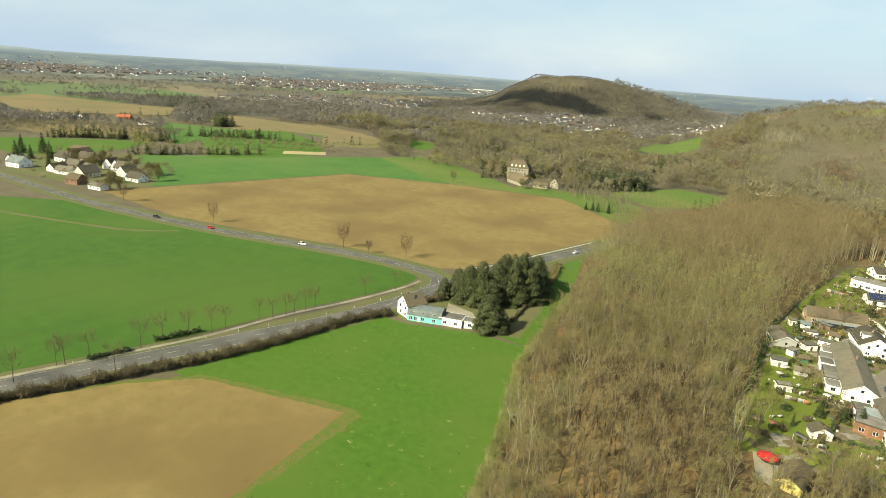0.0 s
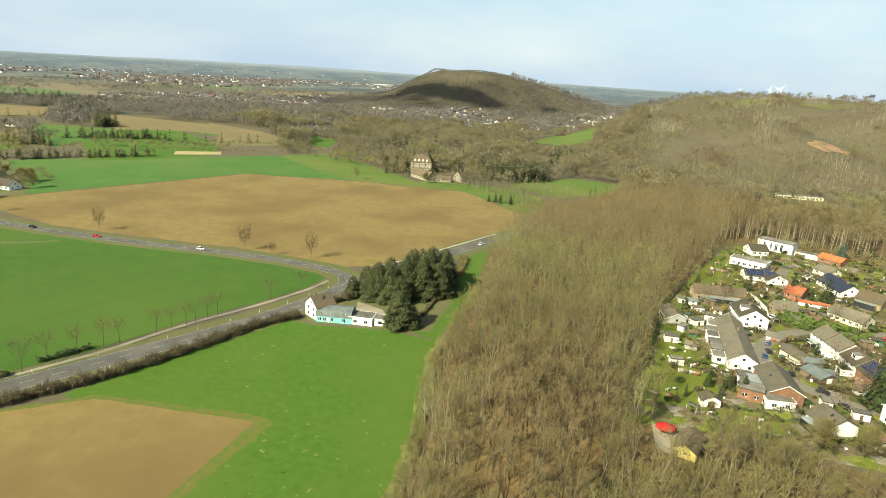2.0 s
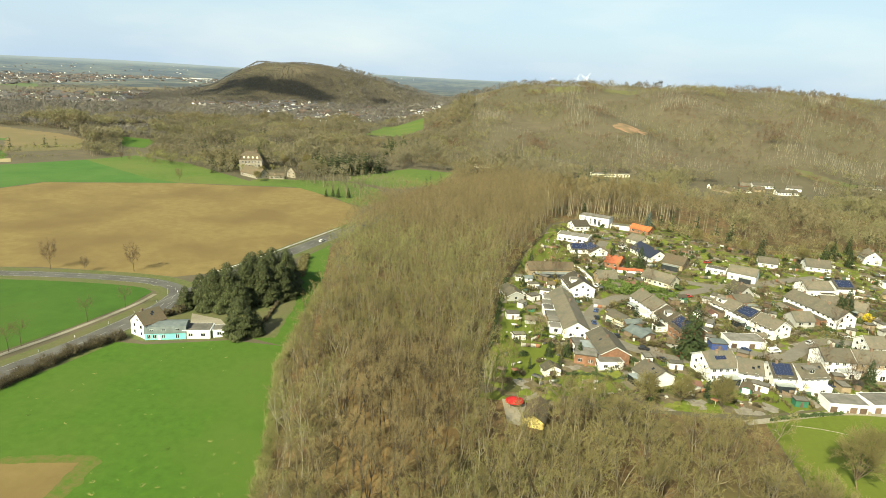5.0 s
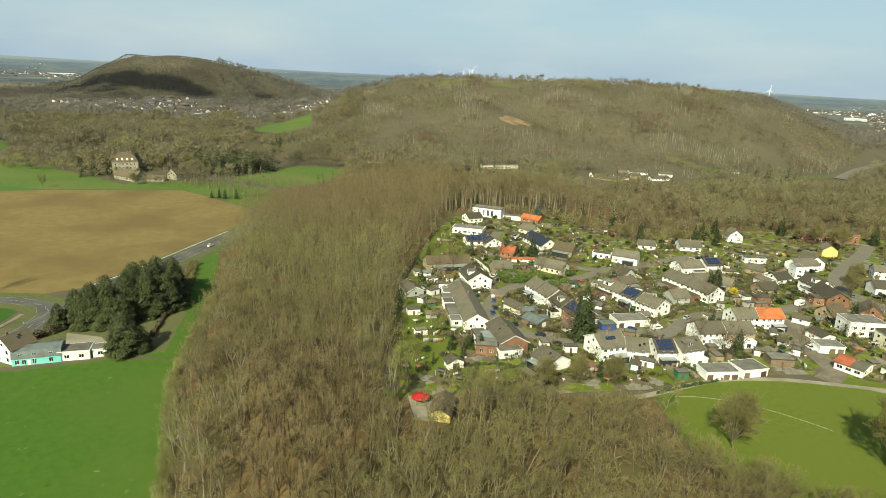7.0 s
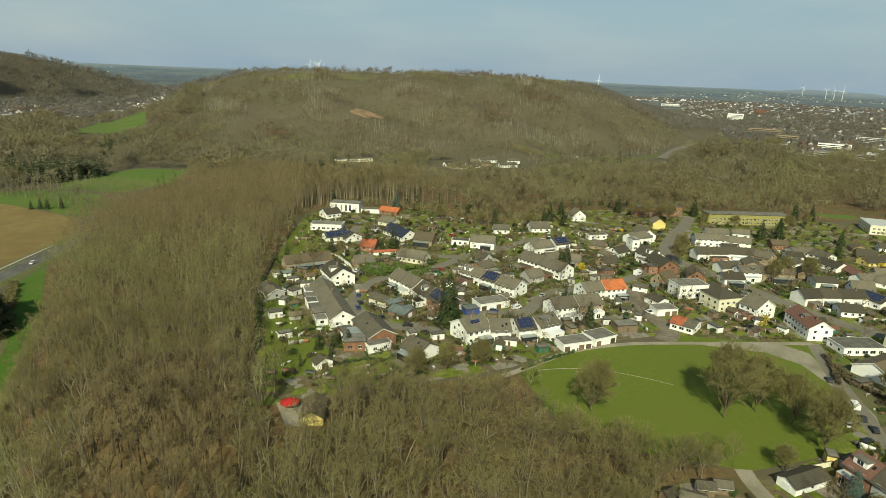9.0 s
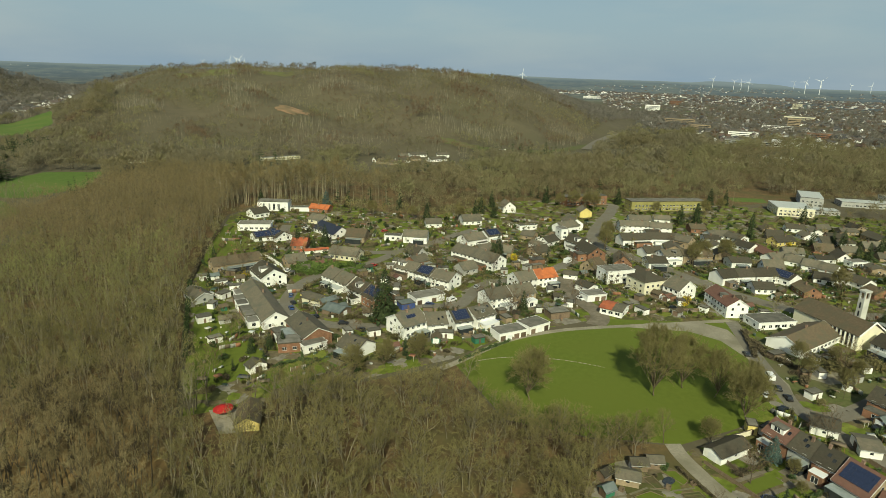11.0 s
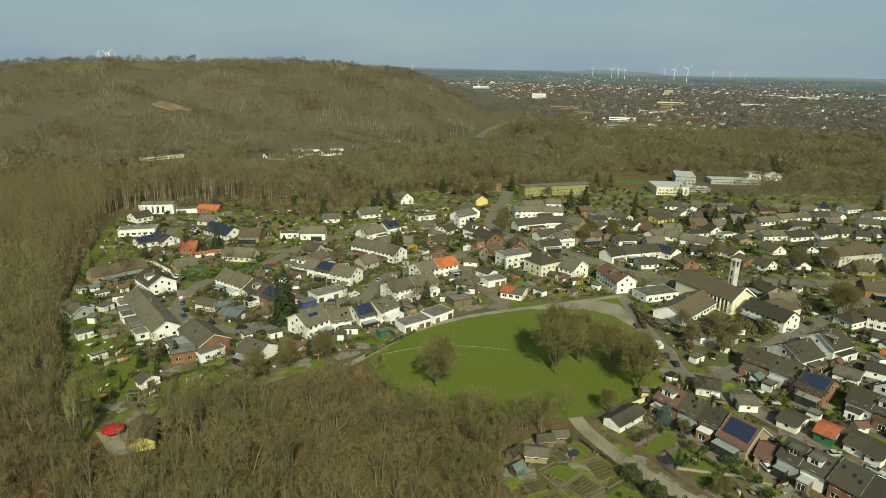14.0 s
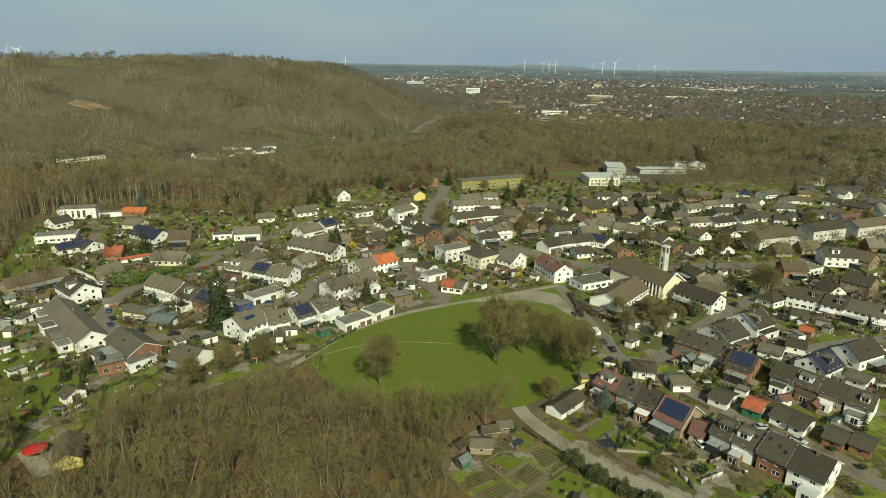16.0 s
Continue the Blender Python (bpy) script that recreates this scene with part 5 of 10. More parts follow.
scatter("birch_row", POPLAR_KINDS + BIRCH_KINDS, np.concatenate([row(-240, 536, -130, 452, 120, 0.8, 5, 7), row(-225, 555, -130, 505, 70, 0.8, 7, 8)]), [M["bark"], M["twig_far"]], "row of pale bare birches along a field", seed=38)
scatter("wood_edge", EDGE_KINDS, np.concatenate([row(-4, 458, 88, 476, 46, 0.95, 1.6, 81), row(-6, 466, 90, 484, 46, 1.0, 2.0, 82), row(84, 474, 118, 440, 18, 0.85, 2.0, 83), row(-6, 474, 92, 492, 40, 1.0, 2.5, 84)]), [M["bark"], M["twig_rust"]], "tall bare stems along the edge of the wood", tilt=0.02, seed=85)
scatter("poplar_row", POPLAR_KINDS, np.concatenate([row(-178, 700, -100, 735, 46, 0.95, 7, 86), row(-100, 712, -20, 745, 50, 0.9, 7, 87), row(-40, 735, 40, 755, 40, 0.9, 7, 88)]), [M["pale_bark"], M["willow"]], "pale yellow-green poplars below the heap", tilt=0.03, seed=89)
WEST_BELT = [(-812, 288), (-715, 388), (-668, 420), (-700, 452), (-790, 420), (-890, 310)]
scatter("tree_belt", FAR_KINDS, np.concatenate([fill(WEST_BELT, 8.5, 0.8, 0.3, 95, 0.95), row(-605, 322, -535, 440, 44, 0.55, 5, 96), row(-640, 440, -520, 520, 60, 0.6, 5, 97)]), [M["bark_mid"], M["twig_far"]], "belt of bare trees behind the hamlet", seed=98)
scatter("tree_belt", FAR_KINDS, np.concatenate([row(-1010, 380, -880, 530, 60, 0.6, 14, 99), row(-890, 520, -830, 480, 20, 0.6, 8, 100)]), [M["bark_dark"], M["twig_brown"]], "dark garden trees along a row of houses", seed=101)
SMALL_FIRS = [conifer(140 + k, 14, 6.5, 8, 6, 0.3, 0.6) for k in range(3)]
DARK_WOOD = [(-1325, 760), (-1308, 846), (-955, 694), (-997, 643)]
thick = [row(-752, 320, -705, 383, 40, 0.8, 5, 11), row(-600, 325, -535, 430, 46, 0.62, 4, 12), row(-700, 470, -640, 535, 34, 0.8, 6, 13), row(-690, 383, -655, 410, 14, 0.8, 4, 10), row(-800, 585, -780, 560, 20, 1.1, 8, 9)]
firs = [row(-640, 520, -600, 545, 6, 0.9, 4, 31), row(-600, 560, -540, 600, 8, 0.8, 6, 14), row(-222, 566, -176, 606, 70, 1.3, 8, 15), row(-270, 640, -225, 600, 16, 0.9, 5, 151), row(-520, 850, -462, 846, 22, 0.9, 10, 152), row(-345, 590, -325, 562, 14, 1.0, 5, 153), row(-360, 670, -345, 680, 5, 1.1, 4, 154), row(-350, 880, -262, 838, 26, 0.9, 10, 155), row(-455, 722, -420, 735, 9, 0.8, 5, 156), row(-410, 810, -395, 806, 6, 1.0, 3, 157), row(-620, 870, -580, 880, 14, 1.0, 8, 158), row(-215, 746, -176, 815, 40, 1.1, 12, 16),
        row(-314, 528, -306, 566, 14, 1.0, 4, 17), fill(DARK_WOOD, 11, 1.1, 0.25, 18, 0.9), row(-112, 535, -96, 584, 6, 0.7, 2, 19), row(-330, 640, -260, 700, 16, 1.0, 16, 20), row(-420, 640, -360, 720, 14, 1.0, 16, 21), row(20, 640, 60, 700, 10, 1.0, 9, 22), row(170, 600, 260, 620, 14, 1.0, 9, 23), row(300, 700, 420, 715, 18, 1.0, 9, 24), row(430, 560, 560, 640, 26, 1.0, 18, 25), row(80, 470, 150, 425, 10, 0.9, 6, 26), row(200, 445, 330, 455, 14, 0.9, 8, 27), row(-1000, 400, -900, 500, 20, 0.8, 14, 28), row(-940, 560, -860, 620, 22, 1.0, 16, 29), row(-470, 1250, -300, 1500, 16, 1.0, 40, 30)]
THICK_FIRS = [conifer(170 + k, 15, 9.5, 10, 7, 0.3, 0.55) for k in range(3)]
scatter("fir_clump", THICK_FIRS, np.concatenate(thick), [M["bark_dark"], M["pine_needles"]], "dense dark rows of tall conifers between fields", seed=59)
scatter("fir_clump", SMALL_FIRS, np.concatenate(firs), [M["bark_dark"], M["needles"]], "dark green conifers in rows and clumps", seed=39)
edge_places = np.concatenate([fill([(70, 450), (110, 420), (140, 400), (200, 424), (192, 410), (140, 382), (100, 402), (66, 438)], 5.5, 0.65, 0.4, 51, 0.85), fill([(-22, 200), (-24, 300), (-18, 360), (0, 440), (6, 438), (-8, 352), (-14, 300), (-14, 200)], 5.0, 0.5, 0.45, 52, 0.6), fill([(20, 470), (75, 458), (74, 448), (54, 450), (22, 462)], 5.0, 0.6, 0.4, 53, 0.8)])
scatter("wood_edge", GARDEN_KINDS, edge_places[::2], [M["bark_mid"], M["twig_wood"]], "small bare trees between gardens and wood", seed=54)
scatter("wood_edge", GARDEN_KINDS, edge_places[1::2], [M["bark"], M["willow"]], "small budding trees between gardens and wood", seed=55)
scatter("garden_trees", GARDEN_KINDS, np.concatenate([row(326, 160, 372, 150, 12, 0.7, 3, 130), row(372, 150, 440, 134, 14, 0.75, 3, 131), row(300, 176, 330, 186, 8, 0.6, 4, 132)]), [M["bark"], M["twig_wood"]], "bare birches before the apartment blocks", "trees", seed=133)
LAST_GARDENS = [(465, 320), (511, 317), (557, 317), (590, 271), (580, 212), (518, 236), (480, 277), (443, 299)]
scatter("bare_wood", BEHIND_KINDS, fill(LAST_GARDENS, 6.4, 0.7, 0.35, 134, 0.85), [M["bark_mid"], M["twig_brown"]], "young bare trees behind the last gardens", seed=135)
SCHOOL_EDGE = [(436, 326), (520, 300), (640, 270), (652, 330), (590, 350), (584, 392), (640, 420), (560, 440), (500, 420), (584, 372), (572, 340), (450, 336)]
scatter("bare_wood", BEHIND_KINDS, np.concatenate([fill(SCHOOL_EDGE, 7.0, 0.75, 0.35, 116, 0.8), row(402, 332, 470, 334, 16, 0.6, 4, 117)]), [M["bark_mid"], M["twig_brown"]], "bare trees between the school halls and the last gardens", seed=118)
# floor and undergrowth of the wood behind the village
patch("woodland_floor", [(x, y) for x, y in NORTH_WOOD], 0.028, M["litter"], "brown litter under the trees behind the village", "ground")

# ---- single trees ----
SPRUCE = [dense_fir(80 + k, 16, 7.6, 1500, 0.72, 0.5) for k in range(3)]
spruce = tree_thing("spruce_tree", SPRUCE[0], [M["bark"], M["needles"]], 57.5, 229, 1.45, "tall dark green spruce in a garden", "tree")
BROAD = dense_fir(90, 16, 13.0, 5200, 0.5, 0.5)
group_base = tree_thing("spruce_tree", BROAD, [M["bark"], M["pine_needles"]], -110, 198, 0.98, "dense dark green spruce beside the junction house", "tree", group="spruces at the junction")
again(group_base, -106, 201, 0.62)
again(group_base, -116, 236, 1.0)
firs_too = tree_thing("spruce_tree", dense_fir(95, 18.5, 12.0, 4600, 0.62, 0.58), [M["bark_mid"], M["pine_needles"]], -121, 238, 1.0, "old dark spruce in a dense group behind the junction house", "tree", group="spruces behind the junction house")
for x, y, s in [(-131, 224, 0.9), (-116, 252, 1.0), (-126, 247, 1.02), (-136, 218, 0.75)]:
    again(firs_too, x, y, s)


tall_spruce = tree_thing("spruce_tree", dense_fir(93, 19.5, 14.0, 5200, 0.5, 0.58), [M["bark_mid"], M["pine_needles"]], -134, 220, 0.85, "tall dark green spruce behind the junction house", "tree", group="spruces behind the junction house")
for x, y, s in [(-141, 222, 0.72), (-145, 217, 0.5), (-128, 221, 0.88), (-133, 230, 0.9), (-125, 229, 0.97), (-127, 238, 1.0), (-118, 232, 0.95), (-120, 243, 1.04), (-123, 252, 1.0), (-114, 248, 0.98), (-119, 258, 0.9), (-137, 226, 0.8), (-130, 246, 0.94), (-113, 239, 0.86), (-122, 220, 0.7)]:
    again(tall_spruce, x, y, s)
blue_spruce = tree_thing("spruce_tree", dense_fir(92, 13, 7.5, 1600, 0.7, 0.45), [M["bark"], M["blue_needles"]], 69, 448, 1.0, "blue-grey spruce behind the houses", "tree")
again(blue_spruce, 134.7, 108.3, 0.62)
GARDEN_FIRS = [(37, 348, 0.75), (52, 346, 0.8), (166, 398, 0.75), (178, 392, 0.7), (173, 404, 0.8), (118, 225, 0.6), (140, 300, 0.85), (135, 296, 0.7), (300, 345, 0.9), (310, 340, 1.0), (320, 352, 0.8), (318, 300, 0.8), (352, 262, 0.9), (362, 246, 0.8), (370, 250, 0.85), (345, 325, 0.7), (398, 330, 0.8), (425, 190, 0.8), (500, 235, 0.9), (258, 168, 0.5), (-66, 208, 0.4), (16, 215, 0.45)]
for x, y, s in GARDEN_FIRS:
    again(spruce, x, y, s)
for x, y, s in [(-178, 462, 0.4), (-173, 464, 0.45), (-168, 462, 0.5), (-160, 464, 0.5), (-292, 575, 1.3)]:
    again(spruce, x, y, s)
for x, y, s in [(-7.8, 327.8, 0.55), (16.3, 341, 0.6), (44, 336, 0.55), (4.8, 214, 0.4), (11.4, 216, 0.42), (-10, 291, 0.45), (338.7, 272, 0.8), (342, 244, 0.75), (347, 241.5, 0.75), (355, 271, 0.7), (24, 462, 0.8), (84, 446, 0.7), (128, 392, 0.8), (190, 424, 0.8), (240, 430, 0.9), (296, 414, 0.9), (372, 396, 0.9), (384, 392, 0.8)]:
    again(spruce, x, y, s)
# bare trees along the roads and on the lawn
road_tree = tree_thing("roadside_tree", merged(bare_tree(101, 10, 6.6, 24, 7, 14, 0.26, 1.1, 0.75, 0.6)), [M["bark_dark"], M["twig_dark"]], -322, 222, 1.0, "bare young tree at the edge of a field", "tree", group="trees along the country road")
for x, y, s in [(-231, 241, 1.1), (-214, 243, 0.6), (-194, 251, 1.05), (-407, 212, 1.0), (-312, 470, 0.9)]:
    again(road_tree, x, y, s)
avenue_tree = tree_thing("roadside_tree", merged(bare_tree(102, 9.5, 6.4, 16, 6, 12, 0.42, 1.25, 0.6, 0.4)), [M["bark_dark"], M["twig_dark"]], -196, 63, 1.0, "slim bare tree beside the main road", "tree", group="trees along the main road")
for x, y, s in [(-201, 59, 0.9), (-198, 76, 0.85), (-196.6, 78, 1.0), (-195, 85, 0.95), (-180, 85.5, 1.0), (-190.8, 100, 1.05), (-191.5, 108.5, 1.0), (-189, 117, 0.95), (-185.7, 124.4, 1.0), (-184.9, 130, 0.85), (-182, 143, 0.85), (-181, 149, 0.75), (-178.8, 154, 0.85), (-178.3, 158, 0.75), (-177, 163, 0.9), (-176.6, 167.7, 0.9), (-171, 192.6, 0.9), (-166.8, 209, 0.85)]:
    again(avenue_tree, x, y, s)
lawn_tree = tree_thing("park_tree", merged(crown_tree(104, 22.5, 15.5, 17, 6, 7, 18, 0.12, 0.8, 0.46)), [M["bark_mid"], M["twig_wood"]], 126.4, 147.5, 1.15, "large bare spreading tree on the lawn", "tree", group="trees on the lawn")
for x, y, s in [(86, 156, 0.85), (139, 149, 0.9), (145, 141, 0.8), (142.5, 125.5, 0.85), (152, 135, 0.7), (123.8, 120, 0.4), (134.5, 101.5, 0.26), (121.3, 78.8, 0.3)]:
    again(lawn_tree, x, y, s)
for x, y, s in [(262, 128, 0.75), (268, 134, 0.7), (190, 131, 0.42), (203, 136, 0.36), (193, 152, 0.42), (206, 148, 0.34), (186, 142, 0.4), (252, 268, 0.6), (262, 262, 0.65), (240, 262, 0.6), (280, 206, 0.6), (310, 178, 0.6), (385, 168, 0.6), (400, 176, 0.65), (325, 172, 0.6), (208, 300, 0.6), (222, 318, 0.6), (262, 395, 0.7), (250, 405, 0.7), (130, 95, 0.2), (132, 80, 0.22), (440, 160, 0.6), (60, 190, 0.55), (48, 190, 0.5), (36, 186, 0.55)]:
    again(lawn_tree, x, y, s)

# pasture trees by the manor
scatter("manor_trees", FAR_KINDS, np.concatenate([row(-330, 540, -285, 512, 16, 0.75, 6, 120), row(-250, 500, -205, 515, 16, 0.6, 5, 121), row(-320, 585, -240, 575, 26, 1.1, 7, 122)]), [M["bark_mid"], M["twig_far"]], "bare trees round the manor", seed=123)
for x, y, s in [(-430, 552, 0.6), (-415, 545, 0.55), (-400, 552, 0.6), (-385, 540, 0.5), (-372, 548, 0.55)]:
    again(road_tree, x, y, s)

# bushes and hedges
def bush_thing(name, kind, mats, x, y, size, label):
    ob = new(name, mesh_from_arrays(name, kind[0], kind[1], mats, kind[2]))
    ob.matrix_basis = pose(x, y, lz(x, y), 0, 0, x * 37 % 360) @ Matrix.Scale(size, 4)
    return tagged(ob, label, "bush")


BUSH = leafy(120, 3.2, 3.2, 2.6, 380, 0.3)
bush = bush_thing("garden_bush", BUSH, [M["bark"], M["leaves"]], 44, 292, 1.3, "rounded evergreen garden bush")
brown_bush = bush_thing("garden_bush", leafy(121, 3.4, 3.4, 2.8, 380, 0.26), [M["bark"], M["bush"]], 10, 298, 1.2, "budding olive-brown garden bush")
gold_bush = bush_thing("forsythia_bush", leafy(122, 3.0, 3.0, 2.6, 380, 0.24), [M["bark"], M["yellow_bush"]], 6.5, 300, 1.35, "forsythia bush in full yellow bloom")
for x, y, s in [(146, 292, 1.5), (148, 298, 1.2), (94, 211, 1.1), (98, 207, 0.9), (196, 214, 1.4), (192, 211, 1.0), (88, 214, 0.8), (170, 302, 0.9), (212, 372, 0.9), (330, 280, 1.1), (38, 261, 0.8)]:
    again(gold_bush, x, y, s)

# trees round the hamlet on the country road and by the manor
for k in range(30):
    x, y = -445 - (k * 37 % 160), 216 + (k * 53 % 62) + (k * 37 % 160) * 0.15
    again(lawn_tree if k % 3 else road_tree, x, y, (0.35 if k % 3 else 0.7) + (k * 29 % 10) / 45)
for k in range(7):
    again(spruce, -450 - (k * 41 % 150), 232 + (k * 31 % 50), 0.4 + (k * 13 % 10) / 30)
for x, y, s in [(-603, 252, 1.0), (-650, 248, 1.1), (-622, 232, 1.0), (-640, 262, 1.2), (-612, 240, 0.8), (-480, 245, 0.6), (-560, 232, 0.7)]:
    again(spruce, x, y, s)
scatter("hamlet_trees", FAR_KINDS, np.concatenate([row(-640, 215, -455, 235, 26, 0.5, 14, 110), row(-630, 262, -460, 280, 34, 0.6, 12, 111), row(-500, 296, -470, 262, 10, 0.6, 5, 112)]), [M["bark_dark"], M["twig_brown"]], "dark bare trees among the hamlet's houses", seed=113)
for x, y, s in [(-262, 520, 0.5), (-256, 500, 0.45), (-232, 540, 0.55), (-296, 590, 0.7), (-270, 586, 0.7), (-228, 548, 0.6), (-246, 585, 0.7), (-220, 560, 0.65)]:
    again(lawn_tree, x, y, s)

# ---- houses ----
WINDOWS = {}


def window_mesh(w, h):
    """A pane in a white frame with a sill, standing proud of the wall at x = 0."""
    key = (round(w, 1), round(h, 1))
    if key not in WINDOWS:
        bm = bmesh.new()
        box(bm, -0.02, -w / 2, 0, 0.06, w / 2, h, 0)
        bm.faces.ensure_lookup_table()
        front = max(bm.faces, key=lambda q: q.calc_center_median().x)
        halves = [front]
        if w > 1.1:
            cut = bmesh.ops.bisect_plane(bm, geom=[front] + list(front.edges) + list(front.verts), plane_co=(0, 0, 0), plane_no=(0, 1, 0))
            halves = [q for q in bm.faces if q.normal.x > 0.9 or q.calc_center_median().x > 0.055]
        bmesh.ops.inset_individual(bm, faces=halves, thickness=0.08, depth=-0.04)
        for q in halves:
            q.material_index = 1
        me = bpy.data.meshes.new("window")
        bm.to_mesh(me)
        bm.free()
        me.materials.append(M["frame"])
        me.materials.append(M["glass"])
        WINDOWS[key] = me
    return WINDOWS[key]


def side(x, y, z, normal_deg):
    return pose(x, y, z, 0, 0, normal_deg)


def roof_slabs(bm, L, W, ze, zr, over=0.45, thick=0.22):
    """Two sloping slabs that meet at the ridge, along x."""
    slope = (zr - ze) / (W / 2)
    y1, z1 = W / 2 + over, ze - slope * over
    prism_y = [(-y1, z1), (0, zr), (y1, z1), (y1, z1 + thick), (0, zr + thick), (-y1, z1 + thick)]
    a = [bm.verts.new((-L / 2 - over, y, z)) for y, z in prism_y]
    b = [bm.verts.new((L / 2 + over, y, z)) for y, z in prism_y]
    for i in range(6):
        bm.faces.new((a[i], a[(i + 1) % 6], b[(i + 1) % 6], b[i]))
    for e in (a, b):
        bm.faces.new((e[0], e[1], e[4], e[5]))
        bm.faces.new((e[1], e[2], e[3], e[4]))
    bmesh.ops.recalc_face_normals(bm, faces=bm.faces)


PANEL = []


def panel_mesh():
    """One solar panel with a pale rim, lying from its corner along x and y."""
    if not PANEL:
        bm = bmesh.new()
        box(bm, 0.01, 0.01, -0.06, 1.04, 1.64, 0.05, 1)
        bm.faces.ensure_lookup_table()
        top = max(bm.faces, key=lambda q: q.calc_center_median().z)
        bmesh.ops.inset_individual(bm, faces=[top], thickness=0.10, depth=-0.01)
        top.material_index = 0
        me = bpy.data.meshes.new("solar_panel")
        bm.to_mesh(me)
        bm.free()
        me.materials.append(M["panel"])
        me.materials.append(M["alu"])
        PANEL.append(me)
    return PANEL[0]


def solar(parent, L, W, ze, zr, sign, cols, rows, x0=0.0):
    """Panels in rows on one roof slope."""
    n = Vector((0, sign * (zr - ze), W / 2)).normalized()
    down = Vector((0, sign * W / 2, -(zr - ze))).normalized()
    length = math.hypot(W / 2, zr - ze)
    top = Vector((x0 - cols * 1.05 / 2, 0, zr + 0.24)) + down * max(0.3, (length - rows * 1.65) * 0.4)
    across = Vector((1, 0, 0)) if sign < 0 else Vector((1, 0, 0))
    for r in range(rows):
        for c in range(cols):
            m = Matrix((across, down, across.cross(down))).transposed().to_4x4()
            if m.to_3x3().col[2].z < 0:
                m = Matrix((across, -down, n)).transposed().to_4x4()
                m.translation = top + Vector((c * 1.05, 0, 0)) + down * (r + 1) * 1.65 + n * 0.12
            else:
                m.translation = top + Vector((c * 1.05, 0, 0)) + down * r * 1.65 + n * 0.12
            shared("solar_panel", panel_mesh(), parent, m)


ROOF_WORDS = {"grey": "a grey tiled roof", "dark": "a dark tiled roof", "brown": "a brown tiled roof", "redbrown": "a red-brown tiled roof",
              "red": "a red tiled roof", "orange": "a bright orange tiled roof", "slate": "a grey-green sheet roof", "navy": "a glossy blue-black roof",
              "solar": "solar panels on a dark roof", "solarsmall": "few solar panels on a grey roof", "brownsolar": "solar panels on a brown roof",
              "halfred": "a half red, half grey roof", "flat": "a flat felt roof"}
WALL_WORDS = {"white": "white rendered", "cream": "cream rendered", "tan": "sandy brick", "brick": "red-brown brick", "yellow": "yellow rendered",
              "teal": "turquoise rendered", "grey": "grey rendered", "wood": "weathered timber", "redwall": "red boarded", "green": "dark green",
              "blue": "blue", "stone": "old stone", "flats": "off-white three-storey", "school": "ochre panelled"}
FOOTPRINTS = []


def wall_windows(root, run, storeys, spot, normal_deg, rnd, w=1.25, h=1.2, pitch=2.7, first=0.95, storey=2.6):
    """Rows of windows along one wall. spot(u): the point at u metres from the wall's middle."""
    n = max(1, int((run - 0.8) / pitch))
    for s in range(storeys):
        for k in range(n):
            u = (k - (n - 1) / 2) * (run / max(n, 1)) * 0.92
            x, y = spot(u)
            wide = w * (1.5 if s == 0 and rnd.random() < 0.3 else 1)
            shared("window", window_mesh(wide, h), root, side(x, y, first + s * storey, normal_deg))


def extension(root, rnd, L, W, sign, wall):
    """A low garden extension or glazed veranda with a terrace before it."""
    run, deep, h = rnd.uniform(0.4, 0.8) * L, rnd.uniform(2.6, 4.2), rnd.uniform(2.4, 2.9)
    x0 = rnd.uniform(-0.5, 0.5) * (L - run)
    y0, y1 = sorted((sign * (W / 2 + 0.01), sign * (W / 2 + deep)))
    glazed = rnd.random() < 0.35
    bm = bmesh.new()
    box(bm, x0 - run / 2, y0, -0.2, x0 + run / 2, y1, h)
    ext = part("extension", bm, M["glass"] if glazed else WALL[rnd.choice(("white", "white", wall, "brick", "wood"))], root)
    bm = bmesh.new()
    box(bm, x0 - run / 2 - 0.15, y0, h + 0.003, x0 + run / 2 + 0.15, y1 + 0.15, h + 0.16)
    part("extension_roof", bm, M["conservatory"] if glazed else rnd.choice((M["plastic_white"], ROOF["flat"], ROOF["dark"], M["pale_sheet"])), ext)
    if not glazed:
        shared("window", window_mesh(1.8, 1.9), ext, side(x0, sign * (W / 2 + deep), 0.25, 90 * sign))
    bm = bmesh.new()
    t0, t1 = sorted((sign * (W / 2 + deep + 0.02), sign * (W / 2 + deep + 3)))
    box(bm, x0 - run / 2, t0, -0.1, x0 + run / 2, t1, 0.12)
    part("terrace", bm, M["terrace"], root, "pale paved terrace")


def dormer(root, rnd, L, W, ze, zr, sign, kind):
    """A flat-topped dormer on the near slope."""
    run = min(rnd.uniform(2.2, 4.5), L * 0.6)
    x0 = rnd.uniform(-0.35, 0.35) * (L - run)
    out = W / 2 * 0.72
    z1 = zr - 0.35
    y0, y1 = sorted((sign * 0.5, sign * out))
    bm = bmesh.new()
    box(bm, x0 - run / 2, y0, zr - (zr - ze) * 0.9, x0 + run / 2, y1, z1)
    d = part("dormer", bm, WALL["white"] if rnd.random() < 0.6 else ROOF[kind], root)
    bm = bmesh.new()
    box(bm, x0 - run / 2 - 0.15, y0 - 0.15, z1 + 0.003, x0 + run / 2 + 0.15, y1 + 0.15, z1 + 0.14)
    part("dormer_roof", bm, ROOF["flat"], d)
    low = zr - (zr - ze) * 0.72 + 0.35
    if z1 - low > 0.5:
        shared("window", window_mesh(min(1.8, run - 0.4), z1 - low - 0.1), d, side(x0, sign * out, low, 90 * sign))


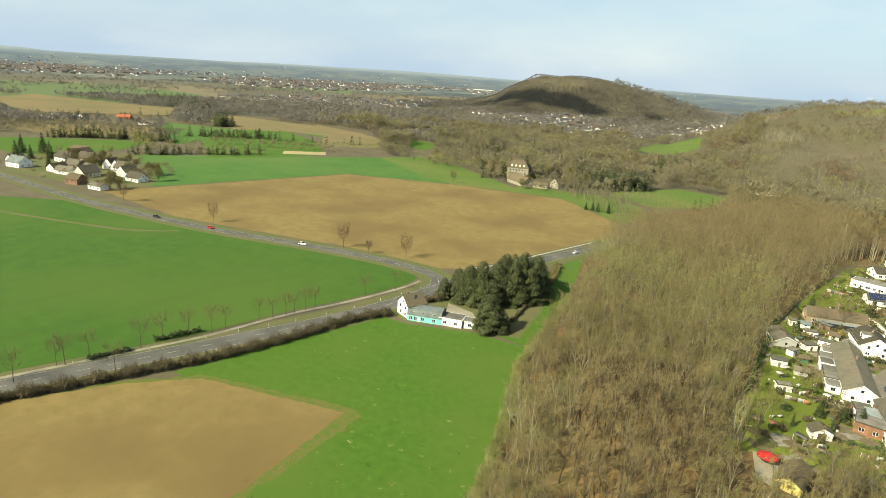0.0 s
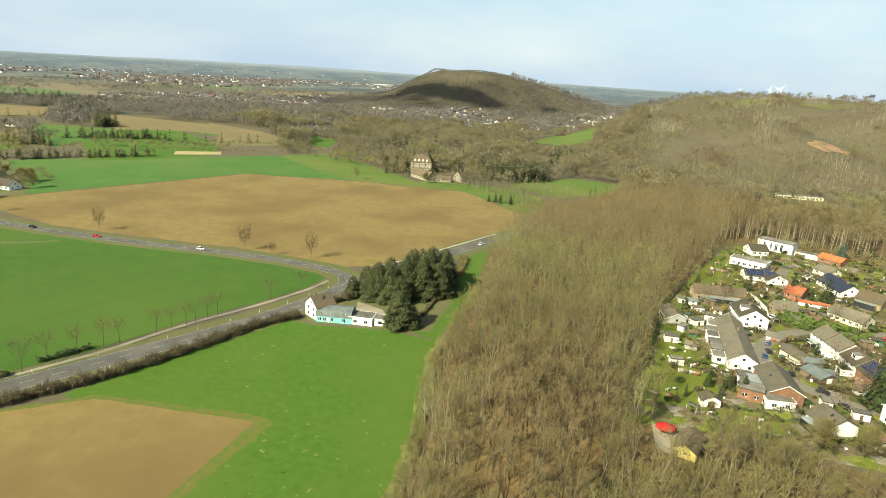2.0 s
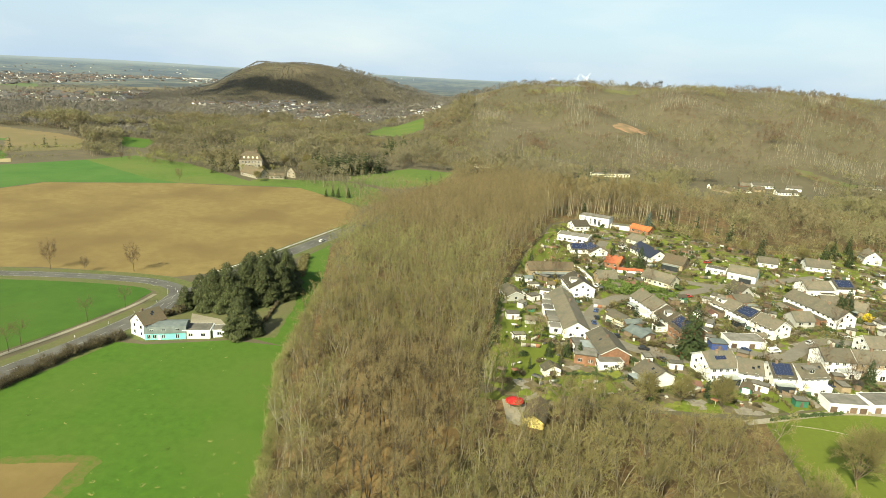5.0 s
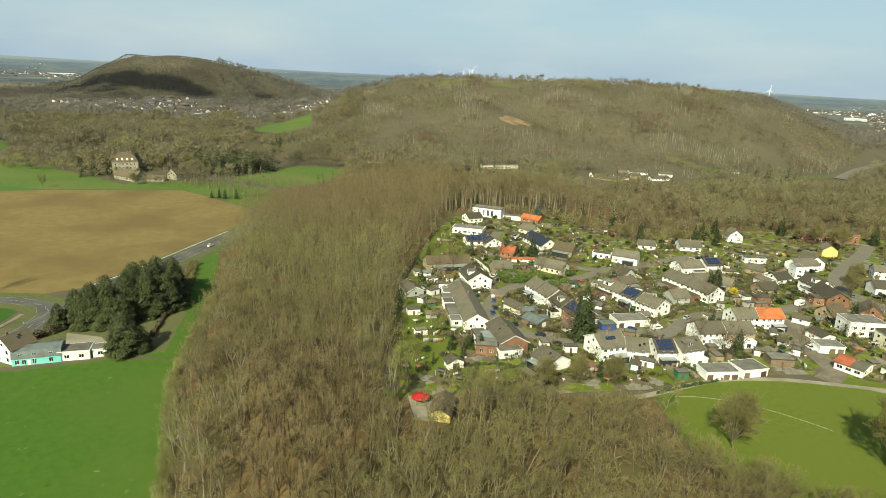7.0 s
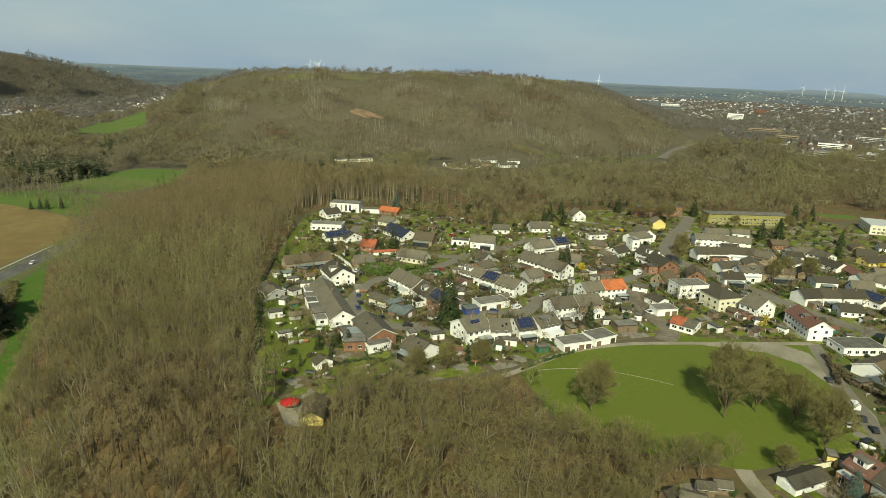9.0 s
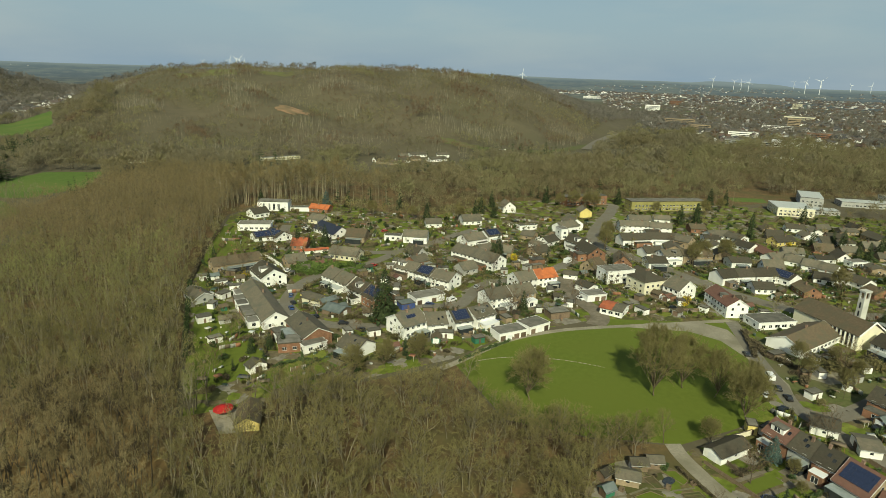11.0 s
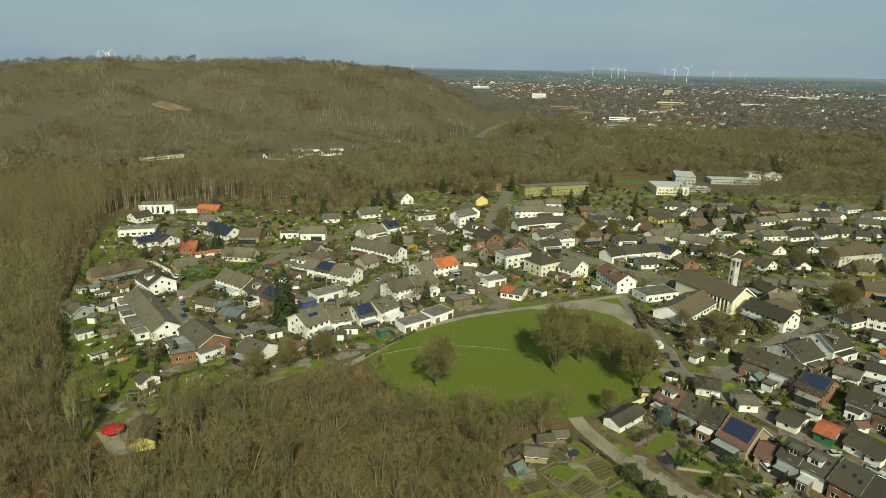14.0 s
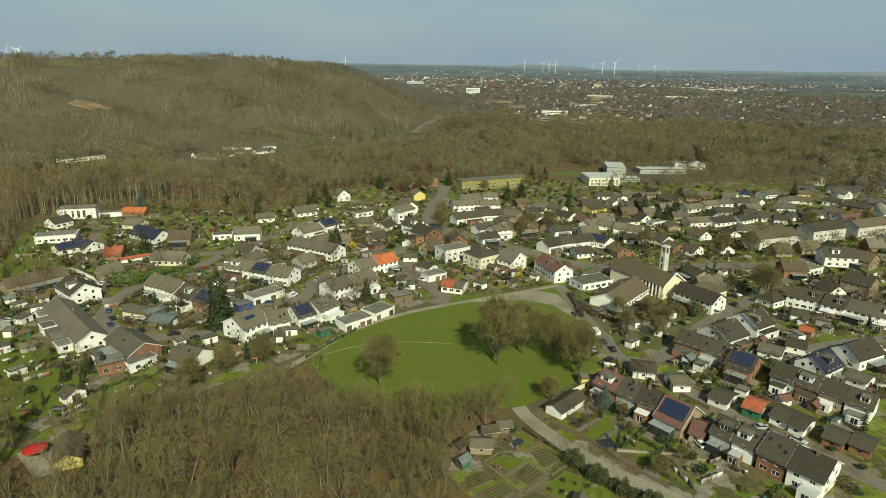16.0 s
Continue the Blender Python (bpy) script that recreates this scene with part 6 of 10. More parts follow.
def house(x, y, turn, L, W, ze, zr, roof="grey", wall="white", category="house", group="", plain=False):
    """A house with its ridge along its own x axis."""
    rnd = random.Random(int(abs(x * 13 + y * 7)))
    L = max(L, 3.0)
    if x > 285 and y > 175 and 2.95 < ze < 6:
        ze, zr = ze * 0.68, ze * 0.68 + (zr - ze) * 0.95
    if ze > 2.95:
        ze, W = ze * 0.9, W * 1.08
    small = ze < 2.95 and L * W < 75
    root = new("garage" if small else "house")
    if small:
        category = "garage"
    kind = {"solar": "dark", "solarsmall": "grey", "brownsolar": "redbrown", "halfred": "grey"}.get(roof, roof)
    bm = bmesh.new()
    outline = [(-W / 2, 0), (W / 2, 0), (W / 2, ze), (0, zr), (-W / 2, ze)]
    a = [bm.verts.new((-L / 2, v, z - (0.3 if z == 0 else 0.0))) for v, z in outline]
    b = [bm.verts.new((L / 2, v, z - (0.3 if z == 0 else 0.0))) for v, z in outline]
    bm.faces.new(a[::-1])
    bm.faces.new(b)
    for i in range(5):
        bm.faces.new((a[i], a[(i + 1) % 5], b[(i + 1) % 5], b[i]))
    bmesh.ops.recalc_face_normals(bm, faces=bm.faces)
    part("wall", bm, WALL[wall], root)
    bm = bmesh.new()
    roof_slabs(bm, L, W, ze + 0.02, zr + 0.02)
    part("roof", bm, ROOF[kind], root)
    if roof == "halfred":
        bm = bmesh.new()
        roof_slabs(bm, L * 0.5, W, ze + 0.05, zr + 0.05)
        bmesh.ops.translate(bm, vec=(-L * 0.26, 0, 0), verts=bm.verts)
        part("roof_half", bm, ROOF["red"], root, "red tiled half of the roof")
    # white boards along the verges and gutters along the eaves
    slope = (zr - ze) / (W / 2)
    board = M["frame"] if rnd.random() < 0.6 else ROOF["dark"]
    for gx in ((-L / 2 - 0.485, L / 2 + 0.455) if math.hypot(x, y) < 300 and not small else ()):
        bm = bmesh.new()
        yo, zo = W / 2 + 0.46, ze - slope * 0.46
        line = [(-yo, zo), (0, zr), (yo, zo), (yo, zo + 0.27), (0, zr + 0.27), (-yo, zo + 0.27)]
        for_a = [bm.verts.new((gx, v, z)) for v, z in line]
        for_b = [bm.verts.new((gx + 0.03, v, z)) for v, z in line]
        for i in range(6):
            bm.faces.new((for_a[i], for_a[(i + 1) % 6], for_b[(i + 1) % 6], for_b[i]))
        for e in (for_a, for_b):
            bm.faces.new((e[0], e[1], e[4], e[5]))
            bm.faces.new((e[1], e[2], e[3], e[4]))
        bmesh.ops.recalc_face_normals(bm, faces=bm.faces)
        part("verge_board", bm, board, root)
    for sg in ((-1, 1) if math.hypot(x, y) < 240 else ()):
        bm = bmesh.new()
        gy, gz = sg * (W / 2 + 0.52), ze - slope * 0.46 + 0.02
        cylinder(bm, (-L / 2 - 0.3, gy, gz), (L / 2 + 0.3, gy, gz), 0.075, 0.075, 6)
        part("gutter", bm, M["alu"], root)
    ca, sa = math.cos(radians(turn)), math.sin(radians(turn))
    to_eye = (-x * ca - y * sa, x * sa - y * ca)
    near_sign = 1 if to_eye[1] > 0 else -1
    south = 1 if (-ca) > 0 else -1
    if small:
        bm = bmesh.new()
        gx = L / 2 * (1 if to_eye[0] > 0 else -1)
        box(bm, min(gx, gx * 1.012), -1.2, 0, max(gx, gx * 1.012), 1.2, 2.1)
        part("garage_door", bm, M["door"] if rnd.random() < 0.5 else M["plastic_white"], root)
        shared("window", window_mesh(0.9, 0.7), root, side(0, near_sign * W / 2, 1.2, 90 * near_sign))
    else:
        far_off = math.hypot(x, y) > 250
        storeys = 3 if ze > 8 else (2 if ze > 4.2 else 1)
        for sg in ((near_sign,) if far_off else (-1, 1)):
            wall_windows(root, L, storeys, lambda u, sg=sg: (u, sg * W / 2), 90 * sg, rnd, pitch=3.4 if math.hypot(x, y) > 330 else (2.4 if storeys > 1 else 2.9))
        for sg in (-1, 1):
            if far_off and to_eye[0] * sg < 0:
                continue
            if rnd.random() < 0.75:
                wall_windows(root, W, storeys, lambda u, sg=sg: (sg * L / 2, u), 0 if sg > 0 else 180, rnd, 1.0, 1.1, 4.2)
                if zr - ze > 2.4:
                    shared("window", window_mesh(1.0, 1.0), root, side(sg * L / 2, 0, ze + 0.45, 0 if sg > 0 else 180))
        bm = bmesh.new()
        dx = rnd.uniform(-0.3, 0.3) * L
        fy = -near_sign * W / 2
        box(bm, dx - 0.5, min(fy, fy * 1.01), 0, dx + 0.5, max(fy, fy * 1.01), 2.05)
        if far_off:
            bm.free()
        else:
            part("door", bm, M["door"], root)
        cx, cy = rnd.uniform(-0.35, 0.35) * L, rnd.choice((-1, 1)) * rnd.uniform(0.3, 0.9)
        bm = bmesh.new()
        box(bm, cx - 0.35, cy - 0.3, zr - 1.2, cx + 0.35, cy + 0.3, zr + 1.0)
        box(bm, cx - 0.42, cy - 0.37, zr + 1.003, cx + 0.42, cy + 0.37, zr + 1.1)
        part("chimney", bm, M["chimney"], root)
        length = math.hypot(W / 2, zr - ze)
        tilt = math.degrees(math.atan2(zr - ze, W / 2))
        if not far_off and "solar" not in roof:
            for k in range(rnd.choice((0, 1, 2, 2, 3))):
                sx, d = rnd.uniform(-0.4, 0.4) * L, rnd.uniform(0.3, 0.65)
                bm = bmesh.new()
                box(bm, -0.4, -0.55, -0.05, 0.4, 0.55, 0.09)
                sky_light = part("skylight", bm, M["glass"], root, "dark roof window")
                sky_light.matrix_basis = pose(sx, near_sign * W / 2 * d, zr + 0.24 - (zr - ze) * d, -near_sign * tilt)
        if math.hypot(x, y) < 400 and L < 26 and ze > 2.9 and wall != "stone" and not plain:
            if rnd.random() < 0.85:
                extension(root, rnd, L, W, near_sign, wall)
            if ze > 4 and "solar" not in roof and rnd.random() < 0.38:
                dormer(root, rnd, L, W, ze, zr, near_sign, kind)
        if roof in ("solar", "brownsolar"):
            cols = max(3, int((L - 0.6) / 1.05))
            solar(root, L, W, ze, zr, near_sign if abs(ca) > 0.3 else south, min(cols, 9), 2 if length < 5.2 else 3)
        if roof == "solarsmall":
            solar(root, L, W, ze, zr, near_sign, 4, 1)
    root.matrix_basis = pose(x, y, lz(x, y), 0, 0, turn)
    FOOTPRINTS.append((x, y, max(L, W) * 0.62, radians(turn), L, W))
    return tagged(root, ("small %s garage with %s" if small else "%s house with %s") % (WALL_WORDS[wall], ROOF_WORDS[roof]), category, group)


def flat_house(x, y, turn, L, D, h, wall="white", use="annex"):
    """A flat-roofed block; its own -y side faces the viewer's ground."""
    rnd = random.Random(int(abs(x * 17 + y * 5)))
    names = {"garage": "garage", "shed": "shed", "annex": "annex", "modern": "house", "bungalow": "bungalow", "block": "apartment_block", "tower": "house", "hall": "hall", "school": "school"}
    root = new(names[use])
    bm = bmesh.new()
    box(bm, -L / 2, -D / 2, -0.3, L / 2, D / 2, h)
    part("wall", bm, WALL["school" if (wall == "yellow" and use == "school") else wall], root)
    bm = bmesh.new()
    o = 0.25
    box(bm, -L / 2 - o, -D / 2 - o, h + 0.003, L / 2 + o, D / 2 + o, h + 0.22)
    part("roof_edge", bm, M["frame"] if wall in ("white", "cream") and use not in ("modern", "shed") else ROOF["dark"], root)
    bm = bmesh.new()
    box(bm, -L / 2 + 0.1, -D / 2 + 0.1, h + 0.223, L / 2 - 0.1, D / 2 - 0.1, h + 0.28)
    part("roof", bm, M["pale_sheet"] if use == "hall" else (ROOF["slate"] if wall == "blue" else ROOF["flat"]), root)
    if use == "garage":
        n = max(1, int(L / 3))
        for k in range(n):
            bm = bmesh.new()
            u = (k - (n - 1) / 2) * L / n
            box(bm, u - 1.15, -D / 2 - 0.04, 0, u + 1.15, -D / 2 - 0.003, 2.1)
            part("garage_door", bm, M["door"] if rnd.random() < 0.4 else M["plastic_white"], root)
    elif use == "shed":
        bm = bmesh.new()
        box(bm, -0.45, -D / 2 - 0.04, 0, 0.45, -D / 2 - 0.003, 1.9)
        part("door", bm, M["door"], root)
    elif use == "modern":
        for u in (-6.2, -2.2, 1.0, 4.2):
            shared("window", window_mesh(1.2 if u < 0 else 1.6, 4.6), root, side(u, -D / 2, 0.7, -90))
    else:
        storeys = max(1, int(h / 2.9))
        for s in (-1, 1):
            wall_windows(root, L, storeys, lambda u, s=s: (u, s * D / 2), 90 * s, rnd, 1.5, 1.25, 3.0)
            wall_windows(root, D, storeys, lambda u, s=s: (s * L / 2, u), 0 if s > 0 else 180, rnd, 1.1, 1.1, 4.2)
    root.matrix_basis = pose(x, y, lz(x, y), 0, 0, turn)
    FOOTPRINTS.append((x, y, max(L, D) * 0.62, radians(turn), L, D))
    return tagged(root, "%s %s with a flat felt roof" % (WALL_WORDS["school" if use == "school" and wall == "yellow" else wall], names[use].replace("_", " ")), names[use].replace("_", " "))


def hip_house(x, y, turn, L, D, h, zr, roof="dark", wall="cream"):
    """A house under a hipped roof."""
    rnd = random.Random(int(abs(x * 11 + y * 3)))
    root = new("house")
    bm = bmesh.new()
    box(bm, -L / 2, -D / 2, -0.3, L / 2, D / 2, h)
    part("wall", bm, WALL[wall], root)
    bm = bmesh.new()
    o = 0.5
    e = [bm.verts.new(p) for p in ((-L / 2 - o, -D / 2 - o, h), (L / 2 + o, -D / 2 - o, h), (L / 2 + o, D / 2 + o, h), (-L / 2 - o, D / 2 + o, h))]
    half = max(0.4, (L - D) / 2)
    r = [bm.verts.new((-half, 0, zr)), bm.verts.new((half, 0, zr))]
    for f in ((e[0], e[1], r[1], r[0]), (e[1], e[2], r[1]), (e[2], e[3], r[0], r[1]), (e[3], e[0], r[0]), (e[3], e[2], e[1], e[0])):
        bm.faces.new(f)
    part("roof", bm, ROOF[roof], root)
    for s in (-1, 1):
        wall_windows(root, L, 2 if h > 5 else 1, lambda u, s=s: (u, s * D / 2), 90 * s, rnd)
        wall_windows(root, D, 2 if h > 5 else 1, lambda u, s=s: (s * L / 2, u), 0 if s > 0 else 180, rnd, 1.1, 1.1, 4.0)
    bm = bmesh.new()
    box(bm, -0.35, 0.4, zr - 1.5, 0.35, 1.0, zr + 0.8)
    part("chimney", bm, M["chimney"], root)
    root.matrix_basis = pose(x, y, lz(x, y), 0, 0, turn)
    FOOTPRINTS.append((x, y, max(L, D) * 0.62, radians(turn), L, D))
    return tagged(root, "%s house with a dark hipped roof" % WALL_WORDS[wall], "house")


# houses: x, y, turn, length, width, eaves, ridge, roof, wall
flat_house(32.3, 447.8, -20, 21.7, 10.0, 6.5, "white", "modern")
flat_house(49.4, 440.4, -12, 13.3, 6.0, 2.8, "white", "garage")
house(63.2, 435.5, -34, 14.0, 9.0, 2.8, 5.0, "orange", "brick")
house(19.8, 429.0, 27, 11.2, 10.0, 3.5, 6.0, "dark", "white")
flat_house(16.3, 394.4, -13, 19.8, 10.0, 4.0, "white", "bungalow")
house(18.2, 367.9, 16, 10.2, 9.0, 3.0, 5.0, "solar", "white")
house(27.6, 368.4, -65, 14.2, 10.0, 3.0, 5.5, "solar", "white")
house(60.0, 371.9, -67, 22.4, 11.0, 3.0, 6.5, "navy", "white")
house(72.6, 354.6, -26, 11.4, 12.0, 4.0, 7.0, "brown", "tan")
house(57.2, 402.6, -45, 10.7, 9.0, 3.0, 5.5, "grey", "cream")
house(38.3, 346.6, -20, 8.1, 11.0, 3.0, 5.5, "red", "brick")
house(59.4, 320.7, -36, 15.7, 10.0, 3.2, 6.0, "grey", "cream")
house(2.4, 317.5, 17, 24.1, 9.0, 4.0, 6.5, "brown", "tan")
house(16.5, 292.1, 105, 16.9, 11.0, 5.0, 8.0, "dark", "white")
house(11.8, 256.0, 99, 44.1, 9.4, 3.9, 6.6, "grey", "white")
for x, y, d, h, wall in [(3.0, 272.5, 6.5, 2.7, "white"), (2.6, 265.5, 6.0, 2.6, "brick"), (3.4, 258.8, 6.0, 2.9, "white"), (4.8, 252.2, 5.6, 2.6, "brick"), (5.6, 245.8, 6.0, 2.8, "tan"), (6.6, 239.2, 6.0, 2.6, "white")]:
    flat_house(x, y, 9, 4.6, d, h, wall, "annex")
for x, y, d, h, wall in [(15.8, 226.0, 5.0, 2.7, "brick"), (16.6, 221.0, 4.5, 2.6, "white")]:
    flat_house(x, y, 14, 5.0, d, h, wall, "annex")
house(26.3, 223.0, -76, 19.0, 10.0, 4.6, 7.0, "grey", "brick")
flat_house(18.2, 214.4, -3, 8.0, 7.0, 3.6, "brick", "annex")
flat_house(26.3, 211.4, 18, 9.0, 5.0, 3.0, "white", "annex")
house(41.0, 205.0, -56, 9.2, 10.0, 3.5, 6.0, "grey", "white")
house(5.9, 200.2, 113, 3.8, 6.0, 2.4, 4.0, "dark", "white")
flat_house(-12.4, 300.5, 22, 3.3, 3.0, 2.5, "white", "shed")
flat_house(-11.5, 248.4, 15, 5.3, 4.0, 2.6, "white", "shed")
flat_house(-7.2, 226.8, 21, 4.8, 3.0, 2.4, "white", "shed")
house(-14.1, 275.1, -65, 12.2, 8.0, 2.6, 4.5, "grey", "grey")
flat_house(-3.9, 274.3, 41, 5.1, 4.0, 2.5, "white", "shed")
house(33.9, 258.2, -51, 9.2, 7.0, 2.5, 4.0, "grey", "cream")
house(40.7, 243.7, -49, 9.0, 8.0, 2.2, 3.6, "slate", "wood")
house(47.0, 279.6, -64, 8.3, 10.0, 5.2, 8.0, "grey", "white")
house(51.3, 270.7, -65, 9.0, 10.0, 5.2, 8.0, "grey", "white")
house(55.4, 258.7, -69, 9.8, 10.0, 5.2, 8.0, "dark", "white")
house(59.5, 248.7, -67, 9.6, 10.0, 5.2, 8.0, "solar", "brick")
house(105.9, 343.9, -25, 14.0, 10.0, 4.6, 7.0, "grey", "white")
flat_house(93.6, 350.6, -20, 10.3, 6.0, 3.0, "white", "annex")
house(128.0, 378.1, -11, 10.2, 10.0, 3.0, 5.0, "grey", "white")
house(155.3, 380.3, -4, 12.9, 11.0, 3.0, 6.0, "grey", "white")
house(195.9, 408.6, 85, 10.5, 9.0, 4.6, 8.0, "grey", "white")
house(136.0, 329.7, 15, 13.6, 10.0, 4.6, 7.0, "grey", "white")
house(150.5, 335.8, 14, 9.9, 10.0, 4.6, 7.0, "solar", "white")
house(122.2, 300.9, -62, 14.8, 10.0, 5.3, 8.0, "grey", "white")
house(129.0, 287.6, -65, 14.7, 10.0, 5.3, 8.0, "grey", "white")
house(84.5, 283.2, -55, 12.7, 10.0, 5.0, 7.5, "grey", "white")
house(90.7, 273.2, -57, 8.8, 10.0, 5.0, 7.5, "solar", "white")
house(96.4, 264.2, -54, 10.6, 10.0, 5.0, 7.5, "grey", "white")
flat_house(81.5, 248.5, 12, 14.6, 8.0, 3.0, "white", "garage")
house(109.3, 235.6, 9, 11.4, 10.0, 5.5, 8.0, "grey", "white")
house(121.3, 237.3, 9, 12.0, 10.0, 5.5, 8.0, "grey", "tan")
house(131.8, 253.7, 11, 11.5, 9.0, 5.5, 8.0, "grey", "white")
house(143.1, 255.0, 4, 10.9, 9.0, 5.5, 8.0, "orange", "white")
house(84.4, 216.5, 7, 7.5, 10.0, 5.0, 7.5, "solar", "white")
house(93.9, 218.9, 20, 10.4, 10.0, 5.0, 7.5, "grey", "white")
house(63.5, 217.4, 20, 11.1, 11.0, 5.8, 8.5, "solarsmall", "white")
house(74.6, 216.5, -4, 7.8, 10.0, 5.0, 7.5, "grey", "white")
flat_house(100.7, 203.1, 8, 12.5, 7.0, 3.0, "white", "garage")
flat_house(113.3, 206.8, 16, 10.7, 8.0, 3.0, "white", "garage")
flat_house(86.9, 200.8, 7, 4.1, 3.0, 2.3, "green", "shed")
flat_house(129.5, 216.1, -1, 8.9, 6.0, 2.8, "wood", "shed")
flat_house(70.3, 242.2, 9, 6.2, 5.0, 2.6, "blue", "shed")
house(146.5, 303.7, -39, 7.0, 9.0, 3.5, 6.0, "grey", "tan")
house(176.4, 334.2, -50, 8.2, 8.0, 3.0, 5.0, "grey", "tan")
flat_house(185.8, 356.0, 1, 12.5, 5.0, 3.0, "white", "annex")
house(172.1, 314.4, -68, 8.5, 7.0, 2.6, 4.0, "grey", "white")
flat_house(156.1, 285.8, 3, 7.7, 5.0, 2.8, "brick", "shed")
house(208.1, 344.6, 13, 15.1, 9.0, 4.6, 7.0, "grey", "white")
flat_house(197.3, 330.8, -3, 4.7, 8.0, 6.5, "white", "tower")
house(217.1, 351.7, -97, 13.7, 9.0, 5.0, 8.0, "grey", "white")
house(244.1, 380.6, 75, 9.9, 8.0, 5.0, 7.5, "grey", "yellow")
house(193.8, 305.6, -81, 13.5, 9.0, 5.0, 8.0, "dark", "white")
house(191.1, 288.7, 88, 15.1, 10.0, 5.0, 8.0, "dark", "brick")
flat_house(186.8, 286.1, -5, 11.9, 6.0, 4.0, "brick", "annex")
flat_house(182.1, 250.9, -1, 15.4, 10.0, 6.5, "white", "block")
hip_house(188.4, 234.8, 4, 13.0, 13.0, 6.5, 9.5, "dark", "cream")
house(197.8, 222.4, 102, 9.2, 11.0, 6.0, 9.0, "grey", "white")
house(207.1, 203.0, 75, 19.7, 9.0, 6.0, 8.5, "redbrown", "white")
house(156.1, 213.3, -52, 9.6, 10.0, 2.8, 4.0, "halfred", "white")
house(159.9, 241.8, -75, 8.3, 7.0, 2.8, 4.0, "dark", "white")
flat_house(156.4, 230.6, -0, 10.1, 7.0, 3.0, "white", "garage")
house(162.3, 260.4, -37, 6.8, 6.0, 2.4, 3.5, "grey", "white")
house(268.7, 349.7, -23, 14.4, 9.0, 5.0, 7.0, "grey", "white")
house(254.1, 335.9, -20, 19.1, 9.0, 5.0, 7.0, "grey", "white")
house(289.6, 352.4, -31, 10.8, 9.0, 5.0, 7.0, "grey", "white")
house(268.8, 327.1, -31, 13.5, 9.0, 5.0, 7.0, "grey", "white")
house(233.6, 307.4, -7, 18.5, 9.0, 4.6, 7.0, "dark", "white")
house(251.9, 304.4, -20, 15.9, 9.0, 4.6, 7.0, "dark", "white")
house(262.1, 296.4, -67, 10.6, 9.0, 4.6, 7.0, "grey", "tan")
house(227.2, 282.3, -3, 11.0, 9.0, 4.0, 6.0, "dark", "white")
house(232.2, 271.7, -7, 12.4, 9.0, 5.0, 7.0, "grey", "white")
house(216.6, 264.7, -12, 10.5, 8.0, 4.0, 6.0, "dark", "white")
house(296.1, 324.7, -20, 9.8, 9.0, 5.0, 7.0, "brown", "brick")
house(245.7, 268.0, -13, 16.8, 9.0, 5.0, 7.0, "brown", "tan")
house(299.4, 309.0, -8, 14.0, 10.0, 3.5, 6.0, "grey", "white")
house(305.8, 299.1, -80, 11.5, 10.0, 3.5, 6.0, "grey", "white")
house(295.3, 280.7, -81, 12.3, 10.0, 4.0, 6.5, "dark", "white")
house(299.5, 271.1, -106, 15.7, 9.0, 3.0, 5.0, "redbrown", "brick")
house(328.7, 285.4, -2, 14.7, 9.0, 4.0, 7.0, "dark", "yellow")
house(352.3, 274.6, -8, 9.4, 9.0, 4.0, 8.0, "dark", "white")
house(293.0, 256.1, 1, 13.4, 9.0, 4.0, 7.0, "grey", "white")
house(298.8, 249.2, -62, 8.3, 9.0, 4.0, 7.0, "grey", "white")
house(301.1, 239.7, -62, 8.1, 9.0, 4.0, 7.0, "grey", "white")
house(303.8, 231.0, -71, 8.3, 9.0, 4.0, 7.0, "grey", "white")
house(235.4, 234.2, -0, 10.4, 9.0, 4.6, 7.0, "dark", "white")
house(245.5, 233.1, -10, 8.9, 9.0, 4.6, 7.0, "dark", "white")
house(256.5, 231.0, -10, 12.3, 9.0, 4.6, 7.0, "dark", "white")
house(266.8, 226.1, -82, 12.0, 9.0, 4.0, 6.0, "solar", "white")
house(243.2, 218.0, -20, 9.8, 8.0, 3.0, 5.0, "dark", "white")
house(287.6, 220.8, -47, 9.3, 9.0, 4.0, 6.5, "dark", "white")
house(298.2, 217.9, -10, 9.8, 9.0, 4.0, 6.5, "grey", "white")
house(301.1, 210.5, -95, 9.4, 9.0, 4.0, 6.5, "dark", "white")
house(293.4, 197.0, -105, 9.2, 9.0, 4.0, 6.5, "brown", "brick")
house(297.8, 188.3, -88, 7.8, 9.0, 4.6, 7.0, "dark", "white")
flat_house(332.2, 237.7, -7, 9.9, 6.0, 3.0, "white", "annex")
house(398.9, 275.2, -107, 16.4, 9.0, 4.6, 7.0, "dark", "tan")
house(435.6, 270.8, -54, 10.2, 9.0, 4.6, 7.0, "grey", "brick")
house(446.7, 255.4, -78, 8.4, 9.0, 5.0, 8.0, "grey", "white")
house(464.6, 255.8, -46, 7.6, 9.0, 5.0, 7.0, "solar", "white")
house(388.3, 250.1, -11, 16.0, 9.0, 4.4, 6.5, "grey", "white")
house(408.4, 250.0, -14, 13.2, 9.0, 4.4, 6.5, "grey", "cream")
house(422.5, 247.3, -20, 10.9, 9.0, 4.4, 6.5, "grey", "white")
house(438.4, 242.3, -21, 12.5, 10.0, 4.0, 7.0, "dark", "white")
house(445.0, 235.2, -91, 8.8, 10.0, 4.0, 7.0, "grey", "white")
house(356.5, 223.9, -21, 16.8, 9.0, 5.0, 7.0, "grey", "white")
house(370.2, 216.6, -15, 16.8, 9.0, 4.6, 7.0, "dark", "white")
